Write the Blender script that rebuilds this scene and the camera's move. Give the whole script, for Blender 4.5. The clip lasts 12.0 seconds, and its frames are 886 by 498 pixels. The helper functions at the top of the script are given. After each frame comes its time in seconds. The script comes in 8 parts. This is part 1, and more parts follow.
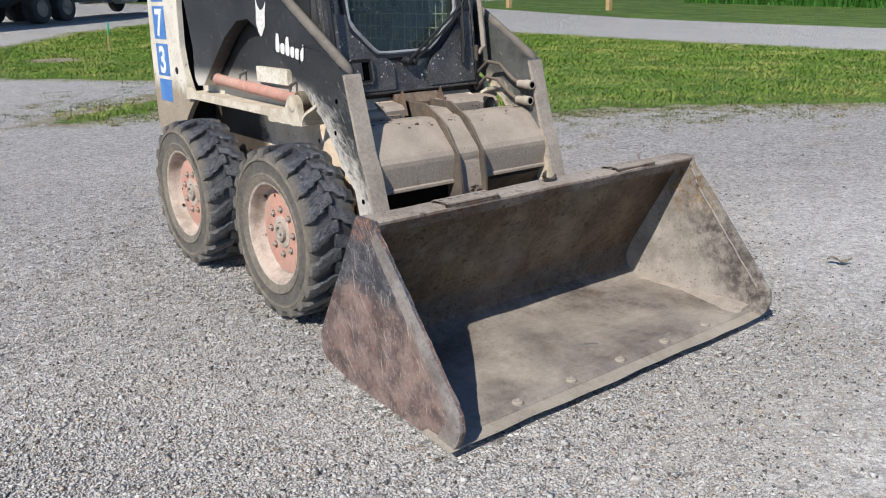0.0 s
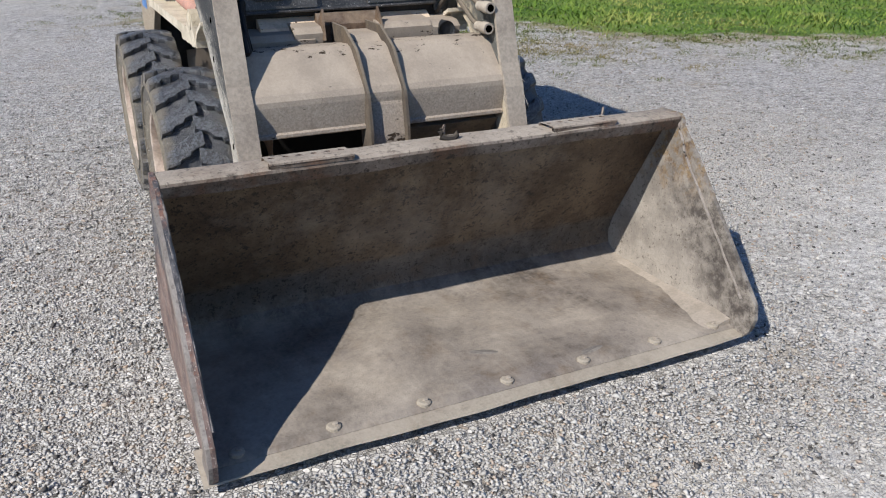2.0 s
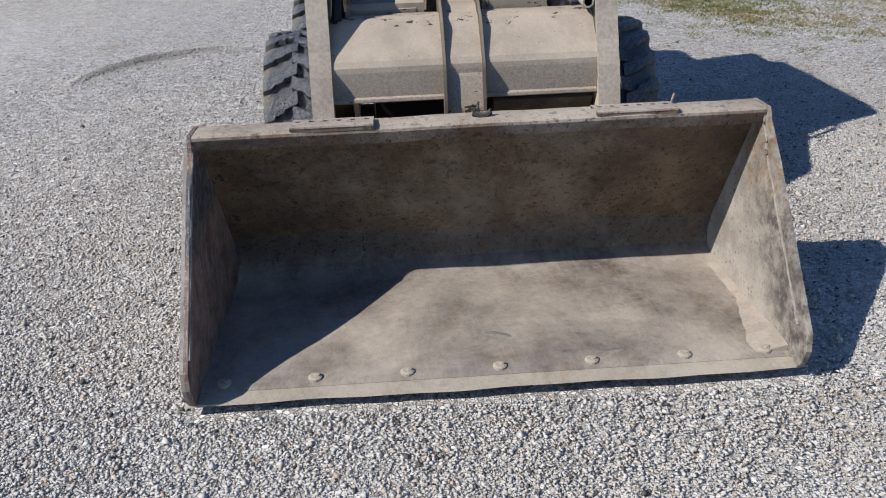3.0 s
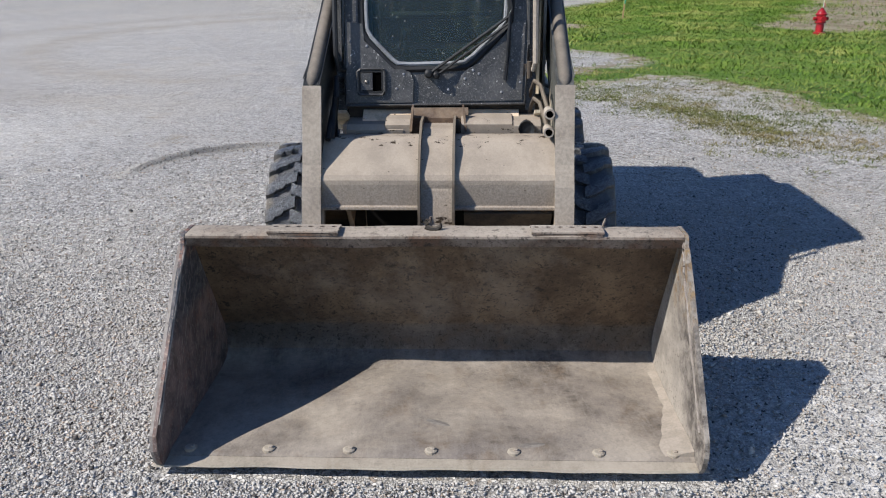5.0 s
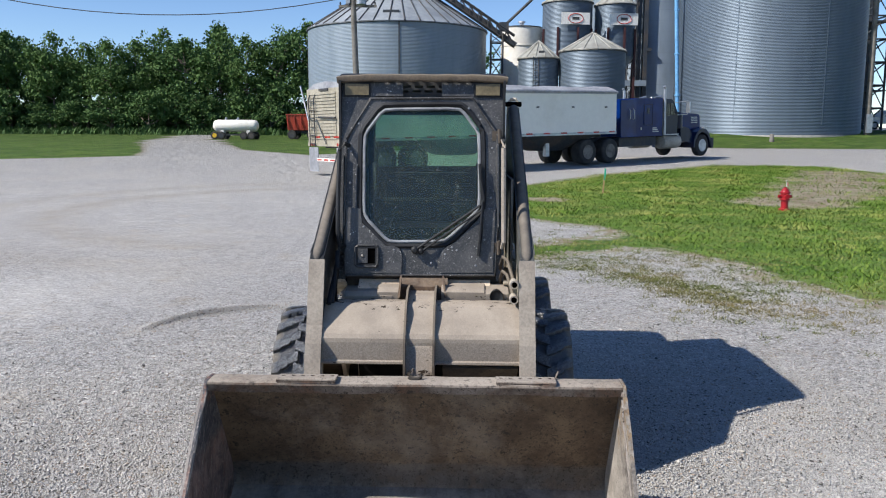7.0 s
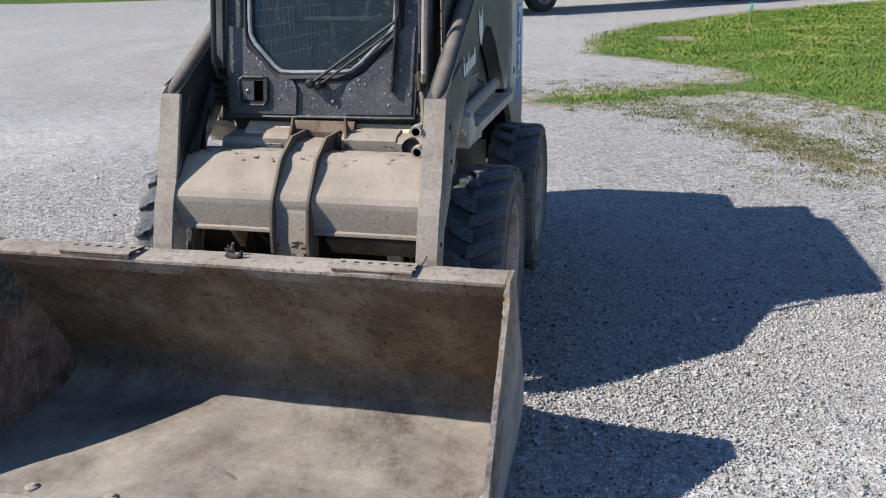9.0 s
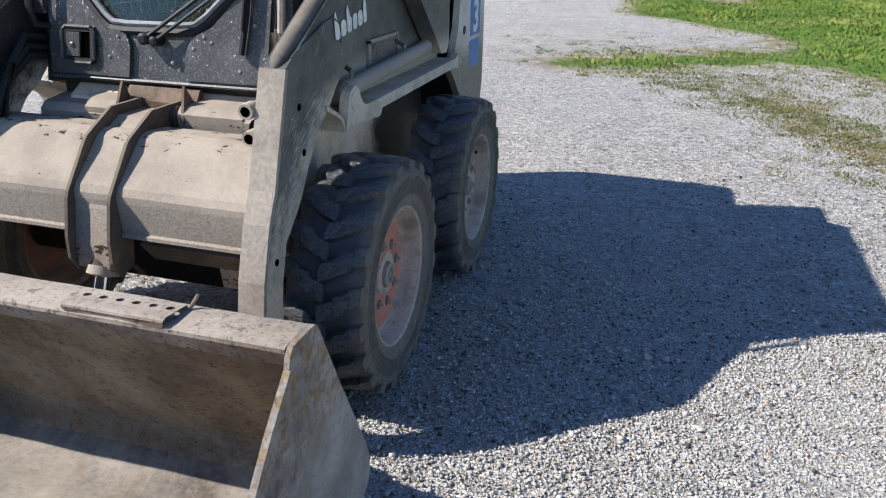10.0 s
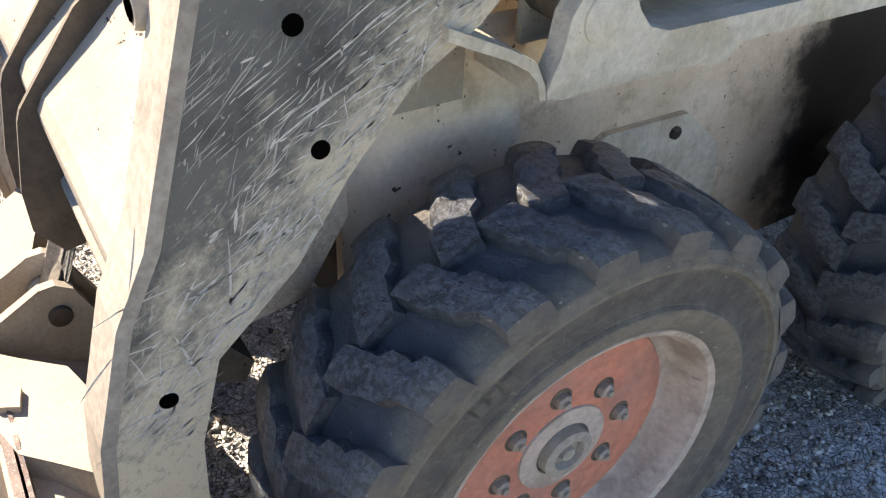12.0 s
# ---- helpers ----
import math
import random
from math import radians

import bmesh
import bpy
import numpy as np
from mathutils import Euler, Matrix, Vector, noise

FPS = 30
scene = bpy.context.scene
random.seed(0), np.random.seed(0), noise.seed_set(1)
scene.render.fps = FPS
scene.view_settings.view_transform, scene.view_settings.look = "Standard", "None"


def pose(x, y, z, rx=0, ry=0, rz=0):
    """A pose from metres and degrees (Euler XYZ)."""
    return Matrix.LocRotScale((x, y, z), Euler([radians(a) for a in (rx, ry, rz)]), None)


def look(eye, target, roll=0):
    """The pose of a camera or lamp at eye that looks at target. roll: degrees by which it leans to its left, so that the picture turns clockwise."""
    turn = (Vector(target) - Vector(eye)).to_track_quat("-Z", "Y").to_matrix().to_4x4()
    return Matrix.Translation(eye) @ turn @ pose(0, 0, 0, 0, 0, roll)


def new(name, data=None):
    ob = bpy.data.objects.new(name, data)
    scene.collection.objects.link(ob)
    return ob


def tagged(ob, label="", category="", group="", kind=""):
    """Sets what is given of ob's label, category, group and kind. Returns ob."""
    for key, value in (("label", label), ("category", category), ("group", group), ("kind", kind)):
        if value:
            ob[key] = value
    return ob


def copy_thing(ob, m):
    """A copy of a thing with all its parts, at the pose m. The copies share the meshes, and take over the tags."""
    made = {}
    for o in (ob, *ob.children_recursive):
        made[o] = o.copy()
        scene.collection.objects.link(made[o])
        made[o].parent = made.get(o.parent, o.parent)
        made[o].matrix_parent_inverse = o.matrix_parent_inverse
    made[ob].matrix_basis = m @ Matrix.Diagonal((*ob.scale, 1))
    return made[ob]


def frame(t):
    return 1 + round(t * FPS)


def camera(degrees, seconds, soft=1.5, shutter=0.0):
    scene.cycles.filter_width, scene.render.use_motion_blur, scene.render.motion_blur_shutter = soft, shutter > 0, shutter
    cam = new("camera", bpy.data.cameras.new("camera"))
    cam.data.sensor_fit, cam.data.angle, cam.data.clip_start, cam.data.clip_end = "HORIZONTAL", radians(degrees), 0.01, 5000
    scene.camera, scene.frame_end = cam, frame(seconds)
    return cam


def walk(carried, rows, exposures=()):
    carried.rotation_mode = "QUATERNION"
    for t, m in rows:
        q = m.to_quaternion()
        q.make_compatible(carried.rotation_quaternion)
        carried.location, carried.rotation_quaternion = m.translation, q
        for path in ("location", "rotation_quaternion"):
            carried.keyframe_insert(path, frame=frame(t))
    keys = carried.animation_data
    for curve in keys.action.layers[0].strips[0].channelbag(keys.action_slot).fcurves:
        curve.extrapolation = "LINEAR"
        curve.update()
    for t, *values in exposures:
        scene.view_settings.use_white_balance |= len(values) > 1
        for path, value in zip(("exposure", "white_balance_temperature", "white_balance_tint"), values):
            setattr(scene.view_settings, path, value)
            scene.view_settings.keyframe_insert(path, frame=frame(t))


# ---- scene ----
cam = camera(57.3, 12.0, soft=1.1)
PATH = [
    (0, (-2.226, -1.738, 1.361), (-1.05, -0.233, 0.766), -0.8),
    (0.5, (-2.028, -1.588, 1.341), (-0.857, -0.09, 0.721), -0.1),
    (1, (-1.778, -1.53, 1.351), (-0.617, -0.025, 0.729), 0.2),
    (1.5, (-1.414, -1.631, 1.337), (-0.4, -0.065, 0.617), 1.9),
    (2, (-1.027, -1.681, 1.33), (-0.236, -0.025, 0.537), 0.1),
    (2.5, (-0.598, -1.762, 1.383), (-0.157, -0.016, 0.513), -0.9),
    (2.7, (-0.437, -1.837, 1.358), (-0.158, -0.056, 0.491), -1.6),
    (4.3, (0.168, -1.954, 1.444), (-0.043, -0.169, 0.567), -1.4),
    (4.5, (0.164, -2.002, 1.461), (-0.015, -0.192, 0.631), -1.2),
    (5, (0.136, -2.191, 1.521), (0.063, -0.305, 0.86), -0.5),
    (5.5, (0.188, -2.39, 1.591), (0.145, -0.439, 1.157), 0.9),
    (6, (0.233, -2.589, 1.637), (0.17, -0.61, 1.354), 1.3),
    (6.5, (0.185, -2.76, 1.669), (0.124, -0.772, 1.456), 1.0),
    (7, (0.203, -2.774, 1.647), (0.148, -0.793, 1.377), 0.3),
    (7.5, (0.408, -2.618, 1.525), (0.286, -0.665, 1.113), -0.1),
    (7.7, (0.499, -2.537, 1.501), (0.37, -0.594, 1.043), -0.1),
    (9.3, (1.246, -1.448, 1.44), (0.788, 0.382, 0.777), -0.2),
    (9.5, (1.316, -1.28, 1.42), (0.854, 0.541, 0.734), 0.4),
    (10, (1.49, -0.853, 1.423), (0.986, 0.935, 0.683), 1.6),
    (10.5, (1.599, -0.367, 1.396), (0.59, 1.21, 0.692), 2.4),
    (11, (1.585, 0.128, 1.388), (0.469, 1.585, 0.595), 3.2),
    (11.5, (1.437, 0.548, 1.32), (0.135, 1.686, 0.316), 3.0),
    (12, (1.177, 0.837, 1.23), (-0.166, 1.735, 0.051), 3.0),
]
EXPOSURES = [(0.0, 0.20, 6600, 10), (2.5, 0.24, 6600, 10), (4.5, 0.34, 6600, 10), (5.0, 0.32, 6600, 10), (5.5, 0.38, 6580, 10), (6.5, 0.40, 6560, 10), (7.5, 0.36, 6560, 10), (9.5, 0.54, 6560, 10), (10.0, 0.64, 6600, 10), (10.5, 0.80, 6640, 11), (11.0, 1.12, 6680, 13), (11.5, 1.42, 7400, 12), (12.0, 1.74, 8100, 13)]
walk(cam, [(t, look(eye, target, roll)) for t, eye, target, roll in PATH], EXPOSURES)


# ---- light ----
SUN_TO = Vector((-1.03, -0.48, 1.0)).normalized()
sun = new("sun", bpy.data.lights.new("sun", "SUN"))
sun.data.energy, sun.data.angle, sun.data.color = 4.8, radians(0.53), (1.0, 0.965, 0.92)
sun.matrix_world = look(tuple(SUN_TO * 60), (0, 0, 0))
world = bpy.data.worlds.new("sky")
scene.world = world
world.use_nodes = True
wn = world.node_tree.nodes
sky = wn.new("ShaderNodeTexSky")
sky.sky_type, sky.sun_disc = "NISHITA", False
sky.sun_elevation = math.asin(SUN_TO.z)
sky.sun_rotation = math.atan2(SUN_TO.x, SUN_TO.y)
sky.altitude, sky.air_density, sky.dust_density, sky.ozone_density = 1800.0, 1.0, 0.0, 3.0
tone = wn.new("ShaderNodeHueSaturation")
tone.inputs["Saturation"].default_value, tone.inputs["Hue"].default_value = 1.12, 0.507
world.node_tree.links.new(sky.outputs[0], tone.inputs["Color"])
world.node_tree.links.new(tone.outputs[0], wn["Background"].inputs[0])
wn["Background"].inputs[1].default_value = 0.118

# ---- materials ----


def rgb(code):
    """Linear colour from an sRGB hex code."""
    v = [int(code[n : n + 2], 16) / 255 for n in (1, 3, 5)]
    return tuple(c / 12.92 if c <= 0.04045 else ((c + 0.055) / 1.055) ** 2.4 for c in v) + (1.0,)


class Nodes:
    """Short hand for building one node material."""

    def __init__(self, name):
        self.mat = bpy.data.materials.new(name)
        self.mat.use_nodes = True
        self.tree = self.mat.node_tree
        self.bsdf = self.tree.nodes["Principled BSDF"]
        self.spot = self.node("ShaderNodeTexCoord").outputs["Object"]

    def node(self, kind):
        return self.tree.nodes.new(kind)

    def put(self, socket, value):
        if isinstance(value, bpy.types.NodeSocket):
            self.tree.links.new(value, socket)
        else:
            socket.default_value = value

    def noise(self, scale, detail=4.0, rough=0.55, stretch=None, turn=(0, 0, 0), distort=0.0):
        n = self.node("ShaderNodeTexNoise")
        spot = self.spot
        if stretch:
            m = self.node("ShaderNodeMapping")
            m.vector_type = "TEXTURE"
            self.put(m.inputs["Vector"], spot)
            m.inputs["Scale"].default_value, m.inputs["Rotation"].default_value = [1 / v for v in stretch], [radians(a) for a in turn]
            spot = m.outputs[0]
        self.put(n.inputs["Vector"], spot)
        n.inputs["Scale"].default_value, n.inputs["Detail"].default_value, n.inputs["Roughness"].default_value = scale, detail, rough
        n.inputs["Distortion"].default_value = distort
        return n.outputs["Fac"]

    def voronoi(self, scale, feature="F1", out="Distance"):
        n = self.node("ShaderNodeTexVoronoi")
        n.feature = feature
        self.put(n.inputs["Vector"], self.spot)
        n.inputs["Scale"].default_value = scale
        return n.outputs[out]

    def ramp(self, value, lo, hi, a=0.0, b=1.0):
        n = self.node("ShaderNodeMapRange")
        n.clamp, n.interpolation_type = True, "SMOOTHSTEP"
        for s, v in zip(n.inputs[:5], (value, lo, hi, a, b)):
            self.put(s, v)
        return n.outputs[0]

    def math(self, op, a, b=0.0, clamp=False):
        n = self.node("ShaderNodeMath")
        n.operation, n.use_clamp = op, clamp
        self.put(n.inputs[0], a)
        self.put(n.inputs[1], b)
        return n.outputs[0]

    def mix(self, fac, a, b, blend="MIX"):
        n = self.node("ShaderNodeMix")
        n.data_type, n.blend_type = "RGBA", blend
        self.put(n.inputs[0], fac)
        self.put(n.inputs[6], a)
        self.put(n.inputs[7], b)
        return n.outputs[2]

    def axis(self, which, world_normal=False):
        n = self.node("ShaderNodeSeparateXYZ")
        self.put(n.inputs[0], self.node("ShaderNodeNewGeometry").outputs["Normal"] if world_normal else self.spot)
        return n.outputs["XYZ".index(which)]

    def done(self, colour, rough=0.7, metal=0.0, bump=None, strength=0.3, depth=0.01, spec=0.4):
        self.put(self.bsdf.inputs["Base Color"], colour)
        self.put(self.bsdf.inputs["Roughness"], rough)
        self.put(self.bsdf.inputs["Metallic"], metal)
        self.put(self.bsdf.inputs["Specular IOR Level"], spec)
        if bump is not None:
            b = self.node("ShaderNodeBump")
            b.inputs["Strength"].default_value, b.inputs["Distance"].default_value = strength, depth
            self.put(b.inputs["Height"], bump)
            self.put(self.bsdf.inputs["Normal"], b.outputs[0])
        return self.mat


def coat(name, base, second, patch=3.0, lo=0.42, hi=0.62, fine=70.0, rough=0.65, metal=0.0, bump=0.25, depth=0.004,
         dust=None, dust_up=0.0, dust_all=0.0, chips=None, chip_scale=30.0, chip_from=0.62, spec=0.4, dust_scale=5.0, mottle=0.55):
    """Painted or bare surface: two tones in large patches, fine grain, settled dust and chips."""
    n = Nodes(name)
    colour = n.mix(n.ramp(n.noise(patch, 6, 0.6), lo, hi), rgb(base), rgb(second))
    grain = n.noise(fine, 5, 0.65)
    colour = n.mix(mottle, colour, n.mix(n.ramp(grain, 0.3, 0.7), (0.62, 0.62, 0.62, 1), (1.25, 1.25, 1.25, 1)), "MULTIPLY")
    if chips:
        c = n.ramp(n.noise(chip_scale, 6, 0.7), chip_from, chip_from + 0.04)
        colour = n.mix(c, colour, rgb(chips))
    if dust:
        up = n.math("MULTIPLY", n.math("MAXIMUM", n.axis("Z", True), 0.0), dust_up)
        speck = n.math("SUBTRACT", n.math("ADD", n.math("MULTIPLY", n.noise(dust_scale, 7, 0.68), 0.7), n.math("MULTIPLY", n.noise(90, 5, 0.75), 0.3)), 0.5)
        fac = n.math("ADD", n.math("ADD", up, dust_all), n.math("MULTIPLY", speck, 1.1), True)
        colour = n.mix(fac, colour, rgb(dust))
        rough = n.ramp(fac, 0.0, 0.6, rough, 0.92)
    return n.done(colour, rough, metal, grain, bump, depth, spec)


DUST = "#b5ab9b"
m_dusty = coat("dust covered steel", "#a1978a", "#93897c", patch=4, fine=130, mottle=0.4, dust_scale=7, rough=0.88, bump=0.35, depth=0.003, chips="#5d5243", chip_scale=22, chip_from=0.72, dust=DUST, dust_up=0.35, dust_all=0.1)
m_flange = coat("dusty flange", "#9b9184", "#8d8377", patch=6, fine=80, rough=0.85, chips="#5d5549", chip_scale=34, chip_from=0.69, dust="#aca294", dust_up=0.2, dust_all=0.05)
def speckled_black():
    """Black paint, faded and covered with dried rain spots and dust."""
    n = Nodes("speckled black paint")
    colour = n.mix(n.ramp(n.noise(6, 7, 0.7), 0.36, 0.64), rgb("#2a2a2a"), rgb("#474645"))
    grain = n.noise(140, 5, 0.7)
    colour = n.mix(n.ramp(grain, 0.50, 0.68, 0.0, 0.5), colour, rgb("#85827d"))
    cloud = n.ramp(n.noise(9, 7, 0.72), 0.40, 0.70, 0.0, 0.055)
    specks = n.ramp(n.math("ADD", n.noise(85, 4, 0.65), cloud), 0.665, 0.695)
    colour = n.mix(specks, colour, rgb("#bdbbb6"))
    streak = n.ramp(n.noise(45, 5, 0.7, (1, 1, 0.07)), 0.58, 0.72, 0.0, 0.4)
    colour = n.mix(streak, colour, rgb("#8d8b87"))
    return n.done(colour, n.ramp(specks, 0.0, 1.0, 0.45, 0.9), 0.0, grain, 0.2, 0.003, 0.6)


m_black = speckled_black()
m_rail = coat("dust capped rail paint", "#2c2b2a", "#3b3937", patch=6, fine=90, rough=0.6, dust="#8f8578", dust_up=0.8, dust_all=-0.08, dust_scale=12)
m_sill = coat("rusty crusted sill", "#5b4a3d", "#75624f", patch=9, fine=60, rough=0.9, bump=0.6, depth=0.006, dust="#aa9e8e", dust_up=0.45, dust_all=-0.1, dust_scale=14, chips="#2f2721", chip_scale=30, chip_from=0.64)
m_drift = coat("drifted dust", "#a0968a", "#938a7e", patch=14, fine=120, mottle=0.3, rough=0.95)
# near-black that paints the shade inside bores and pockets; rail pins share it
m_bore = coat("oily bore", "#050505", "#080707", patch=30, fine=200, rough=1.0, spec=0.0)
m_mud = coat("mud crusted cream paint", "#d2c7b3", "#b9ad97", patch=9, fine=70, mottle=0.35, rough=0.9, bump=0.8, depth=0.010, chips="#5d5143", chip_scale=60, chip_from=0.665, dust="#c4b79f", dust_up=0.2, dust_all=0.05, dust_scale=16)
m_matte = coat("matte black trim", "#17181a", "#222427", patch=6, fine=90, rough=0.6, dust="#6f6a62", dust_up=0.2, dust_all=-0.2)
m_dark = coat("greasy dark steel", "#2b2723", "#3d352d", patch=5, fine=50, rough=0.8, dust="#7d7263", dust_up=0.5, dust_all=-0.1)
m_nose_shade = coat("black grease and dirt", "#12100f", "#1e1a17", patch=7, fine=60, rough=0.8, spec=0.3)
m_bracket = coat("dust filmed dark bracket steel", "#4b433b", "#625648", patch=6, fine=70, rough=0.85, dust="#8f8474", dust_up=0.5, dust_all=0.05, chips="#2d2721", chip_scale=36, chip_from=0.66)
m_cream = coat("cream paint", "#d8d2c2", "#c6bda9", patch=4, fine=60, rough=0.55, dust="#a3937c", dust_up=0.3, dust_all=-0.1, chips="#8d7a63", chip_scale=25, chip_from=0.7)
m_orange = coat("faded orange paint", "#c4775d", "#b06a55", patch=7, fine=60, rough=0.6, dust="#b5a598", dust_up=0.15, dust_all=0.14, chips="#c9b3a2", chip_scale=44, chip_from=0.655)
m_orange_dusty = coat("dust filmed orange paint", "#c07f69", "#ad7462", patch=7, fine=60, rough=0.7, dust="#b9aa9c", dust_up=0.1, dust_all=0.32, chips="#7b5140", chip_scale=40, chip_from=0.68)
m_rim = coat("dusty rim", "#b5a598", "#887b6e", patch=9, lo=0.46, hi=0.66, fine=90, mottle=0.45, rough=0.75, dust="#b3a696", dust_up=0.1, dust_all=0.14, chips="#54483f", chip_scale=34, chip_from=0.645)
m_chrome = coat("polished rod", "#d0d4da", "#bfc4cc", patch=20, fine=200, rough=0.16, metal=1.0, bump=0.02)
m_steel = coat("bare steel", "#8d8983", "#6f6a63", patch=12, fine=120, rough=0.45, metal=0.8, dust="#a39a8b", dust_up=0.3)
m_rubber_trim = coat("grey rubber seal", "#8f9194", "#77797c", patch=10, fine=100, rough=0.7)
m_scuff = coat("rubbed dark floor steel", "#6d6862", "#807a73", patch=14, fine=90, rough=0.6, dust="#a8a196", dust_all=0.1, dust_scale=22)
m_decal_blue = coat("blue decal", "#4577b4", "#5483ba", patch=8, fine=90, rough=0.5, dust="#a9a396", dust_up=0.0, dust_all=-0.25)
m_decal_white = coat("white decal", "#e4e2dc", "#d6d3cb", patch=8, fine=90, rough=0.5, dust="#a9a396", dust_up=0.0, dust_all=-0.25)


def arm_paint(name, film, worn):
    """Black arm paint: scraped bare in slanting strokes and mud-splashed low down, under a film of dust."""
    n = Nodes(name)
    colour = n.mix(n.ramp(n.noise(3, 6), 0.4, 0.65), rgb("#1f2123"), rgb("#2f3133"))
    grain = n.noise(110, 5, 0.65)
    colour = n.mix(n.ramp(grain, 0.62, 0.72), colour, rgb("#6d6c68"))
    colour = n.mix(n.math("MULTIPLY", n.ramp(n.noise(7, 8, 0.7), 0.2, 0.6), film), colour, rgb("#7f7f78"))
    behind = n.math("SUBTRACT", n.axis("Y"), n.math("ADD", n.math("MULTIPLY", n.axis("Z"), 0.335), 0.715))
    reach = n.math("ADD", n.math("MULTIPLY", behind, 1.2), n.math("MULTIPLY", n.math("SUBTRACT", 0.85, n.axis("Z")), 0.9))
    reach = n.math("ADD", reach, n.math("MULTIPLY", n.math("SUBTRACT", n.math("ADD", n.math("MULTIPLY", n.noise(8, 8, 0.74), 0.5), n.math("MULTIPLY", n.noise(48, 7, 0.76, (1, 0.5, 1), (48, 0, 0)), 0.5)), 0.5), 1.0))
    haze = n.math("MULTIPLY", n.ramp(reach, 0.06, 0.30), n.ramp(n.axis("Z"), 1.04, 0.94))
    rest = n.ramp(n.noise(110, 6, 0.72, (1, 0.6, 1), (48, 0, 0)), 0.55, 0.60, 0.0, 0.6)
    colour = n.mix(n.math("MULTIPLY", haze, 0.92), colour, n.mix(n.math("MULTIPLY", rest, 0.55), rgb(worn), rgb("#6b665d")))
    strokes = n.ramp(n.noise(330, 2, 0.5, (1, 0.018, 1), (46, 0, 0), 0.1), 0.640, 0.660)
    strokes2 = n.ramp(n.noise(420, 2, 0.5, (1, 0.035, 1), (33, 0, 0), 0.3), 0.62, 0.645)
    strokes3 = n.ramp(n.noise(300, 2, 0.5, (1, 0.09, 1), (72, 0, 0), 0.4), 0.64, 0.67)
    where = n.math("MULTIPLY", n.ramp(n.axis("Z"), 1.06, 0.88), n.ramp(n.noise(9, 5, 0.7), 0.40, 0.60))
    s = n.math("MULTIPLY", n.math("MAXIMUM", n.math("MAXIMUM", strokes, strokes2), strokes3), where)
    colour = n.mix(n.math("MULTIPLY", s, 0.5), colour, rgb("#c6c2b9"))
    few = n.ramp(n.noise(150, 3, 0.6, (1, 0.06, 1), (50, 0, 0)), 0.69, 0.71)
    colour = n.mix(few, colour, rgb("#a8a398"))
    specks = n.ramp(n.noise(190, 3, 0.6, (1, 0.4, 1), (48, 0, 0)), 0.675, 0.71)
    colour = n.mix(n.math("MULTIPLY", specks, 0.7), colour, rgb("#aaa69c"))
    return n.done(colour, n.ramp(haze, 0, 0.6, 0.5, 0.88), 0.0, grain, 0.25, 0.004)


SCRAPE = 31
m_scrape = coat("scraped bare streaks", "#bdb8ae", "#a29d93", patch=30, fine=160, rough=0.7)
m_arm = arm_paint("scraped black arm paint", 0.05, "#c9c2b5")
# right-side copy: dust film made stronger, which also brightens the shaded faces
m_arm_lifted = arm_paint("dust filmed black arm paint", 0.42, "#c2b49c")


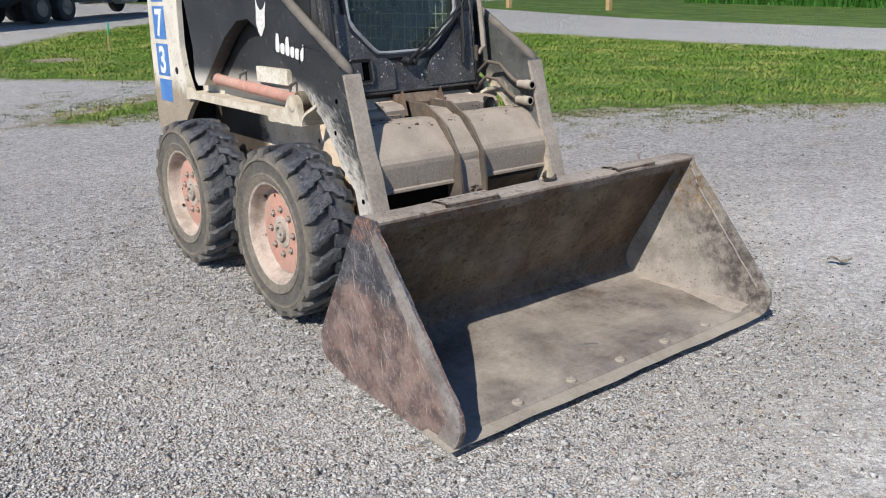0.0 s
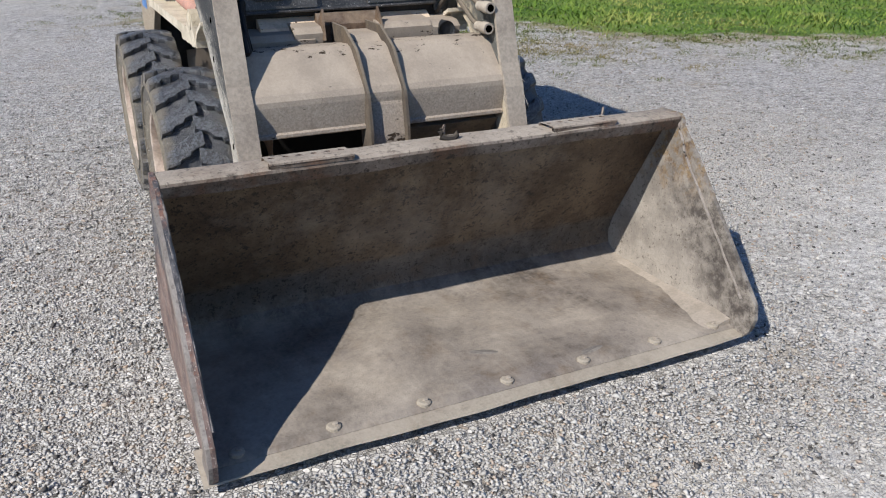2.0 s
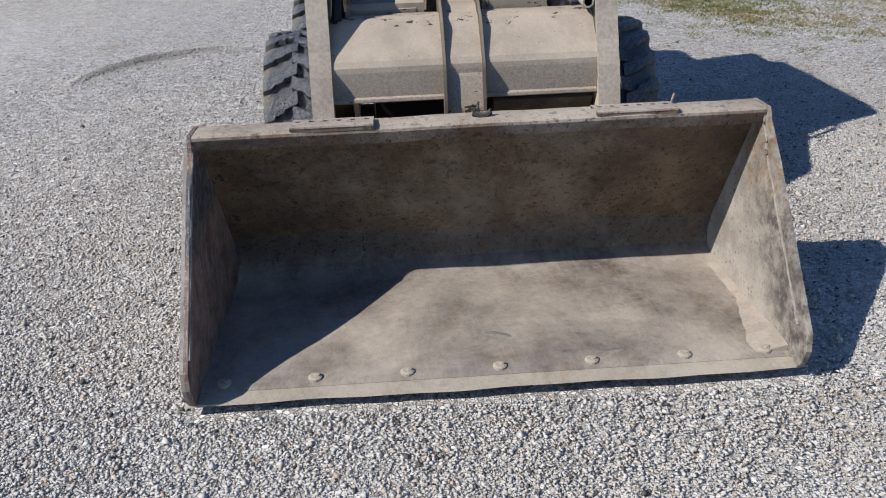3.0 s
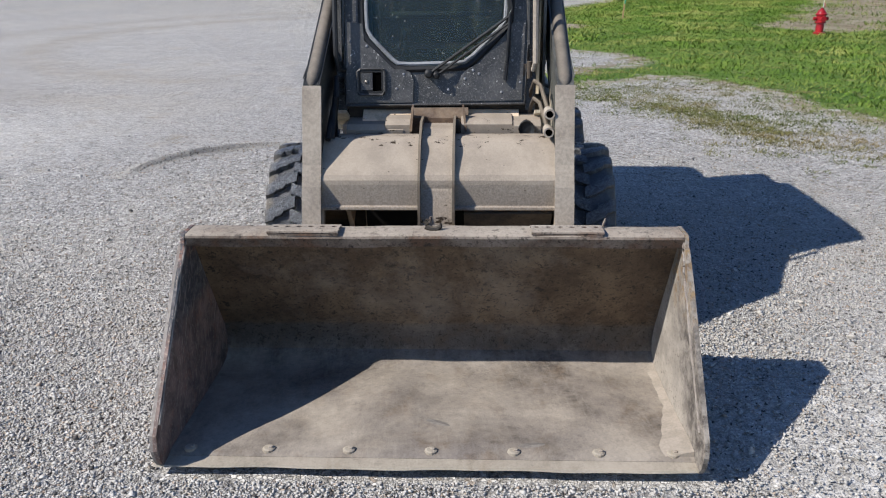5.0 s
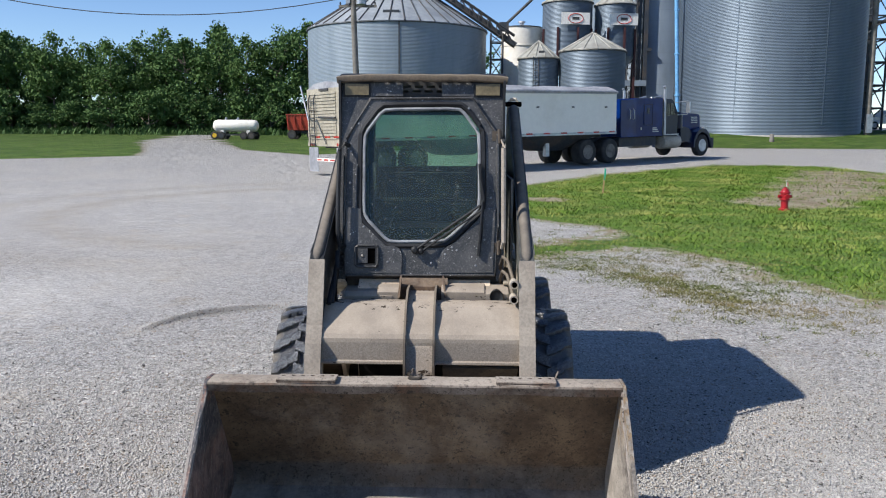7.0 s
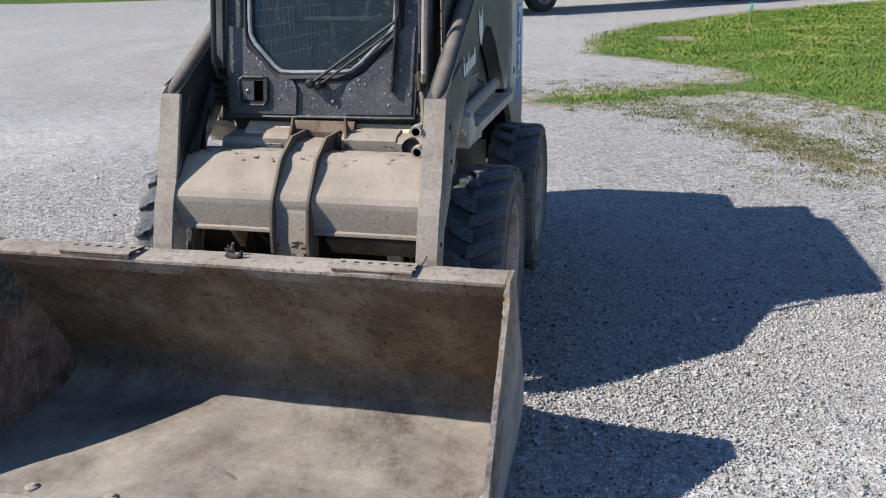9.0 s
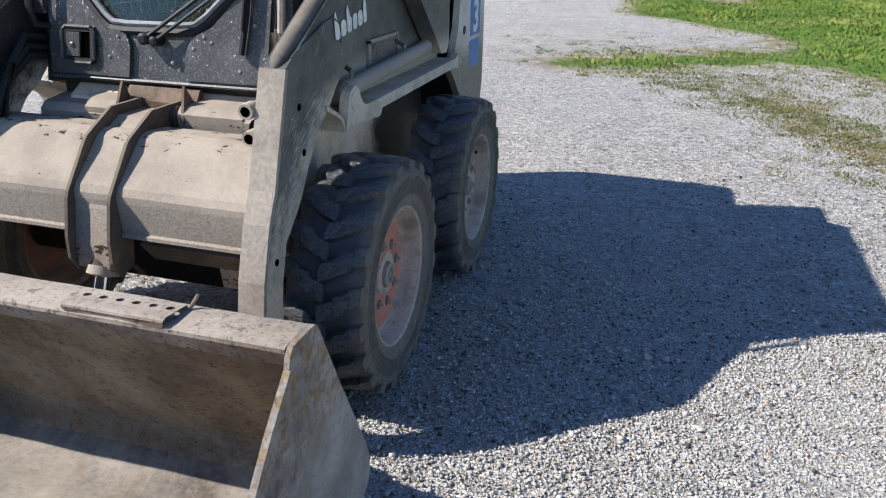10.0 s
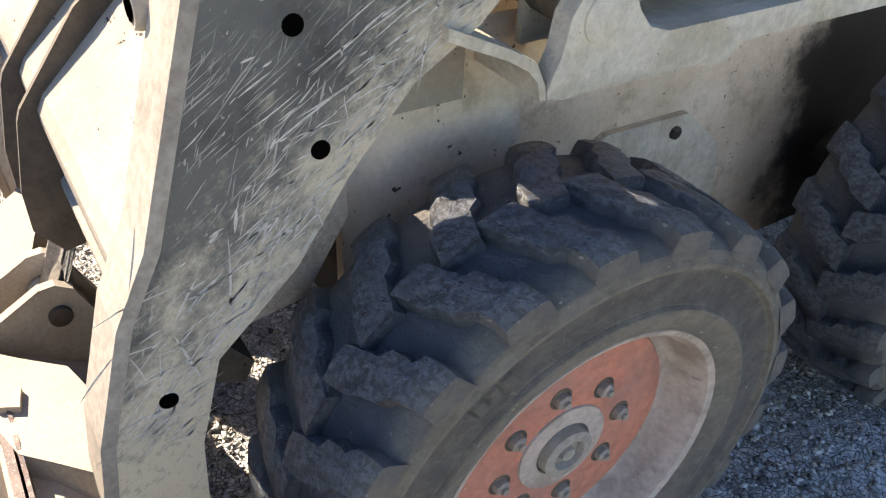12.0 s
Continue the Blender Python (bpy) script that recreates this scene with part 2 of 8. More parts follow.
def bucket_steel(name, tone, tone2, rust, amount, dust_up, bright, plate=False, caked=2.4, pit_show=0.8, pitted=0.85):
    """Worn loader-bucket plate: polished grey and dark rub marks, rust blooms, caked dust."""
    n = Nodes(name)
    back = n.ramp(n.axis("Z"), 0.055, 0.13)
    tone, tone2 = rgb(tone), rgb(tone2)
    if plate:
        tone, tone2 = n.mix(back, tone, rgb("#73614c")), n.mix(back, tone2, rgb("#48392c"))
        low = n.math("MULTIPLY", back, n.ramp(n.math("ADD", n.axis("Z"), n.math("MULTIPLY", n.noise(7, 6, 0.7), 0.06)), 0.25, 0.22))
        tone, tone2 = n.mix(low, tone, rgb("#625a52")), n.mix(low, tone2, rgb("#4d4740"))
        caked = n.math("MULTIPLY", n.math("SUBTRACT", 1.0, n.math("MULTIPLY", back, 0.5)), caked)
        dust_up = n.math("MULTIPLY", n.math("SUBTRACT", 1.0, back), dust_up)
    colour = n.mix(n.ramp(n.math("ADD", n.math("MULTIPLY", n.noise(4.5, 8, 0.68, distort=0.15), 0.75), n.math("MULTIPLY", n.noise(22, 8, 0.75), 0.25)), 0.38, 0.62), tone, tone2)
    colour = n.mix(n.math("MULTIPLY", n.ramp(n.noise(9, 8, 0.7), 0.48, 0.7), amount), colour, rgb(rust))
    drag = n.noise(75, 6, 0.72, (1.0, 0.07, 0.3), (0, 0, 8))
    colour = n.mix(n.math("MULTIPLY", n.ramp(drag, 0.52, 0.66), n.math("MULTIPLY", n.math("SUBTRACT", 1.0, back), 0.22)), colour, rgb(bright))
    pits = n.math("MAXIMUM", n.ramp(n.noise(34, 7, 0.76), 0.575, 0.60), n.ramp(n.noise(85, 6, 0.76), 0.575, 0.60))
    pits = n.math("MULTIPLY", pits, n.math("ADD", n.math("MULTIPLY", back, 0.65), 0.3) if plate else pitted)
    colour = n.mix(pits, colour, rgb("#332b25"))
    grain = n.noise(150, 5, 0.7)
    colour = n.mix(0.4, colour, n.mix(n.ramp(grain, 0.3, 0.7), (0.6, 0.6, 0.6, 1), (1.3, 1.3, 1.3, 1)), "MULTIPLY")
    up = n.math("MULTIPLY", n.math("MAXIMUM", n.axis("Z", True), 0.0), dust_up)
    fac = n.math("ADD", up, n.math("MULTIPLY", n.math("SUBTRACT", n.math("ADD", n.math("MULTIPLY", n.noise(2.6, 9, 0.62, distort=0.15), 0.75 if plate else 0.55), n.math("MULTIPLY", n.noise(42, 7, 0.78), 0.25 if plate else 0.45)), 0.5), n.math("MULTIPLY", caked, 2.1)), True)
    fac = n.math("MULTIPLY", fac, n.math("SUBTRACT", 1.0, n.math("MULTIPLY", pits, pit_show)))
    colour = n.mix(fac, colour, rgb("#a99f91"))
    high = n.math("ADD", n.math("MULTIPLY", grain, 0.4), n.math("MULTIPLY", n.noise(24, 6, 0.7), 0.8))
    return n.done(colour, n.ramp(fac, 0, 0.7, 0.62, 0.9), 0.0, high, 0.4, 0.005, 0.35)


m_bucket = bucket_steel("worn bucket plate", "#7a726b", "#57504a", "#675442", 0.6, 0.42, "#9c968e", True, 1.9, 0.5)


def cheek_steel(name, dusty):
    """Bucket cheek: black paint left near the top, rust below, scraped bare along the cutting side; or dust on the inside face."""
    n = Nodes(name)
    wob = n.math("SUBTRACT", n.noise(9, 8, 0.7), 0.5)
    grain = n.noise(140, 6, 0.75)
    edge = n.math("ADD", n.math("SUBTRACT", n.math("MULTIPLY", n.axis("Y"), 0.76), n.math("MULTIPLY", n.axis("Z"), 0.65)), 0.14)
    edge = n.math("ADD", edge, n.math("MULTIPLY", wob, 0.06))
    if dusty:
        colour = n.mix(n.ramp(n.noise(6, 7, 0.68), 0.36, 0.64), rgb("#a39b90"), rgb("#878077"))
        # rust on the upper part, strengthened to carry the corner's shade as well
        rust = n.math("MULTIPLY", n.ramp(n.math("ADD", n.axis("Z"), n.math("MULTIPLY", wob, 0.3)), 0.36, 0.52), n.ramp(n.noise(26, 7, 0.74), 0.44, 0.58))
        colour = n.mix(n.math("MULTIPLY", rust, 0.8), colour, n.mix(n.ramp(n.noise(40, 5, 0.7), 0.4, 0.6), rgb("#6a5036"), rgb("#957749")))
        rub = n.noise(16, 8, 0.76)
        low = n.math("MULTIPLY", n.ramp(edge, 0.30, 0.10), n.ramp(n.math("ADD", n.axis("Z"), n.math("MULTIPLY", wob, 0.25)), 0.56, 0.34, 0.35, 1.0))
        colour = n.mix(n.math("MULTIPLY", low, n.ramp(rub, 0.38, 0.62, 0.95, 0.15)), colour, rgb("#453f3b"))
        colour = n.mix(n.math("MULTIPLY", n.ramp(n.noise(60, 7, 0.76), 0.58, 0.62), 0.7), colour, rgb("#4a3f36"))
    else:
        colour = n.mix(n.ramp(n.noise(12, 8, 0.72), 0.36, 0.64), rgb("#87736a"), rgb("#554845"))
        colour = n.mix(n.math("MULTIPLY", n.ramp(n.noise(20, 7, 0.74), 0.53, 0.64), 0.42), colour, rgb("#8a5c46"))
        top = n.ramp(n.math("ADD", n.axis("Z"), n.math("MULTIPLY", wob, 0.22)), 0.37, 0.43)
        colour = n.mix(n.math("MULTIPLY", top, 0.92), colour, n.mix(n.ramp(n.noise(30, 6, 0.72), 0.45, 0.62), rgb("#33363b"), rgb("#5a5b5e")))
        tip = n.ramp(n.math("ADD", n.axis("Z"), n.math("MULTIPLY", wob, 0.10)), 0.565, 0.60)
        colour = n.mix(n.math("MULTIPLY", n.math("MULTIPLY", tip, n.ramp(n.noise(35, 6, 0.7), 0.4, 0.6)), 0.75), colour, rgb("#87604f"))
        blot = n.math("MULTIPLY", n.ramp(n.noise(7, 6, 0.65, (1, 1, 0.5)), 0.54, 0.62), n.math("SUBTRACT", 1.0, top))
        colour = n.mix(n.math("MULTIPLY", blot, 0.6), colour, rgb("#40362f"))
        lines = n.math("MAXIMUM", n.ramp(n.noise(300, 2, 0.5, (1, 0.02, 1), (52, 0, 0), 0.3), 0.665, 0.68), n.ramp(n.noise(260, 2, 0.5, (1, 0.03, 1), (85, 0, 0), 0.5), 0.675, 0.69))
        colour = n.mix(n.math("MULTIPLY", lines, 0.75), colour, rgb("#b9aea4"))
        colour = n.mix(n.math("MULTIPLY", n.ramp(n.noise(75, 6, 0.76), 0.57, 0.61), 0.55), colour, rgb("#a49688"))
    colour = n.mix(0.35, colour, n.mix(n.ramp(grain, 0.3, 0.7), (0.62, 0.62, 0.62, 1), (1.28, 1.28, 1.28, 1)), "MULTIPLY")
    return n.done(colour, 0.62 if not dusty else 0.85, 0.0, n.math("ADD", n.math("MULTIPLY", grain, 0.4), n.math("MULTIPLY", n.noise(24, 6, 0.7), 0.7)), 0.4, 0.004, 0.4)


m_bucket_side = cheek_steel("rusted bucket cheek", False)
m_cheek = cheek_steel("dust streaked bucket cheek", True)
m_bucket_lip = bucket_steel("dusty bucket lip", "#80746a", "#54483e", "#664a38", 0.85, 0.7, "#a39a8c", False, 1.3, 0.6, 0.9)
m_wear = bucket_steel("scraped wear strip", "#938c85", "#6b6560", "#7a5f50", 0.4, 0.0, "#b5b0a8", False, 1.3, 0.5, 0.4)
m_edge = bucket_steel("scoured cutting edge", "#a39a8b", "#8d8577", "#85705b", 0.3, 0.4, "#b8b0a2", False, 2.4, 0.3, 0.25)


def cross_dust():
    """Thick dust over paint: flakes broken off along the folds, grit on the lower face."""
    n = Nodes("flaking dust crust")
    colour = n.mix(n.ramp(n.noise(5, 7, 0.7), 0.38, 0.62), rgb("#a79b8c"), rgb("#968b7e"))
    lower = n.ramp(n.math("ADD", n.axis("Z"), n.math("MULTIPLY", n.noise(6, 7, 0.7), 0.10)), 0.81, 0.72)
    grit = n.noise(130, 6, 0.78)
    gritty = n.mix(n.ramp(grit, 0.38, 0.62), rgb("#7d7164"), rgb("#b0a598"))
    colour = n.mix(n.math("MULTIPLY", lower, n.ramp(n.noise(9, 7, 0.7), 0.3, 0.6, 0.12, 0.45)), colour, gritty)
    colour = n.mix(0.3, colour, n.mix(n.ramp(grit, 0.3, 0.7), (0.65, 0.64, 0.62, 1), (1.2, 1.2, 1.2, 1)), "MULTIPLY")
    fold = n.math("ADD", n.ramp(n.math("ABSOLUTE", n.math("SUBTRACT", n.axis("Z"), 0.852)), 0.035, 0.0), n.ramp(n.axis("Z"), 0.60, 0.57))
    flake = n.ramp(n.math("ADD", n.noise(34, 6, 0.72, (0.55, 1, 1)), n.math("MULTIPLY", fold, 0.085)), 0.665, 0.68)
    colour = n.mix(flake, colour, rgb("#3d342b"))
    high = n.math("SUBTRACT", n.math("MULTIPLY", grit, 0.5), flake)
    return n.done(colour, 0.93, 0.0, high, 0.4, 0.003, 0.2)


m_cross = cross_dust()


def splashed_cream():
    """Cream paint with brown mud thrown up from the wheel."""
    n = Nodes("mud splashed cream paint")
    colour = n.mix(n.ramp(n.noise(5, 7, 0.7), 0.4, 0.66), rgb("#d6cfbf"), rgb("#c0b7a5"))
    grain = n.noise(90, 6, 0.75)
    colour = n.mix(0.35, colour, n.mix(n.ramp(grain, 0.3, 0.7), (0.65, 0.64, 0.62, 1), (1.2, 1.2, 1.2, 1)), "MULTIPLY")
    reach = n.math("ADD", n.ramp(n.axis("Z"), 1.15, 0.72), n.math("MULTIPLY", n.math("SUBTRACT", n.noise(6, 9, 0.75, (1, 1, 0.5)), 0.5), 1.3))
    colour = n.mix(n.ramp(reach, 0.45, 0.85, 0.0, 0.8), colour, n.mix(n.ramp(grain, 0.4, 0.6), rgb("#6f5f4c"), rgb("#978770")))
    spots = n.ramp(n.noise(55, 5, 0.7), 0.63, 0.66)
    colour = n.mix(spots, colour, rgb("#7b6a55"))
    return n.done(colour, 0.75, 0.0, grain, 0.3, 0.004, 0.35)


m_upright = splashed_cream()


def stained_tan():
    """Cream chassis paint under a skin of tan dust, blackened from between the axles to the rear."""
    n = Nodes("dust skinned chassis")
    colour = n.mix(n.ramp(n.noise(5, 7, 0.65), 0.36, 0.64), rgb("#e2cfb8"), rgb("#cdb79d"))
    grain = n.noise(120, 6, 0.75)
    colour = n.mix(0.3, colour, n.mix(n.ramp(grain, 0.3, 0.7), (0.68, 0.66, 0.63, 1), (1.18, 1.18, 1.18, 1)), "MULTIPLY")
    colour = n.mix(n.math("MULTIPLY", n.ramp(n.noise(13, 7, 0.72), 0.52, 0.68), 0.45), colour, rgb("#86775f"))
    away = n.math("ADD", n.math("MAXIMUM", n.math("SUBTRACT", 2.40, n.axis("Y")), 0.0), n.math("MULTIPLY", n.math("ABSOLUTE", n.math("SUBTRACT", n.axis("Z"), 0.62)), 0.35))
    rear_dark = n.ramp(n.math("ADD", away, n.math("MULTIPLY", n.math("SUBTRACT", n.noise(7, 8, 0.68), 0.5), 0.34)), 0.30, 0.20)
    colour = n.mix(n.math("MULTIPLY", rear_dark, 0.93), colour, rgb("#241f1b"))
    spots = n.ramp(n.noise(55, 4, 0.65), 0.665, 0.68)
    colour = n.mix(spots, colour, rgb("#574a3b"))
    return n.done(colour, n.ramp(rear_dark, 0.0, 1.0, 0.92, 0.6), 0.0, grain, 0.3, 0.003, 0.25)


m_chassis = stained_tan()


def rubber():
    """Worn tyre rubber: scuffed bar tops, brown dust on the walls and in the shoulder gaps."""
    n = Nodes("worn tyre rubber")
    far = n.math("SQRT", n.math("ADD", n.math("POWER", n.axis("Y"), 2.0), n.math("POWER", n.axis("Z"), 2.0)))
    crest = n.ramp(far, 0.364, 0.371)
    colour = n.mix(n.ramp(n.noise(9, 7, 0.65), 0.4, 0.66), rgb("#34363a"), rgb("#484a4f"))
    grain = n.noise(110, 6, 0.72)
    scuff = n.noise(90, 6, 0.7)
    cuts = n.node("ShaderNodeSeparateColor")
    n.put(cuts.inputs[0], n.voronoi(190, "F1", "Color"))
    worn = n.math("ADD", n.math("MULTIPLY", scuff, 0.72), n.math("MULTIPLY", cuts.outputs[0], 0.28))
    top = n.mix(n.ramp(worn, 0.34, 0.66), rgb("#202226"), rgb("#555a61"))
    top = n.mix(n.ramp(n.noise(40, 6, 0.7), 0.58, 0.63), top, rgb("#131416"))
    colour = n.mix(crest, colour, top)
    colour = n.mix(n.math("MULTIPLY", n.ramp(grain, 0.62, 0.66), 0.4), colour, rgb("#a5a5a3"))
    off = n.math("MULTIPLY", n.math("SUBTRACT", n.noise(22, 6, 0.7), 0.5), 0.03)
    wall = n.ramp(n.math("ADD", far, off), 0.352, 0.334)
    gap = n.math("MULTIPLY", n.ramp(n.math("ADD", n.math("ABSOLUTE", n.axis("X")), off), 0.070, 0.108), n.ramp(n.math("ADD", far, off), 0.378, 0.362))
    side = n.math("MAXIMUM", wall, n.math("MULTIPLY", gap, 0.62))
    fac = n.math("ADD", n.math("MULTIPLY", side, 0.86), n.math("MULTIPLY", n.math("SUBTRACT", n.noise(11, 8, 0.72), 0.52), 1.3), True)
    band = n.math("MULTIPLY", n.ramp(far, 0.264, 0.272), n.ramp(far, 0.320, 0.312))
    mud = n.mix(n.ramp(n.noise(30, 7, 0.75), 0.36, 0.64), n.mix(band, rgb("#6d6352"), rgb("#4b453c")), n.mix(band, rgb("#887e6b"), rgb("#696154")))
    colour = n.mix(n.math("MULTIPLY", fac, 0.92), colour, mud)
    pale = n.math("MULTIPLY", n.ramp(n.noise(70, 5, 0.7), 0.66, 0.70), side)
    colour = n.mix(pale, colour, rgb("#c2bcae"))
    high = n.math("ADD", grain, n.math("MULTIPLY", scuff, 1.2))
    return n.done(colour, n.ramp(fac, 0, 0.6, 0.32, 0.92), 0.0, high, 0.8, 0.007, 1.0)


m_rubber = rubber()


def glass(name, tint, dirt):
    """Thin sheet glass: clear tint, surface gloss, and dried splashes."""
    n = Nodes(name)
    clear, gloss, film = n.node("ShaderNodeBsdfTransparent"), n.node("ShaderNodeBsdfGlossy"), n.node("ShaderNodeBsdfDiffuse")
    clear.inputs[0].default_value, film.inputs[0].default_value = rgb(tint), rgb("#b2b6aa")
    gloss.inputs["Roughness"].default_value = 0.03
    fresnel = n.node("ShaderNodeFresnel")
    fresnel.inputs["IOR"].default_value = 1.45
    sheet, mixer = n.node("ShaderNodeMixShader"), n.node("ShaderNodeMixShader")
    for socket, value in zip(sheet.inputs, (fresnel.outputs[0], clear.outputs[0], gloss.outputs[0])):
        n.put(socket, value)
    spots = n.math("MULTIPLY", n.ramp(n.noise(75, 5, 0.7), 0.62, 0.70), 4 * dirt)
    streaks = n.math("MULTIPLY", n.ramp(n.noise(60, 5, 0.7, (1, 1, 0.08)), 0.55, 0.75), dirt)
    fac = n.math("ADD", n.math("ADD", spots, streaks), 0.12 * dirt, True)
    for socket, value in zip(mixer.inputs, (fac, sheet.outputs[0], film.outputs[0])):
        n.put(socket, value)
    n.put(n.tree.nodes["Material Output"].inputs[0], mixer.outputs[0])
    return n.mat


m_glass = glass("dusty tinted cab glass", "#d9ece1", 0.15)
m_clear = glass("truck glass", "#8d9aa0", 0.05)


def corrugated(name, tone, tone2, metal, rough):
    """Galvanised bin sheet: spangle, rain streaks and a lapped joint between courses."""
    n = Nodes(name)
    colour = n.mix(n.ramp(n.noise(0.35, 5, 0.6, (1, 1, 0.25)), 0.35, 0.7), rgb(tone), rgb(tone2))
    sheet = n.math("FRACT", n.math("MULTIPLY", n.axis("Z"), 1 / 1.12))
    colour = n.mix(n.math("MULTIPLY", n.ramp(sheet, 0.04, 0.0), 0.35), colour, rgb("#5a6066"))
    colour = n.mix(0.35, colour, n.mix(n.noise(2.2, 6, 0.7, (1, 1, 0.1)), (0.7, 0.7, 0.7, 1), (1.2, 1.2, 1.2, 1)), "MULTIPLY")
    blotch = n.noise(40, 5, 0.7, (1, 1, 0.4))
    colour = n.mix(0.25, colour, n.mix(n.ramp(blotch, 0.35, 0.65), (0.78, 0.78, 0.78, 1), (1.15, 1.15, 1.15, 1)), "MULTIPLY")
    return n.done(colour, rough, metal, blotch, 0.1, 0.004, 0.4)


m_bin = corrugated("galvanised bin wall", "#65727e", "#586572", 0.35, 0.5)
m_bin_dull = corrugated("weathered bin wall", "#87939d", "#74818b", 0.25, 0.55)
m_roof = coat("weathered bin roof", "#a9a89f", "#8f8d83", patch=0.5, fine=3, mottle=0.3, rough=0.6, metal=0.2, bump=0.2, depth=0.02)
m_roof_grey = coat("grey ribbed bin roof", "#9aa0a4", "#878d92", patch=0.5, fine=3, mottle=0.3, rough=0.6, metal=0.2, bump=0.2, depth=0.02)
m_whitetank = coat("white tank paint", "#e6e2d8", "#d8d2c4", patch=0.4, fine=4, mottle=0.15, rough=0.6, bump=0.1, chips="#a58f78", chip_scale=1.4, chip_from=0.66)
m_rust = coat("dark structural steel", "#343a40", "#4a4541", patch=1.0, fine=8, rough=0.7)
m_redsteel = coat("red painted steel", "#3c2022", "#482626", patch=1.0, fine=8, rough=0.6)
m_pipe_blue = coat("blue painted pipe", "#6fa9d6", "#5f97c4", patch=0.6, fine=6, rough=0.5)
m_wood_pole = coat("weathered pole wood", "#7d7972", "#6b665e", patch=2.0, fine=20, rough=0.9)
m_trailer = coat("white trailer side", "#ebe7de", "#e0dbd0", patch=0.5, fine=5, rough=0.4, mottle=0.08, dust="#c9bfae", dust_all=-0.3)
m_trailer_end = coat("tan trailer end", "#a49d8c", "#938c7b", patch=0.8, fine=8, rough=0.5, dust="#b6ab98", dust_all=-0.05)
m_truck = coat("blue truck paint", "#011d54", "#02296b", patch=0.8, fine=10, mottle=0.1, rough=0.25, spec=0.2)
m_truck_dark = coat("dark blue fender paint", "#0c1830", "#11203c", patch=0.8, fine=10, rough=0.3, spec=0.3)
m_red = coat("red hydrant paint", "#a81b25", "#8d1720", patch=8, fine=60, rough=0.4)
m_wheel_grey = coat("grey steel wheel", "#77736c", "#57534d", patch=3, fine=30, rough=0.7)
m_tarp = coat("grey roll tarp", "#9a9ca0", "#85878c", patch=0.8, fine=8, rough=0.7)
m_redcart = coat("faded red cart paint", "#a8412f", "#8f3a2c", patch=0.8, fine=8, rough=0.6)
m_yellow = coat("yellow wheel paint", "#d8b02c", "#c49d25", patch=6, fine=40, rough=0.5)
m_lens = coat("amber lamp lens", "#7c7055", "#665c46", patch=12, fine=120, rough=0.35)
m_redlens = coat("red lamp lens", "#b02a22", "#9d241d", patch=12, fine=120, rough=0.3)
m_tyre_far = coat("dusty truck tyre", "#2b2b2c", "#3a3937", patch=3, fine=30, rough=0.85)
m_aluminium = coat("dull aluminium", "#b5b8bc", "#9fa3a8", patch=5, fine=40, rough=0.4, metal=0.7)
m_concrete = coat("concrete footing", "#b5b0a6", "#a09b90", patch=1.5, fine=12, rough=0.9)
m_flag_green = coat("green marker ribbon", "#2aa583", "#23957a", patch=8, fine=60, rough=0.6)
m_flag_pink = coat("pale orange ribbon", "#e2a08c", "#d8937e", patch=8, fine=60, rough=0.6)
m_lath = coat("wooden lath", "#b79a6d", "#a3885e", patch=8, fine=60, rough=0.8)


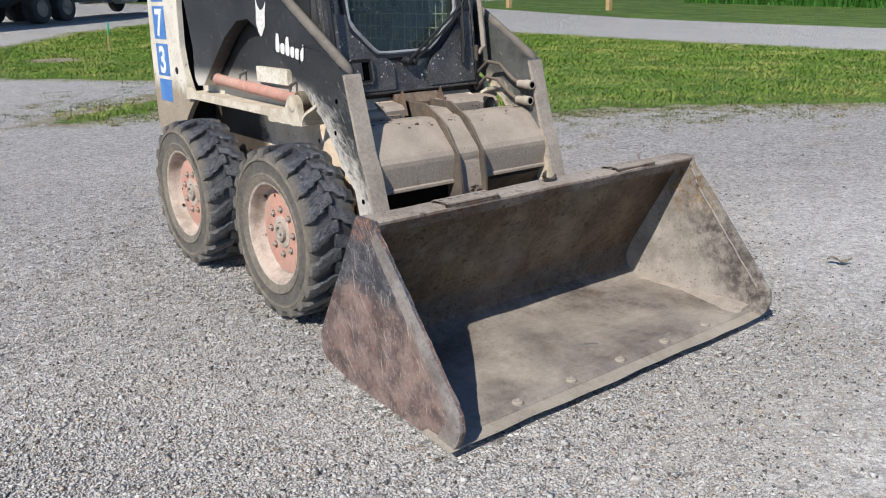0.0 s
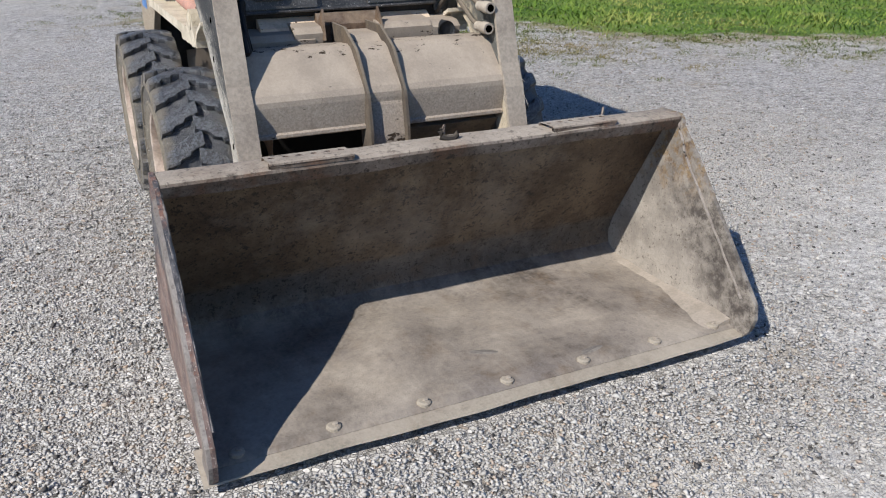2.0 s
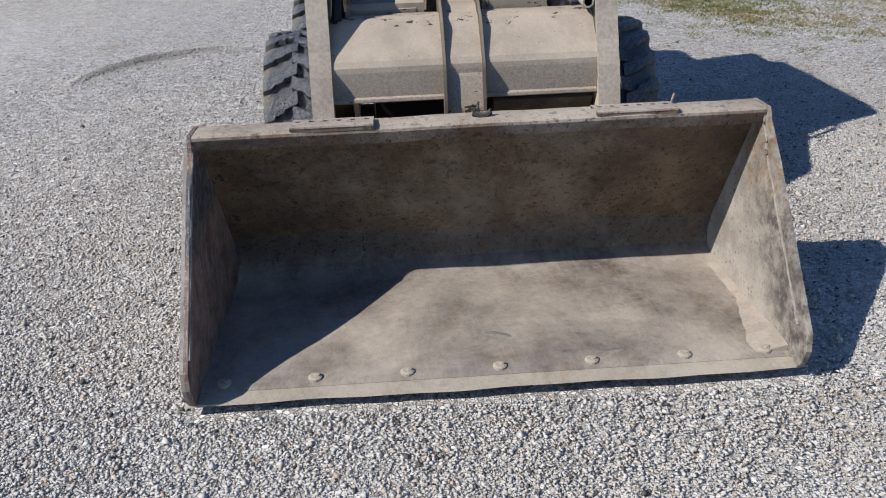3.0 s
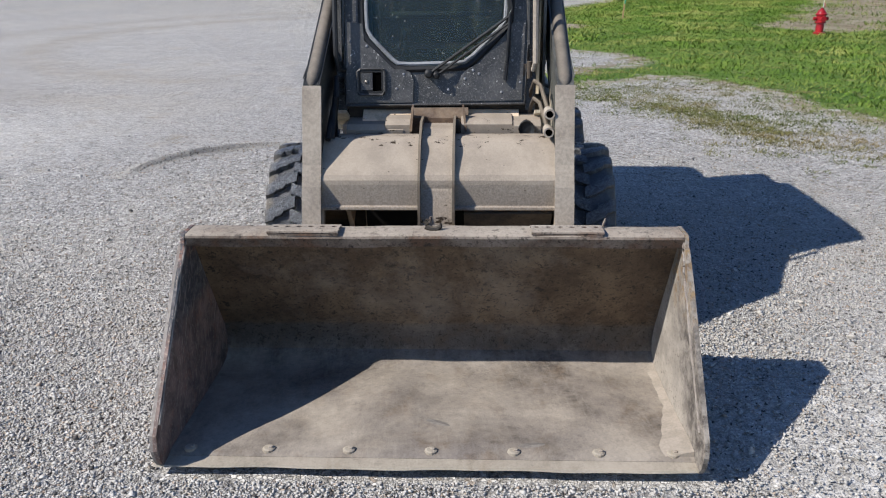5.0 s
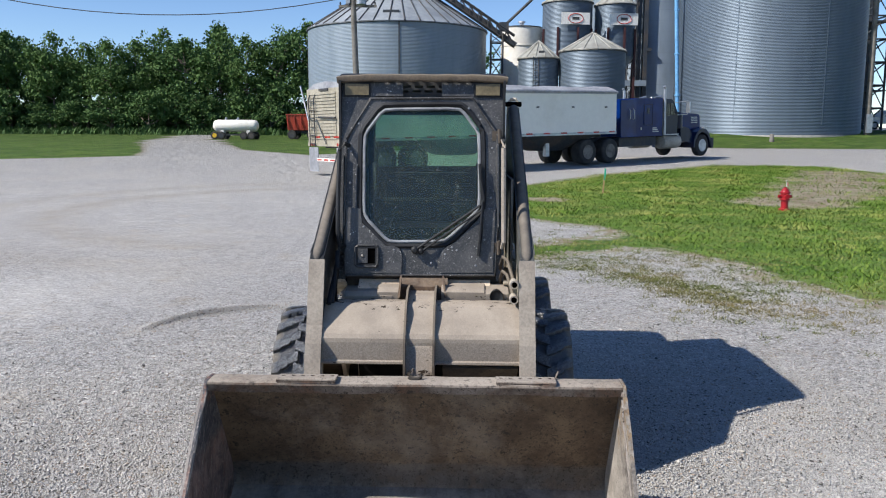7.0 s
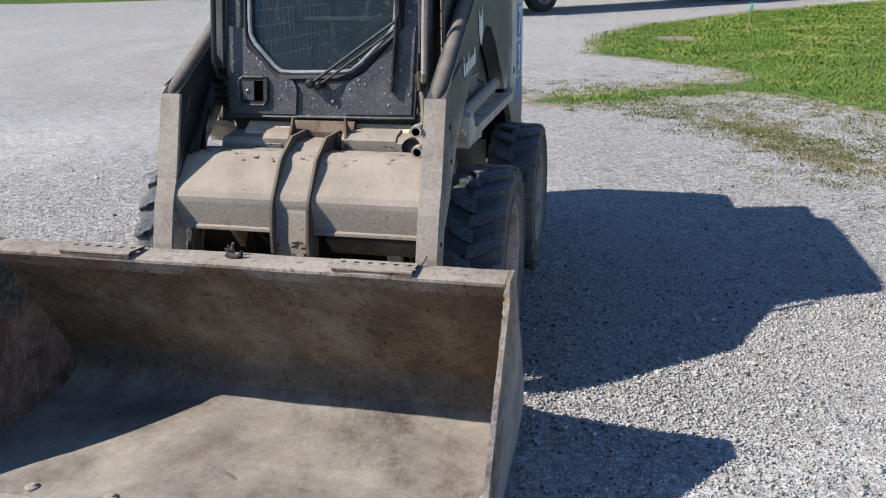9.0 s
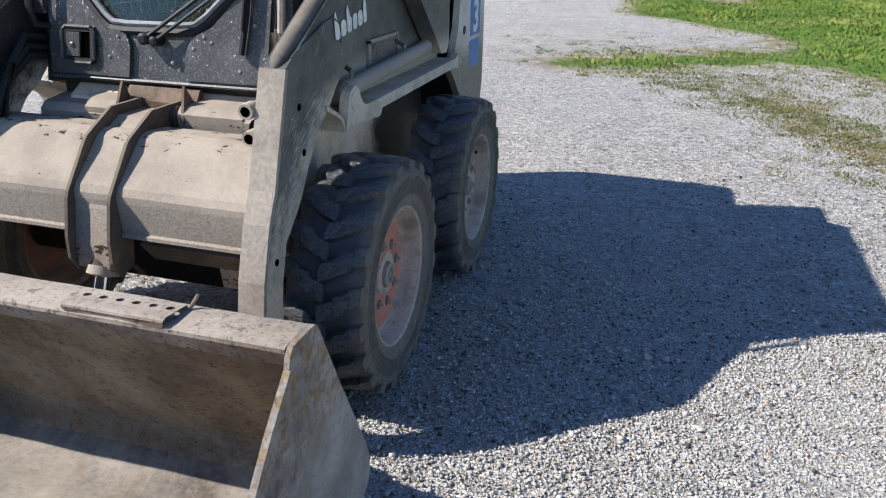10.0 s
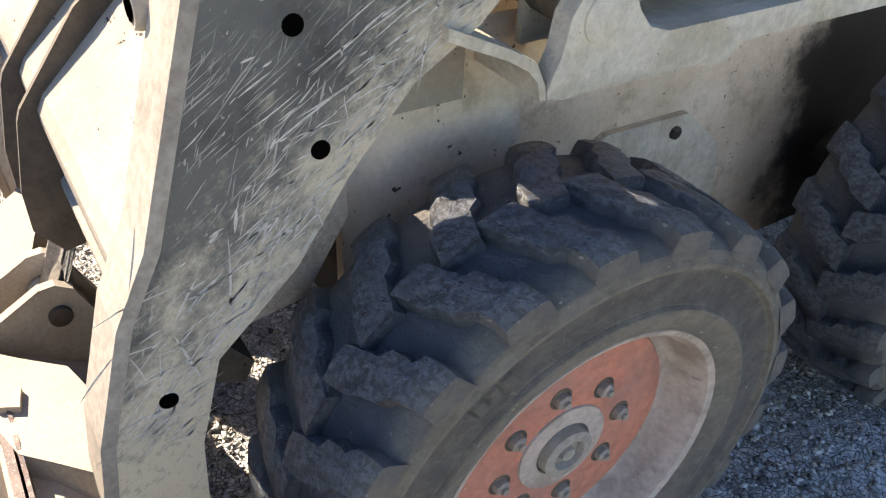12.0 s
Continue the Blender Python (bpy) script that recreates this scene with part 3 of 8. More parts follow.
def ground_mix():
    """Crushed limestone yard with turf, bare soil and weedy margins chosen by the surface-kind attribute."""
    n = Nodes("gravel yard and turf")
    kind, bare = n.node("ShaderNodeAttribute"), n.node("ShaderNodeAttribute")
    kind.attribute_name, bare.attribute_name = "turf", "bare"
    track = n.node("ShaderNodeAttribute")
    track.attribute_name = "track"
    pale = n.node("ShaderNodeAttribute")
    pale.attribute_name = "pale"
    packed = n.node("ShaderNodeAttribute")
    packed.attribute_name = "packed"
    loose = n.math("SUBTRACT", 1.0, n.math("MULTIPLY", packed.outputs["Fac"], n.ramp(n.noise(2.2, 6, 0.65), 0.30, 0.55, 0.55, 1.0)))
    kind, bare = kind.outputs["Fac"], bare.outputs["Fac"]
    def chips(scale):
        """Flat chips in a plane: tone per chip, distance to its edge, and its own random tilt."""
        cell, rim_ = n.node("ShaderNodeTexVoronoi"), n.node("ShaderNodeTexVoronoi")
        rim_.feature = "DISTANCE_TO_EDGE"
        for v in (cell, rim_):
            v.voronoi_dimensions = "2D"
            n.put(v.inputs["Vector"], n.spot)
            v.inputs["Scale"].default_value = scale
        lean, off, dot = n.node("ShaderNodeVectorMath"), n.node("ShaderNodeVectorMath"), n.node("ShaderNodeVectorMath")
        lean.operation, off.operation, dot.operation = "SUBTRACT", "SUBTRACT", "DOT_PRODUCT"
        n.put(lean.inputs[0], cell.outputs["Color"])
        lean.inputs[1].default_value = (0.5, 0.5, 0.5)
        n.put(off.inputs[0], n.spot)
        n.put(off.inputs[1], cell.outputs["Position"])
        n.put(dot.inputs[0], off.outputs[0])
        n.put(dot.inputs[1], lean.outputs[0])
        sep = n.node("ShaderNodeSeparateColor")
        n.put(sep.inputs[0], cell.outputs["Color"])
        return sep.outputs, rim_.outputs["Distance"], n.math("MULTIPLY", dot.outputs["Value"], scale)

    tone, rim_f, tilt_f = chips(105)
    big, rim_b, tilt_b = chips(62)
    where = n.ramp(big[2], 0.52, 0.56)
    gravel = n.mix(tone[0], rgb("#c4c1bc"), rgb("#e4e1dc"))
    gravel = n.mix(where, gravel, n.mix(big[0], rgb("#bdbab5"), rgb("#e4e1db")))
    gravel = n.mix(n.math("MULTIPLY", n.ramp(big[1], 0.95, 0.96), 0.7), gravel, rgb("#a58f77"))
    gravel = n.mix(n.math("MULTIPLY", n.ramp(tone[1], 0.93, 0.94), 0.5), gravel, rgb("#6a6762"))
    # contact shadow between chips and in hollows, painted dark into the gravel colour
    gap_shade = n.mix(where, n.ramp(rim_f, 0.11, 0.02), n.ramp(rim_b, 0.08, 0.015))
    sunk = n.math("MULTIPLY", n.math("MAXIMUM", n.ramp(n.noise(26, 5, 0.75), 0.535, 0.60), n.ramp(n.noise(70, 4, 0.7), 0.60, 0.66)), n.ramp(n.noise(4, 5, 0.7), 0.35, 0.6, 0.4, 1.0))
    gravel = n.mix(n.math("MULTIPLY", n.math("SUBTRACT", 1.0, loose), 0.85), gravel, n.mix(n.ramp(n.noise(60, 5, 0.75), 0.35, 0.65), rgb("#b3b0aa"), rgb("#d0cdc7")))
    gap_shade = n.math("MULTIPLY", gap_shade, n.ramp(loose, 0.15, 1.0, 0.08, 0.76))
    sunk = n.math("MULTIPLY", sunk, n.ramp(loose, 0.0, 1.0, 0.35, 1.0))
    gravel = n.mix(n.math("MAXIMUM", gap_shade, n.math("MULTIPLY", sunk, 0.74)), gravel, rgb("#322f2c"))
    gravel = n.mix(n.ramp(n.noise(0.35, 6, 0.6), 0.42, 0.66), gravel, n.mix(0.3, gravel, rgb("#d6d0c4")))
    gravel = n.mix(n.math("MULTIPLY", n.ramp(n.noise(1.6, 7, 0.65), 0.54, 0.72), 0.4), gravel, rgb("#b9aa92"))
    gravel = n.mix(0.5, gravel, n.mix(n.ramp(n.noise(15, 7, 0.88), 0.42, 0.56), (0.62, 0.61, 0.60, 1), (1.16, 1.16, 1.16, 1)), "MULTIPLY")
    gravel = n.mix(0.45, gravel, n.mix(n.ramp(n.noise(48, 4, 0.8), 0.40, 0.54), (0.58, 0.57, 0.56, 1), (1.15, 1.15, 1.15, 1)), "MULTIPLY")
    gravel = n.mix(0.4, gravel, n.mix(n.ramp(n.noise(5, 7, 0.75), 0.36, 0.64), (0.74, 0.72, 0.69, 1), (1.12, 1.12, 1.12, 1)), "MULTIPLY")
    gravel = n.mix(n.math("MULTIPLY", pale.outputs["Fac"], 0.9), gravel, n.mix(1.0, gravel, (1.14, 1.14, 1.13, 1), "MULTIPLY"))
    gravel = n.mix(n.math("MULTIPLY", pale.outputs["Fac"], 0.25), gravel, n.mix(n.ramp(n.noise(3, 7, 0.75), 0.4, 0.6), rgb("#c6c3bd"), rgb("#dcd9d3")))
    gravel = n.mix(n.math("MULTIPLY", track.outputs["Fac"], n.ramp(n.noise(2.5, 7, 0.7), 0.35, 0.6, 0.1, 0.5)), gravel, rgb("#ab9e89"))
    turf = n.mix(n.ramp(n.noise(0.7, 7, 0.65), 0.35, 0.68), rgb("#587a30"), rgb("#82a048"))
    turf = n.mix(n.ramp(n.noise(3.2, 7, 0.7), 0.5, 0.72), turf, rgb("#98935f"))
    turf = n.mix(n.ramp(n.noise(28, 5, 0.7), 0.3, 0.7), n.mix(0.6, turf, rgb("#2b3f14")), turf)
    soil = n.mix(n.ramp(n.noise(2.0, 7, 0.7), 0.35, 0.65), rgb("#93826b"), rgb("#b0a48e"))
    edge = n.math("ADD", kind, n.math("MULTIPLY", n.math("SUBTRACT", n.noise(1.1, 8, 0.7), 0.5), 0.9))
    on = n.ramp(edge, 0.44, 0.58)
    rim = n.math("MULTIPLY", n.ramp(edge, 0.14, 0.42), 0.9)
    colour = n.mix(rim, gravel, n.mix(n.ramp(n.noise(5, 7, 0.75), 0.48, 0.62), n.mix(n.ramp(n.noise(2.4, 6, 0.7), 0.5, 0.62), soil, rgb("#8c8b58")), gravel))
    b = n.ramp(n.math("ADD", bare, n.math("MULTIPLY", n.math("SUBTRACT", n.noise(1.5, 8, 0.7), 0.5), 1.0)), 0.45, 0.65)
    colour = n.mix(on, colour, n.mix(b, turf, soil))
    fine = n.math("ADD", n.math("MULTIPLY", tilt_f, 0.42), n.math("MULTIPLY", n.ramp(rim_f, 0.0, 0.16), 0.5))
    bold = n.math("ADD", n.math("MULTIPLY", tilt_b, 0.65), n.math("MULTIPLY", n.ramp(rim_b, 0.0, 0.14), 0.9))
    mixer = n.node("ShaderNodeMix")
    for socket, value in zip((mixer.inputs[0], mixer.inputs[2], mixer.inputs[3]), (where, fine, bold)):
        n.put(socket, value)
    high = n.math("SUBTRACT", n.math("ADD", n.math("MULTIPLY", mixer.outputs[0], n.ramp(loose, 0.15, 1.0, 0.3, 1.0)), n.math("MULTIPLY", n.noise(9, 6), 0.8)), n.math("MULTIPLY", sunk, 0.8))
    return n.done(colour, 0.95, 0.0, high, 0.8, 0.011, 0.2)


m_ground = ground_mix()


def pebble():
    n = Nodes("crushed limestone chips")
    r = n.node("ShaderNodeNewGeometry").outputs["Random Per Island"]
    colour = n.mix(r, rgb("#a5a29d"), rgb("#c2bfb9"))
    tan = n.ramp(n.math("FRACT", n.math("MULTIPLY", r, 37.0)), 0.9, 0.92)
    colour = n.mix(n.math("MULTIPLY", tan, 0.6), colour, rgb("#a98f74"))
    dark = n.ramp(n.math("FRACT", n.math("MULTIPLY", r, 91.0)), 0.93, 0.935)
    colour = n.mix(dark, colour, rgb("#55524f"))
    return n.done(colour, 0.9, 0.0, n.noise(160, 5), 0.3, 0.003, 0.25)


m_pebble = pebble()
m_stone = coat("limestone lump", "#b3aea5", "#96918a", patch=20, fine=140, mottle=0.5, rough=0.9)


def leaf(name, a, b, c):
    n = Nodes(name)
    r = n.node("ShaderNodeNewGeometry").outputs["Random Per Island"]
    colour = n.mix(r, rgb(a), rgb(b))
    colour = n.mix(n.ramp(n.noise(0.9, 6, 0.65), 0.42, 0.66), colour, rgb(c))
    colour = n.mix(n.math("MULTIPLY", n.ramp(n.noise(0.35, 5, 0.6), 0.42, 0.6), 0.45), colour, rgb(a))
    n.bsdf.inputs["Subsurface Weight"].default_value = 0.0
    return n.done(colour, 0.75, 0.0, spec=0.12)


m_grass = leaf("grass blades", "#516f27", "#78933b", "#a4a45c")
m_weed = leaf("dry yellowish weeds", "#4c5a2c", "#7d7c4a", "#8b7d58")
m_leaf = leaf("tree leaves", "#465f38", "#4f6a3a", "#587140")
m_leaf2 = leaf("paler tree leaves", "#4d673b", "#59743f", "#647a46")
m_crop = leaf("crop leaves", "#264a1c", "#467a2c", "#3f6a2a")
m_bark = coat("tree bark", "#857b6c", "#655c50", patch=2, fine=15, rough=0.95)

# ---- mesh helpers ----


def part(name, bm, material, parent=None, label="", smooth=False, bevel=0.0):
    """Links a bmesh as one mesh object under a thing or a part."""
    if bevel:
        edges = [e for e in bm.edges if len(e.link_faces) == 2 and e.calc_face_angle(0) > 0.6]
        bmesh.ops.bevel(bm, geom=edges, offset=bevel, segments=2, profile=0.6, affect="EDGES", clamp_overlap=True)
    bmesh.ops.recalc_face_normals(bm, faces=bm.faces)
    me = bpy.data.meshes.new(name)
    bm.to_mesh(me)
    bm.free()
    if smooth:
        me.polygons.foreach_set("use_smooth", [True] * len(me.polygons))
        me.set_sharp_from_angle(angle=radians(38))
    me.materials.append(material)
    ob = new(name, me)
    if parent:
        ob.parent = parent
    if label:
        ob["label"] = label
    return ob


def shared(name, like, parent, m, label=""):
    """Another object on the mesh of like."""
    ob = new(name, like.data)
    ob.parent = parent
    ob.matrix_basis = m
    if label:
        ob["label"] = label
    return ob


def thing(name, label, category, group="", at=(0, 0, 0)):
    ob = new(name)
    ob.location = at
    ob.empty_display_size = 0.1
    return tagged(ob, label, category, group)


def box(bm, lo, hi, m=None):
    v = [bm.verts.new((x, y, z)) for x in (lo[0], hi[0]) for y in (lo[1], hi[1]) for z in (lo[2], hi[2])]
    for f in ((0, 1, 3, 2), (4, 6, 7, 5), (0, 4, 5, 1), (2, 3, 7, 6), (0, 2, 6, 4), (1, 5, 7, 3)):
        bm.faces.new([v[i] for i in f])
    if m is not None:
        bmesh.ops.transform(bm, matrix=m, verts=v)
    return bm


def prism(bm, poly, lo, hi, axis="x"):
    """A flat outline drawn out along an axis. poly: (y, z) for x, (x, z) for y, (x, y) for z."""
    def at(p, d):
        return (d, p[0], p[1]) if axis == "x" else (p[0], d, p[1]) if axis == "y" else (p[0], p[1], d)
    a, b = [bm.verts.new(at(p, lo)) for p in poly], [bm.verts.new(at(p, hi)) for p in poly]
    bm.faces.new(a)
    bm.faces.new(b[::-1])
    for i in range(len(poly)):
        j = (i + 1) % len(poly)
        bm.faces.new((a[j], a[i], b[i], b[j]))
    return bm


def tube(bm, points, r, seg=10, closed=False, flat=1.0):
    """A round bar along points."""
    pts = [Vector(p) for p in points]
    rings = []
    for i, p in enumerate(pts):
        before, after = pts[i - 1] if i or closed else p, pts[(i + 1) % len(pts)] if i + 1 < len(pts) or closed else p
        way = (after - before).normalized()
        side = way.cross(Vector((0, 0, 1)) if abs(way.z) < 0.9 else Vector((0, 1, 0))).normalized()
        up = side.cross(way)
        rr = r[i] if isinstance(r, (list, tuple)) else r
        rings.append([bm.verts.new(p + rr * (math.cos(a) * side + flat * math.sin(a) * up)) for a in (2 * math.pi * k / seg for k in range(seg))])
    for i in range(len(rings) - (0 if closed else 1)):
        a, b = rings[i], rings[(i + 1) % len(rings)]
        for k in range(seg):
            bm.faces.new((a[k], a[(k + 1) % seg], b[(k + 1) % seg], b[k]))
    if not closed:
        bm.faces.new(rings[0][::-1])
        bm.faces.new(rings[-1])
    return bm


def lathe(bm, profile, seg=32, axis="x", centre=(0, 0, 0), closed=False):
    """Turns (offset along the axis, radius) about the axis."""
    cx, cy, cz = centre
    rings = []
    for h, r in profile:
        ring = []
        for k in range(seg):
            a = 2 * math.pi * k / seg
            c, s = r * math.cos(a), r * math.sin(a)
            ring.append(bm.verts.new((cx + h, cy + c, cz + s) if axis == "x" else (cx + c, cy + h, cz + s) if axis == "y" else (cx + c, cy + s, cz + h)))
        rings.append(ring)
    for i in range(len(rings) - (0 if closed else 1)):
        a, b = rings[i], rings[(i + 1) % len(rings)]
        for k in range(seg):
            bm.faces.new((a[k], a[(k + 1) % seg], b[(k + 1) % seg], b[k]))
    if not closed:
        for ring in (rings[0], rings[-1]):
            bm.faces.new(ring)
    return bm


def ring_plate(bm, outer, inner, front, back):
    """A plate with a hole: matching outer and inner outlines as (x, z), and the two faces as functions of z giving y."""
    def loop(poly, face):
        return [bm.verts.new((x, face(z), z)) for x, z in poly]
    of, nf, ob_, nb = loop(outer, front), loop(inner, front), loop(outer, back), loop(inner, back)
    n = len(outer)
    for i in range(n):
        j = (i + 1) % n
        bm.faces.new((of[i], of[j], nf[j], nf[i]))
        bm.faces.new((ob_[j], ob_[i], nb[i], nb[j]))
        bm.faces.new((of[j], of[i], ob_[i], ob_[j]))
        bm.faces.new((nf[i], nf[j], nb[j], nb[i]))
    return bm


def B():
    return bmesh.new()


def fast_mesh(name, verts, faces, material):
    """A mesh from numpy arrays: verts (n, 3) and faces (m, k) of one size."""
    me = bpy.data.meshes.new(name)
    me.vertices.add(len(verts))
    me.vertices.foreach_set("co", np.ascontiguousarray(verts, np.float32).ravel())
    k = faces.shape[1]
    me.loops.add(faces.size)
    me.loops.foreach_set("vertex_index", np.ascontiguousarray(faces, np.int32).ravel())
    me.polygons.add(len(faces))
    me.polygons.foreach_set("loop_start", np.arange(0, faces.size, k, dtype=np.int32))
    me.update(calc_edges=True)
    me.materials.append(material)
    return me


# ---- ground ----


def ease(v):
    v = np.clip(v, 0, 1)
    return v * v * (3 - 2 * v)


def ground_z(x, y):
    """The yard is flat round the loader and climbs gently away from it; the bins stand on a low pad."""
    x, y = np.asarray(x, float), np.asarray(y, float)
    z = -0.006 + np.interp(y, [5, 9, 16, 23, 29, 36, 60, 72, 100, 400], [0, 0.03, 0.155, 0.31, 0.53, 0.82, 1.25, 1.47, 2.1, 3.0])
    return z + 1.15 * ease((y - 50) / 16) * ease((x - 6) / 14) * (1 - ease((x - 75) / 40))


ISLAND = [(0.6, 14.0), (0.5, 17.5), (1.6, 21), (5, 25.8), (10.5, 31), (14.4, 30.7), (15.6, 27), (16.5, 18.5), (17.7, 7), (19.5, -6), (23, -40), (14, -40),
          (11.5, -8), (9.6, 1.5), (9, 2.4), (8.2, 3.4), (6.6, 4.5), (5.4, 5.1), (4.4, 5.7), (4.0, 6.9), (3.9, 8.2), (3.2, 9.3), (2.6, 9.5), (1.7, 8.9), (0.8, 8.3), (0.1, 8.3), (0.3, 8.9), (1.2, 9.4), (2.2, 10.2), (2.8, 10.5), (3.0, 11.6), (1.8, 12.8)]
VERGE = [(28.6, 40), (28.2, 20), (28.6, 11.8), (31, -6), (36, -40), (200, -40), (200, 60), (60, 50), (34, 46)]
FIELD_LEFT = [(-300, 24), (-24, 31), (-18.5, 33), (-15.3, 35), (-17, 40), (-20.8, 49.5), (-26.5, 63), (-36, 105), (-36, 400), (-300, 400)]
TANK_LAWN = [(-25, 78), (-12.5, 43.6), (-7.4, 36.5), (-3, 45), (3, 58), (5, 110), (5, 400), (-29, 400), (-29, 105)]
PAD_LAWN = [(13, 53), (22, 50.5), (40, 51), (95, 52), (95, 64), (40, 66), (18, 66), (13, 60)]
LAWNS = (ISLAND, VERGE, FIELD_LEFT, TANK_LAWN, PAD_LAWN)


def inside(poly, x, y):
    """Signed distance to an outline, positive inside."""
    best, odd = np.full(x.shape, 1e9), np.zeros(x.shape, bool)
    for (ax, ay), (bx, by) in zip(poly, poly[1:] + poly[:1]):
        ex, ey = bx - ax, by - ay
        t = np.clip(((x - ax) * ex + (y - ay) * ey) / (ex * ex + ey * ey), 0, 1)
        best = np.minimum(best, np.hypot(x - ax - t * ex, y - ay - t * ey))
        if ay != by:
            odd ^= ((ay > y) != (by > y)) & (x < ex * (y - ay) / ey + ax)
    return np.where(odd, best, -best)


def turf_at(x, y):
    s = np.max([inside(p, x, y) for p in LAWNS], axis=0)
    wide = np.where(y < 12, 0.8, 0.6)
    return np.clip(0.5 + 0.5 * s / wide, 0, 1)


def bare_at(x, y):
    """Worn, dead patches in the turf."""
    spots = ((8.0, 16.9, 2.0, 2.1), (9.4, 18.8, 2.0, 2.4), (10.8, 21.0, 2.4, 3.2), (12.2, 23.8, 2.4, 3.2), (13.6, 26.6, 2.4, 3.0), (14.2, 19.0, 1.8, 2.2), (2.2, 17.2, 0.9, 0.8), (16, 58, 5, 3))
    return np.clip(np.max([1.25 - np.hypot((x - a) / c, (y - b) / d) for a, b, c, d in spots], axis=0), 0, 1)


def track_at(x, y):
    """Two arcs worn by turning trucks."""
    d = np.hypot(x + 2.6, y - 14.6)
    return np.clip(np.exp(-((d - 5.6) / 0.4) ** 2) + 0.7 * np.exp(-((d - 7.4) / 0.5) ** 2), 0, 1) * ease((-2 - x) / 3)


def packed_at(x, y):
    """Fines rolled flat ahead and to one side of the bucket."""
    a = np.exp(-(((x - 2.6) / 1.9) ** 2 + ((y + 0.2) / 1.5) ** 2))
    b = np.exp(-(((x - 0.5) / 1.4) ** 2 + ((y + 0.9) / 0.6) ** 2))
    c = np.exp(-(((x + 4.5) / 1.6) ** 2 + ((y - 5.0) / 2.4) ** 2))
    return np.clip(np.maximum(np.maximum(a, 0.8 * b), 0.6 * c) * 1.25, 0, 1)


def spread(lo, hi, step, far_lo, far_hi):
    near = list(np.arange(lo, hi + step / 2, step))
    up, down, s = [hi + step], [lo - step], step
    while up[-1] < far_hi:
        s *= 1.35
        up.append(up[-1] + s)
    s = step
    while down[-1] > far_lo:
        s *= 1.35
        down.append(down[-1] - s)
    return np.array(down[::-1] + near + up)


def build_ground():
    gx, gy = spread(-27, 31, 0.4, -1500, 1500), spread(-6, 44, 0.4, -900, 2500)
    X, Y = np.meshgrid(gx, gy)
    Z = ground_z(X, Y)
    near = np.exp(-((X - 0.3) ** 2 + (Y - 2) ** 2) / 60)
    Z = Z - 0.006 * near * (0.5 + 0.5 * np.sin(1.7 * X + 0.8 * Y))
    w = len(gx)
    idx = np.arange(len(gy) - 1)[:, None] * w + np.arange(w - 1)[None]
    faces = np.stack([idx, idx + 1, idx + 1 + w, idx + w], -1).reshape(-1, 4)
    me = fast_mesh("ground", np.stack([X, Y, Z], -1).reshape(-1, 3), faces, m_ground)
    me.polygons.foreach_set("use_smooth", [True] * len(me.polygons))
    for name, values in (("turf", turf_at(X, Y)), ("bare", bare_at(X, Y)), ("track", track_at(X, Y)), ("pale", ease((np.hypot(X, Y - 2) - 5) / 11)), ("packed", packed_at(X, Y))):
        me.attributes.new(name, "FLOAT", "POINT").data.foreach_set("value", values.astype(np.float32).ravel())
    return tagged(new("ground", me), "pale crushed limestone yard with patchy mown grass", "ground", kind="structure")


build_ground()
rng = np.random.default_rng(5)


def turns(n):
    q = rng.normal(size=(n, 4))
    w, x, y, z = (q / np.linalg.norm(q, axis=1, keepdims=True)).T
    return np.stack([1 - 2 * (y * y + z * z), 2 * (x * y - z * w), 2 * (x * z + y * w), 2 * (x * y + z * w), 1 - 2 * (x * x + z * z), 2 * (y * z - x * w),
                     2 * (x * z - y * w), 2 * (y * z + x * w), 1 - 2 * (x * x + y * y)], -1).reshape(-1, 3, 3)


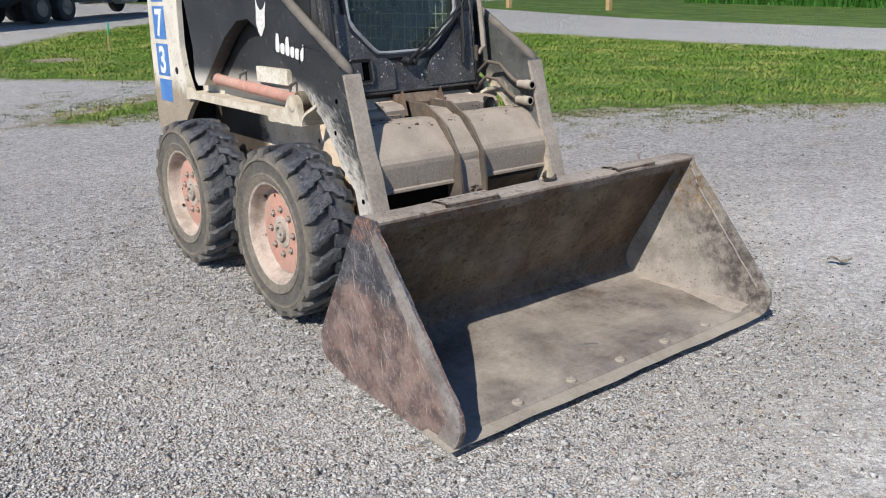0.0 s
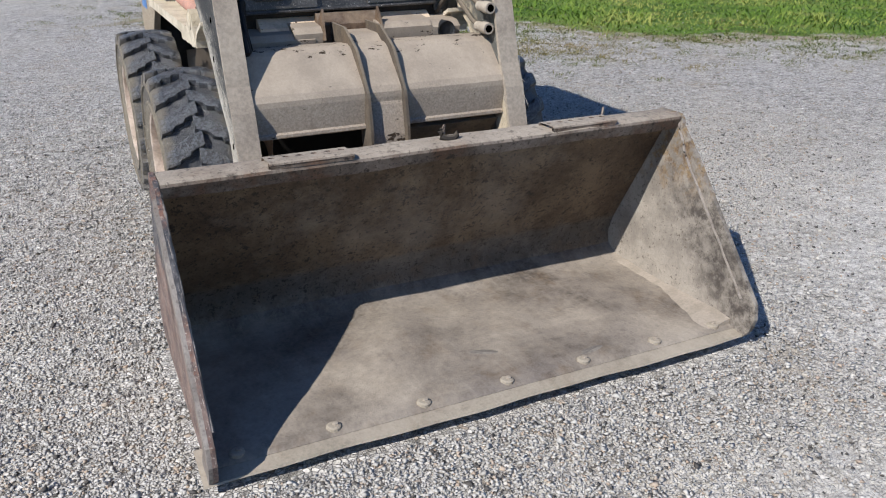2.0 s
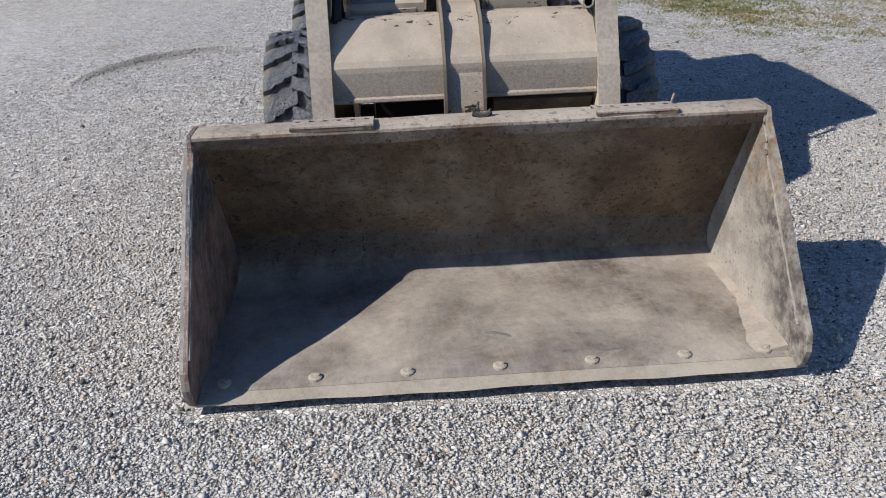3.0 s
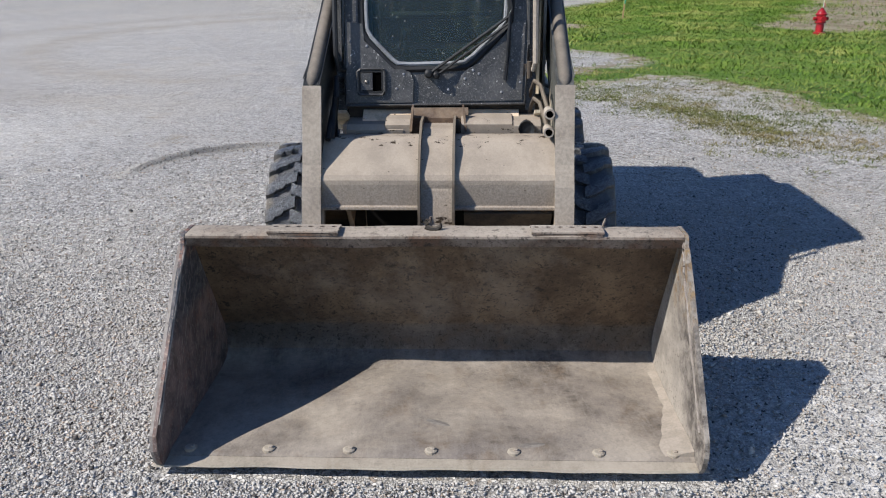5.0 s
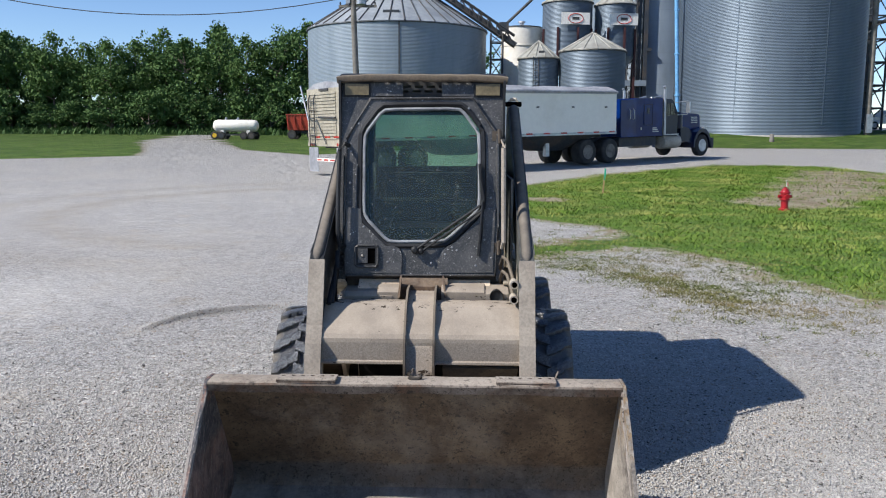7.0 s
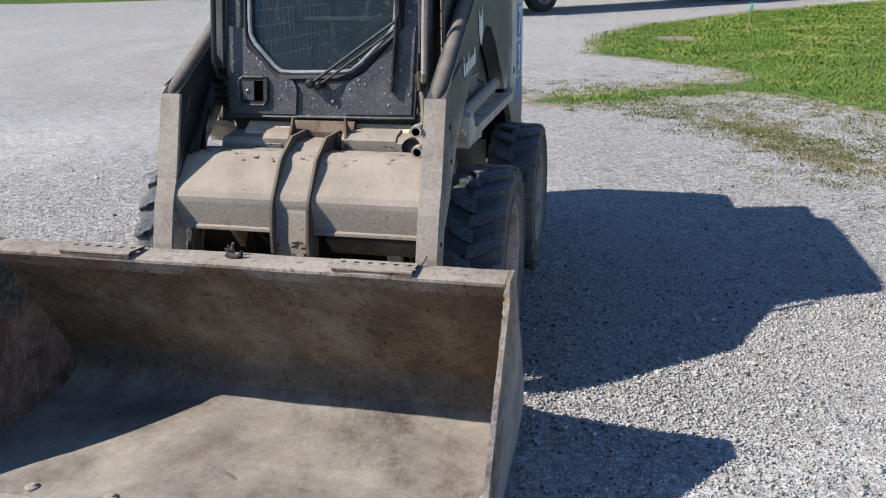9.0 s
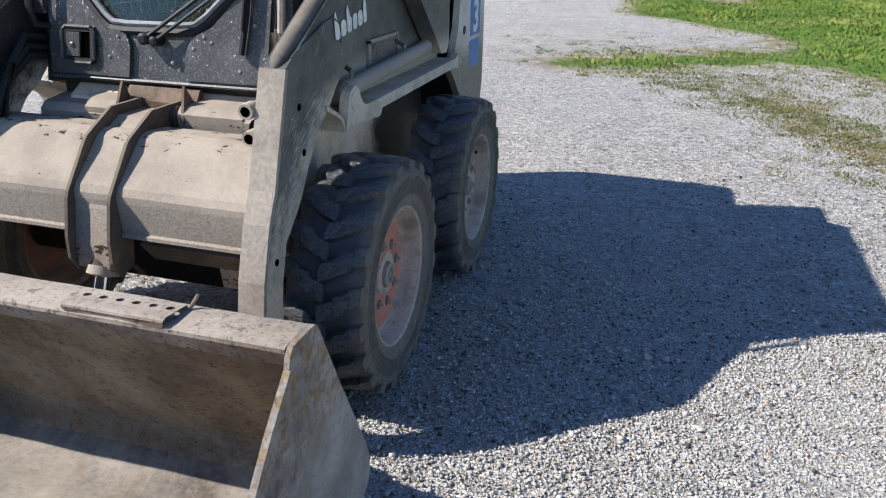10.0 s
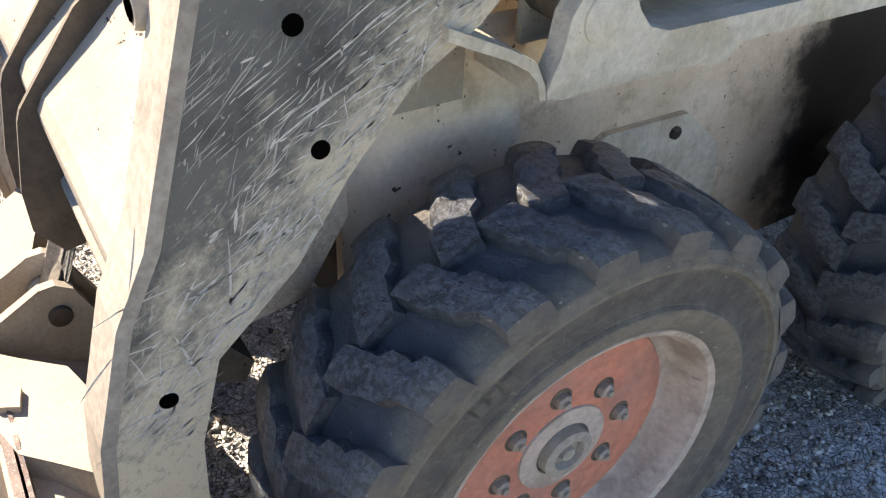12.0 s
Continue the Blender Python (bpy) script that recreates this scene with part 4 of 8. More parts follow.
def build_pebbles(count):
    """Loose angular chips over the near part of the yard."""
    pick = rng.random(count)
    x, y = rng.normal(0.2, 2.6, count), rng.normal(1.6, 2.4, count)
    for lo, hi, cx, cy, sx, sy in ((0.40, 0.62, -1.7, 0.2, 0.9, 0.9), (0.62, 0.86, 1.6, 1.3, 0.7, 1.1), (0.86, 1.0, 0.1, -0.5, 0.8, 0.4)):
        on = (pick >= lo) & (pick < hi)
        x[on], y[on] = rng.normal(cx, sx, on.sum()), rng.normal(cy, sy, on.sum())
    keep = ~((abs(x) < 0.88) & (y > -0.05) & (y < 0.74))
    x, y = x[keep], y[keep]
    count = len(x)
    worn = rng.random(count) < 0.9 * packed_at(x, y)
    x, y = x[~worn], y[~worn]
    count = len(x)
    size = 0.0047 + 0.0066 * rng.random(count) ** 2.0 + 0.008 * (rng.random(count) > 0.985)
    third = 2 * math.pi / 3
    chip = np.array([(math.cos(third * k), math.sin(third * k), 0) for k in range(3)] + [(0, 0, 0.8), (0, 0, -0.8)], float)
    v = chip[None] * (0.6 + 0.7 * rng.random((count, 5, 1))) + rng.uniform(-0.25, 0.25, (count, 5, 3))
    v = v * (size[:, None] * rng.uniform(0.55, 1.0, (count, 3)))[:, None]
    v = np.einsum("nij,nkj->nki", turns(count), v) * np.array([1.1, 1.1, 0.75])
    v += np.stack([x, y, ground_z(x, y) + 0.22 * size], -1)[:, None]
    tris = np.array([(0, 1, 3), (1, 2, 3), (2, 0, 3), (1, 0, 4), (2, 1, 4), (0, 2, 4)])
    faces = (np.arange(count)[:, None, None] * 5 + tris[None]).reshape(-1, 3)
    ob = new("gravel_chips", fast_mesh("gravel_chips", v.reshape(-1, 3), faces, m_pebble))
    return tagged(ob, "loose angular pale limestone chips on the yard", "gravel", kind="stuff")


def build_ridge(count):
    """A curved windrow of chips pushed up by a turning wheel."""
    t = rng.random(count)
    a = np.radians(178 - 76 * t)
    off = rng.normal(0, 0.055, count)
    x, y = -1.15 + (1.45 + off) * np.cos(a), 3.72 + (1.42 + off) * np.sin(a)
    lift = 0.050 * np.sin(np.pi * t) * np.exp(-(off / 0.05) ** 2) * rng.random(count)
    third = 2 * math.pi / 3
    chip = np.array([(math.cos(third * k), math.sin(third * k), 0) for k in range(3)] + [(0, 0, 0.8), (0, 0, -0.8)], float)
    v = chip[None] * (0.6 + 0.7 * rng.random((count, 5, 1))) * rng.uniform(0.004, 0.010, (count, 1, 1))
    v = np.einsum("nij,nkj->nki", turns(count), v) + np.stack([x, y, ground_z(x, y) + lift], -1)[:, None]
    tris = np.array([(0, 1, 3), (1, 2, 3), (2, 0, 3), (1, 0, 4), (2, 1, 4), (0, 2, 4)])
    ob = new("gravel_windrow", fast_mesh("gravel_windrow", v.reshape(-1, 3), (np.arange(count)[:, None, None] * 5 + tris[None]).reshape(-1, 3), m_pebble))
    tagged(ob, "curved low ridge of gravel pushed up by a turning wheel", "gravel", kind="stuff")


def blades(x, y, tall, wide, lean=0.5):
    """Curved grass blades of two triangles' width at the given feet."""
    n = len(x)
    a = rng.uniform(0, 2 * math.pi, n)
    side = np.stack([np.cos(a), np.sin(a), 0 * a], -1) * wide[:, None] / 2
    tip = np.stack([np.cos(a + 1.4) * lean, np.sin(a + 1.4) * lean, np.ones(n)], -1) * (rng.uniform(0.3, 1.0, n) * 1.0)[:, None]
    foot = np.stack([x, y, ground_z(x, y) - 0.005], -1)
    mid = foot + tip * tall[:, None] * np.array([0.35, 0.35, 0.6])
    end = foot + tip * tall[:, None]
    v = np.stack([foot - side, foot + side, mid + side * 0.8, mid - side * 0.8, end], 1).reshape(-1, 3)
    base = np.arange(n)[:, None] * 5
    return v, np.concatenate([base + np.array([0, 1, 2]), base + np.array([0, 2, 3]), base + np.array([3, 2, 4])])


def build_grass(count):
    x, y = rng.uniform(0.2, 22, count), -9 + rng.random(count) * 41
    keep = (turf_at(x, y) + rng.uniform(-0.42, 0.42, count) > 0.52) & (bare_at(x, y) * rng.uniform(0.4, 1.4, count) < 0.5)
    x, y = x[keep], y[keep]
    tall = rng.uniform(0.025, 0.060, len(x)) * (1 + 0.7 * (np.sin(1.9 * x + 0.7 * y) * np.sin(0.8 * x - 1.3 * y) > 0.35))
    v, f = blades(x, y, tall, 0.006 + 0.0006 * np.hypot(x + 1, y + 1), 1.6)
    ob = new("lawn_grass", fast_mesh("lawn_grass", v, f, m_grass))
    tagged(ob, "short green mown grass with clover and dry patches", "grass", kind="stuff")


def build_weeds():
    """Low weeds that creep into the gravel margin."""
    feet = []
    for cx, cy, sx, sy, n in ((1.9, 7.6, 0.45, 0.25, 80), (2.3, 6.9, 0.30, 0.30, 110), (2.65, 6.2, 0.25, 0.32, 130), (2.95, 5.6, 0.25, 0.28, 100), (3.3, 5.0, 0.4, 0.3, 60),
                              (3.2, 7.6, 0.5, 0.8, 90), (3.6, 6.2, 0.3, 0.5, 60), (0.4, 8.8, 0.7, 0.5, 60), (0.9, 9.6, 0.6, 0.3, 50), (1.2, 10.8, 0.8, 0.6, 40), (5.0, 4.9, 1.0, 0.4, 90), (7.2, 3.7, 1.2, 0.4, 80),
                              (4.2, 4.4, 0.9, 0.5, 40), (1.6, 8.2, 0.6, 0.3, 40), (2.4, 8.3, 0.7, 0.4, 50), (6.0, 3.5, 1.2, 0.4, 30)):
        feet += [(cx + rng.normal() * sx, cy + rng.normal() * sy, rng.integers(14, 46), rng.uniform(0.03, 0.10)) for _ in range(n)]
    xs, ys = [], []
    for x, y, n, r in feet:
        xs.append(x + rng.normal(size=n) * r), ys.append(y + rng.normal(size=n) * r)
    for px, py, n, r in ((6.2, 2.4, 60, 0.09), (6.35, 2.35, 40, 0.07), (6.66, 3.06, 40, 0.06), (4.8, 4.12, 50, 0.10), (6.13, 3.51, 40, 0.07), (5.4, 3.7, 40, 0.12)):
        xs.append(px + rng.normal(size=n) * r * 1.6), ys.append(py + rng.normal(size=n) * r)
    x, y = np.concatenate(xs), np.concatenate(ys)
    # a thin fringe along the lawn's near edge
    edge = ISLAND[13:25]
    ex, ey = [], []
    for (ax, ay), (bx, by) in zip(edge, edge[1:]):
        for _ in range(int(60 * math.hypot(bx - ax, by - ay))):
            t, n = rng.random(), int(rng.integers(3, 16))
            px, py, r = ax + t * (bx - ax) + rng.normal() * 0.4, ay + t * (by - ay) - abs(rng.normal()) * 0.8, rng.uniform(0.02, 0.06)
            ex.append(px + rng.normal(size=n) * r), ey.append(py + rng.normal(size=n) * r)
    x, y = np.concatenate([x] + ex), np.concatenate([y] + ey)
    v, f = blades(x, y, rng.uniform(0.012, 0.036, len(x)), np.full(len(x), 0.0085), 1.7)
    ob = new("gravel_weeds", fast_mesh("gravel_weeds", v, f, m_weed))
    tagged(ob, "low yellowish green weeds scattered through the gravel edge", "weeds", kind="stuff")


build_pebbles(270000)
build_ridge(9000)
build_grass(430000)
build_weeds()


def build_litter():
    """A curled dry leaf and a few larger stones lying on the chips."""
    leaf_ = thing("dry_leaf", "curled brown dry leaf lying on the gravel", "leaf", at=(1.87, 0.15, 0.012))
    bm = B()
    mid, left, right = [], [], []
    for k in range(8):
        t = k / 7
        w, z = 0.022 * math.sin(math.pi * min(0.98, t * 0.9 + 0.06)), 0.012 * math.sin(2.4 * t * math.pi) + 0.006
        mid.append(bm.verts.new((0.12 * t - 0.06, 0.0, z)))
        left.append(bm.verts.new((0.12 * t - 0.06, w, z + 0.008 + 0.004 * (k % 2))))
        right.append(bm.verts.new((0.12 * t - 0.06, -w, z + 0.006 + 0.005 * ((k + 1) % 2))))
    for k in range(7):
        bm.faces.new((mid[k], mid[k + 1], left[k + 1], left[k])), bm.faces.new((mid[k + 1], mid[k], right[k], right[k + 1]))
    blade = part("blade", bm, m_bark, leaf_)
    blade.matrix_basis = pose(0, 0, 0, 0, 0, -50)
    part("stalk", tube(B(), [(-0.05, 0, 0.006), (-0.075, 0.008, 0.004), (-0.09, 0.02, 0.008)], 0.0018, 5), m_lath, leaf_).matrix_basis = pose(0, 0, 0, 0, 0, -50)
    rnd = random.Random(12)
    for k in range(26):
        x, y = rnd.uniform(-3.2, 3.0), rnd.uniform(-1.6, 3.6)
        if abs(x) < 1.0 and y > -0.1:
            continue
        bm = B()
        bmesh.ops.create_icosphere(bm, subdivisions=1, radius=rnd.uniform(0.011, 0.021))
        for v in bm.verts:
            v.co *= rnd.uniform(0.75, 1.2)
        ob = part("stone", bm, m_stone)
        ob.matrix_basis = pose(x, y, float(ground_z(x, y)) + 0.006, rnd.uniform(0, 90), 0, rnd.uniform(0, 360)) @ Matrix.Diagonal((1.25, 0.9, 0.65, 1))
        tagged(ob, "larger pale angular stone among the gravel chips", "stone", "loose stones")


build_litter()

# ---- skid-steer loader ----
loader = thing("skid_steer_loader", "dusty black and cream skid-steer loader with wide bucket lowered on gravel", "skid loader")
CX = -0.004


def build_bucket():
    """Wide dirt bucket lying flat; floor and back bent from one dented plate, a folded lip and two cheek plates."""
    w = 0.838
    floor_y = [0.10, 0.15, 0.20, 0.25, 0.30, 0.35, 0.40, 0.45, 0.50, 0.55, 0.60]
    shell = [(0.018, 0.0405), (0.036, 0.0485)] + [(y, 0.049) for y in floor_y] + [(0.665, 0.058), (0.705, 0.085), (0.715, 0.13), (0.690, 0.20), (0.63, 0.305), (0.57, 0.41), (0.51, 0.515), (0.452, 0.620)]
    outer = [(0.468, 0.624), (0.706, 0.20), (0.733, 0.13), (0.72, 0.075), (0.675, 0.034), (0.60, 0.030), (0.30, 0.030), (0.024, 0.032)]

    def dent(x, y, z):
        on = min(1.0, max(0.0, (y - 0.10) / 0.15)) * min(1.0, max(0.0, (0.70 - y) / 0.08)) * (1 - (x / w) ** 6)
        if z < 0.07:
            return 0.0, on * (0.0060 * math.sin(8.3 * x + 1.9 + 2.5 * y) + 0.0025 * math.sin(17 * x - 4 * y) - 0.002)
        return 0.003 * math.sin(7 * x + 5 * z) * (0.22 < z < 0.55) * (1 - (x / w) ** 6), 0.0

    bm, loops = B(), []
    for k in range(57):
        x = -w + 2 * w * k / 56
        loops.append([bm.verts.new((x, y + dent(x, y, z)[0], z + dent(x, y, z)[1])) for y, z in shell] + [bm.verts.new((x, y, z)) for y, z in outer])
    for p, q in zip(loops, loops[1:]):
        for j in range(len(p)):
            bm.faces.new((p[j], p[(j + 1) % len(p)], q[(j + 1) % len(p)], q[j]))
    bm.faces.new(loops[0]), bm.faces.new(loops[-1])
    bucket = part("bucket", bm, m_bucket, loader, "worn grey steel bucket with caked dust and rust", smooth=True)
    # lip: folded angle along the top of the back, knocked slightly out of true
    prof = [(0.391, 0.622), (0.374, 0.657), (0.376, 0.665), (0.383, 0.670), (0.480, 0.6695), (0.488, 0.667), (0.489, 0.660), (0.466, 0.640), (0.456, 0.628)]
    bm, loops = B(), []
    for k in range(81):
        x = -0.836 + 1.672 * k / 80
        wave = (0.0030 * math.sin(5.1 * x + 0.6) + 0.0020 * math.sin(13 * x + 2) + 0.0012 * math.sin(31 * x)) * (1 - (x / 0.84) ** 8)
        loops.append([bm.verts.new((x, y - wave * (0.9 if y < 0.40 else 0.2), z + wave * (1.1 if z < 0.64 else 0.5))) for y, z in prof])
    for p, q in zip(loops, loops[1:]):
        for k in range(len(prof)):
            bm.faces.new((p[k], p[(k + 1) % len(prof)], q[(k + 1) % len(prof)], q[k]))
    bm.faces.new(loops[0]), bm.faces.new(loops[-1])
    part("lip", bm, m_bucket_lip, bucket, "dusty folded top lip with pitted front fold", smooth=True)
    # cutting edge: plank under the floor, reaching out in front and held clear of the gravel
    bm, loops = B(), []
    for k in range(41):
        x = -0.872 + 1.744 * k / 40
        worn = 0.003 * math.sin(9 * x) + 0.002 * math.sin(23 * x + 1)
        loops.append([bm.verts.new((x, y + (worn if y < 0 else 0), z)) for y, z in ((-0.024, 0.0265), (-0.031, 0.0305), (-0.028, 0.0350), (0.012, 0.0390), (0.115, 0.0405), (0.115, 0.031), (0.02, 0.0285))])
    for p, q in zip(loops, loops[1:]):
        for k in range(7):
            bm.faces.new((p[k], p[(k + 1) % 7], q[(k + 1) % 7], q[k]))
    bm.faces.new(loops[0]), bm.faces.new(loops[-1])
    part("cutting_edge", bm, m_edge, bucket, "scoured pale cutting edge", smooth=True)
    cheek = [(0.362, 0.628), (0.370, 0.655), (0.384, 0.671), (0.482, 0.6705), (0.494, 0.664), (0.60, 0.47), (0.752, 0.205), (0.778, 0.150), (0.775, 0.095), (0.745, 0.060), (0.58, 0.030), (0.02, 0.012),
             (-0.022, 0.026), (-0.048, 0.060), (-0.062, 0.105), (-0.054, 0.155), (0.10, 0.335), (0.275, 0.540)]
    for s in (-1, 1):
        bm = prism(B(), cheek, s * 0.838, s * 0.850)
        part("cheek_plate", bm, m_bucket_side if s < 0 else m_cheek, bucket, "rust-streaked side plate" if s < 0 else "dust-streaked side plate", bevel=0.003)
        strip = [(0.368, 0.634), (0.275, 0.540), (0.10, 0.335), (-0.054, 0.155), (-0.062, 0.105), (-0.048, 0.060), (-0.022, 0.026), (0.030, 0.014), (0.052, 0.05),
                 (0.025, 0.085), (0.004, 0.115), (0.002, 0.142), (0.145, 0.312), (0.318, 0.517), (0.385, 0.60)]
        bm = prism(B(), strip, s * 0.850, s * (0.860 if s < 0 else 0.853))
        part("wear_strip", bm, m_wear if s < 0 else m_cheek, bucket, bevel=0.002)
        # ground-down bead where the cheek was welded to the lip and back
        rnd = random.Random(20 + s)
        if s < 0:
            for line in (((0.205, 0.33), (0.215, 0.375), (0.185, 0.372), (0.160, 0.355), (0.158, 0.325)), ((0.16, 0.355), (0.145, 0.345), (0.10, 0.285), (0.07, 0.235)), ((0.30, 0.45), (0.315, 0.435), (0.31, 0.415))):
                part("scratch", tube(B(), [(-0.8503, y, z) for y, z in line], 0.0014, 4), m_edge, bucket, "bright scraped line")
        way = [(0.384, 0.655), (0.372, 0.630), (0.34, 0.60), (0.29, 0.545), (0.20, 0.44), (0.11, 0.335), (0.03, 0.24), (-0.045, 0.155)]
        pts = []
        for (ay, az), (by, bz) in zip(way, way[1:]):
            pts += [(s * (0.838 + rnd.uniform(-0.002, 0.001)), ay + (by - ay) * t + rnd.uniform(-0.002, 0.002), az + (bz - az) * t + rnd.uniform(-0.002, 0.002)) for t in (0, 0.25, 0.5, 0.75)]
        if s > 0:
            pts = [(x, y + 0.030 * min(1, (0.66 - z) / 0.1), z - 0.022 * min(1, (0.66 - z) / 0.1)) for x, y, z in pts]
        part("edge_bead", tube(B(), pts, [0.004 + rnd.uniform(0, 0.002) for _ in pts], 6), m_wear, bucket, "scoured edge bead", smooth=True)
    # plough bolts through the floor
    proto = None
    for x in (-0.775, -0.52, -0.259, 0.005, 0.27, 0.54, 0.775):
        if proto is None:
            bm = lathe(B(), [(-0.004, 0.021), (0.004, 0.020), (0.007, 0.014), (0.007, 0.004)], 14, "z")
            proto = part("plow_bolt", bm, m_edge, bucket)
            proto.location = (x, 0.048, 0.049)
        else:
            shared("plow_bolt", proto, bucket, pose(x, 0.048, 0.049))
        part("bolt_nut", lathe(B(), [(0.053, 0.009), (0.060, 0.008), (0.061, 0.003)], 6, "z", (x + 0.006, 0.050, 0)), m_flange, bucket)
    # dents scuffed into the floor
    for x, y, rz in ((-0.213, 0.333, 20), (0.02, 0.22, -25), (0.33, 0.09, 10)):
        bm = lathe(B(), [(-0.001, 0.034), (0.0006, 0.030), (0.0008, 0.016), (0.0008, 0.004)], 12, "z")
        o = part("floor_scar", bm, m_scuff, bucket)
        o.matrix_basis = pose(x, y, 0.0485, 0, 0, rz) @ Matrix.Diagonal((1.5, 0.45, 1, 1))
    # dust drifted into the corner of the floor and one cheek
    bm, rows = B(), []
    rnd = random.Random(6)
    for k in range(22):
        y = 0.035 + 0.66 * k / 21
        w_, h_ = 0.026 + 0.075 * max(0, 1 - abs(y - 0.09) / 0.26) + rnd.uniform(0, 0.010), 0.006 + 0.016 * max(0, 1 - abs(y - 0.1) / 0.25)
        rows.append([bm.verts.new(p) for p in ((0.837, y, 0.047), (0.837, y, 0.050 + h_), (0.837 - w_ * 0.5, y, 0.050 + h_ * 0.35), (0.837 - w_, y, 0.0475))])
    for a, b in zip(rows, rows[1:]):
        for j in range(3):
            bm.faces.new((a[j], a[j + 1], b[j + 1], b[j]))
    bm.faces.new(rows[0]), bm.faces.new(rows[-1])
    part("dust_drift", bm, m_drift, bucket, "pale drifted dust", smooth=True)
    # punched angle-iron grips on top of the lip
    for cx in (-0.436, 0.452):
        bm = B()
        half, yb, yf, n = 0.120, 0.462, 0.386, 6
        pitch, r = 2 * half / n, 0.0095
        z0 = 0.672

        def slope(y):
            return 0.6855 - 0.006 * (y - yf) / (yb - yf)

        for i in range(n):
            mid = cx - half + pitch * (i + 0.5)
            hole = [(mid + r * math.cos(a), 0.432 + r * math.sin(a)) for a in (2 * math.pi * (k + 0.5) / 8 for k in range(8))]
            square = [(mid + pitch / 2, 0.440), (mid + pitch / 2, yb), (mid, yb), (mid - pitch / 2, yb), (mid - pitch / 2, 0.425), (mid - pitch / 2, yf), (mid, yf), (mid + pitch / 2, yf)]
            top_o, top_i = [[bm.verts.new((a, b, slope(b))) for a, b in ring] for ring in (square, hole)]
            low_i = [bm.verts.new((a, b, slope(b) - 0.006)) for a, b in hole]
            for k in range(8):
                j = (k + 1) % 8
                bm.faces.new((top_o[k], top_o[j], top_i[j], top_i[k]))
                bm.faces.new((top_i[k], top_i[j], low_i[j], low_i[k]))
        box(bm, (cx - half, yb - 0.006, z0 - 0.004), (cx + half, yb, slope(yb) - 0.001))
        # front leg with a long open gap over the weld
        prism(bm, [(yf, slope(yf)), (yf - 0.010, 0.6825), (yf - 0.0125, 0.6780), (yf - 0.010, 0.6730), (yf - 0.003, 0.6730), (yf, 0.6800)], cx - half, cx + half)
        for lo_x, hi_x in ((cx - half, cx - half + 0.035), (cx + half - 0.030, cx + half)):
            prism(bm, [(yf - 0.012, 0.6800), (yf - 0.011, 0.672), (yf - 0.003, 0.668), (yf - 0.003, 0.6780)], lo_x, hi_x)
        box(bm, (cx - half + 0.004, yf - 0.010, 0.666), (cx + half - 0.004, yf - 0.003, 0.6765))
        part("step_plate", bm, m_bucket_lip, bucket, "punched grip angle welded to the lip")
    # chain hook
    bm = tube(B(), [(-0.020, 0.446, 0.704), (-0.024, 0.442, 0.694), (-0.020, 0.436, 0.680), (-0.004, 0.430, 0.673), (0.014, 0.428, 0.674), (0.026, 0.430, 0.683), (0.029, 0.432, 0.694)], [0.006, 0.010, 0.011, 0.012, 0.011, 0.009, 0.004], 8)
    hook = part("grab_hook", bm, m_dark, bucket, "rusty steel hook", smooth=True)
    bm = tube(B(), [(-0.010, 0.450, 0.664), (-0.012, 0.449, 0.690), (-0.006, 0.449, 0.712)], [0.009, 0.008, 0.004], 7)
    part("hook_prong", bm, m_bucket_lip, hook, smooth=True)
    bm = tube(B(), [(0.575, 0.462, 0.668), (0.590, 0.478, 0.698)], 0.004, 6)
    part("stub_pin", bm, m_bucket_lip, bucket)
    # ribs and mounting hooks on the back
    bm = prism(B(), [(0.60, 0.47), (0.635, 0.465), (0.775, 0.24), (0.74, 0.13), (0.72, 0.15), (0.56, 0.455)], -0.60, 0.60)
    part("mount_plate", bm, m_dusty, bucket, "dusty back mounting plate", bevel=0.004)


build_bucket()

ARM = [(0.900, 0.125), (0.868, 0.21), (0.852, 0.32), (0.844, 0.41), (0.846, 0.47), (0.857, 0.55), (0.875, 0.61), (0.900, 0.695), (0.940, 0.775), (0.988, 0.935), (1.030, 1.075), (1.40, 1.282), (1.90, 1.565), (2.40, 1.845), (2.50, 1.862),
       (2.62, 1.80), (2.68, 1.66), (2.62, 1.40), (2.545, 1.12), (2.555, 0.965), (2.52, 0.925), (2.445, 0.930), (2.38, 0.985), (2.29, 1.055), (2.12, 1.19), (1.98, 1.262), (1.86, 1.276),
       (1.73, 1.216), (1.50, 1.085), (1.345, 0.975), (1.30, 0.932), (1.224, 0.884), (1.150, 0.798), (1.085, 0.702), (0.990, 0.615), (0.958, 0.50), (0.946, 0.30), (0.962, 0.20), (0.955, 0.135)]


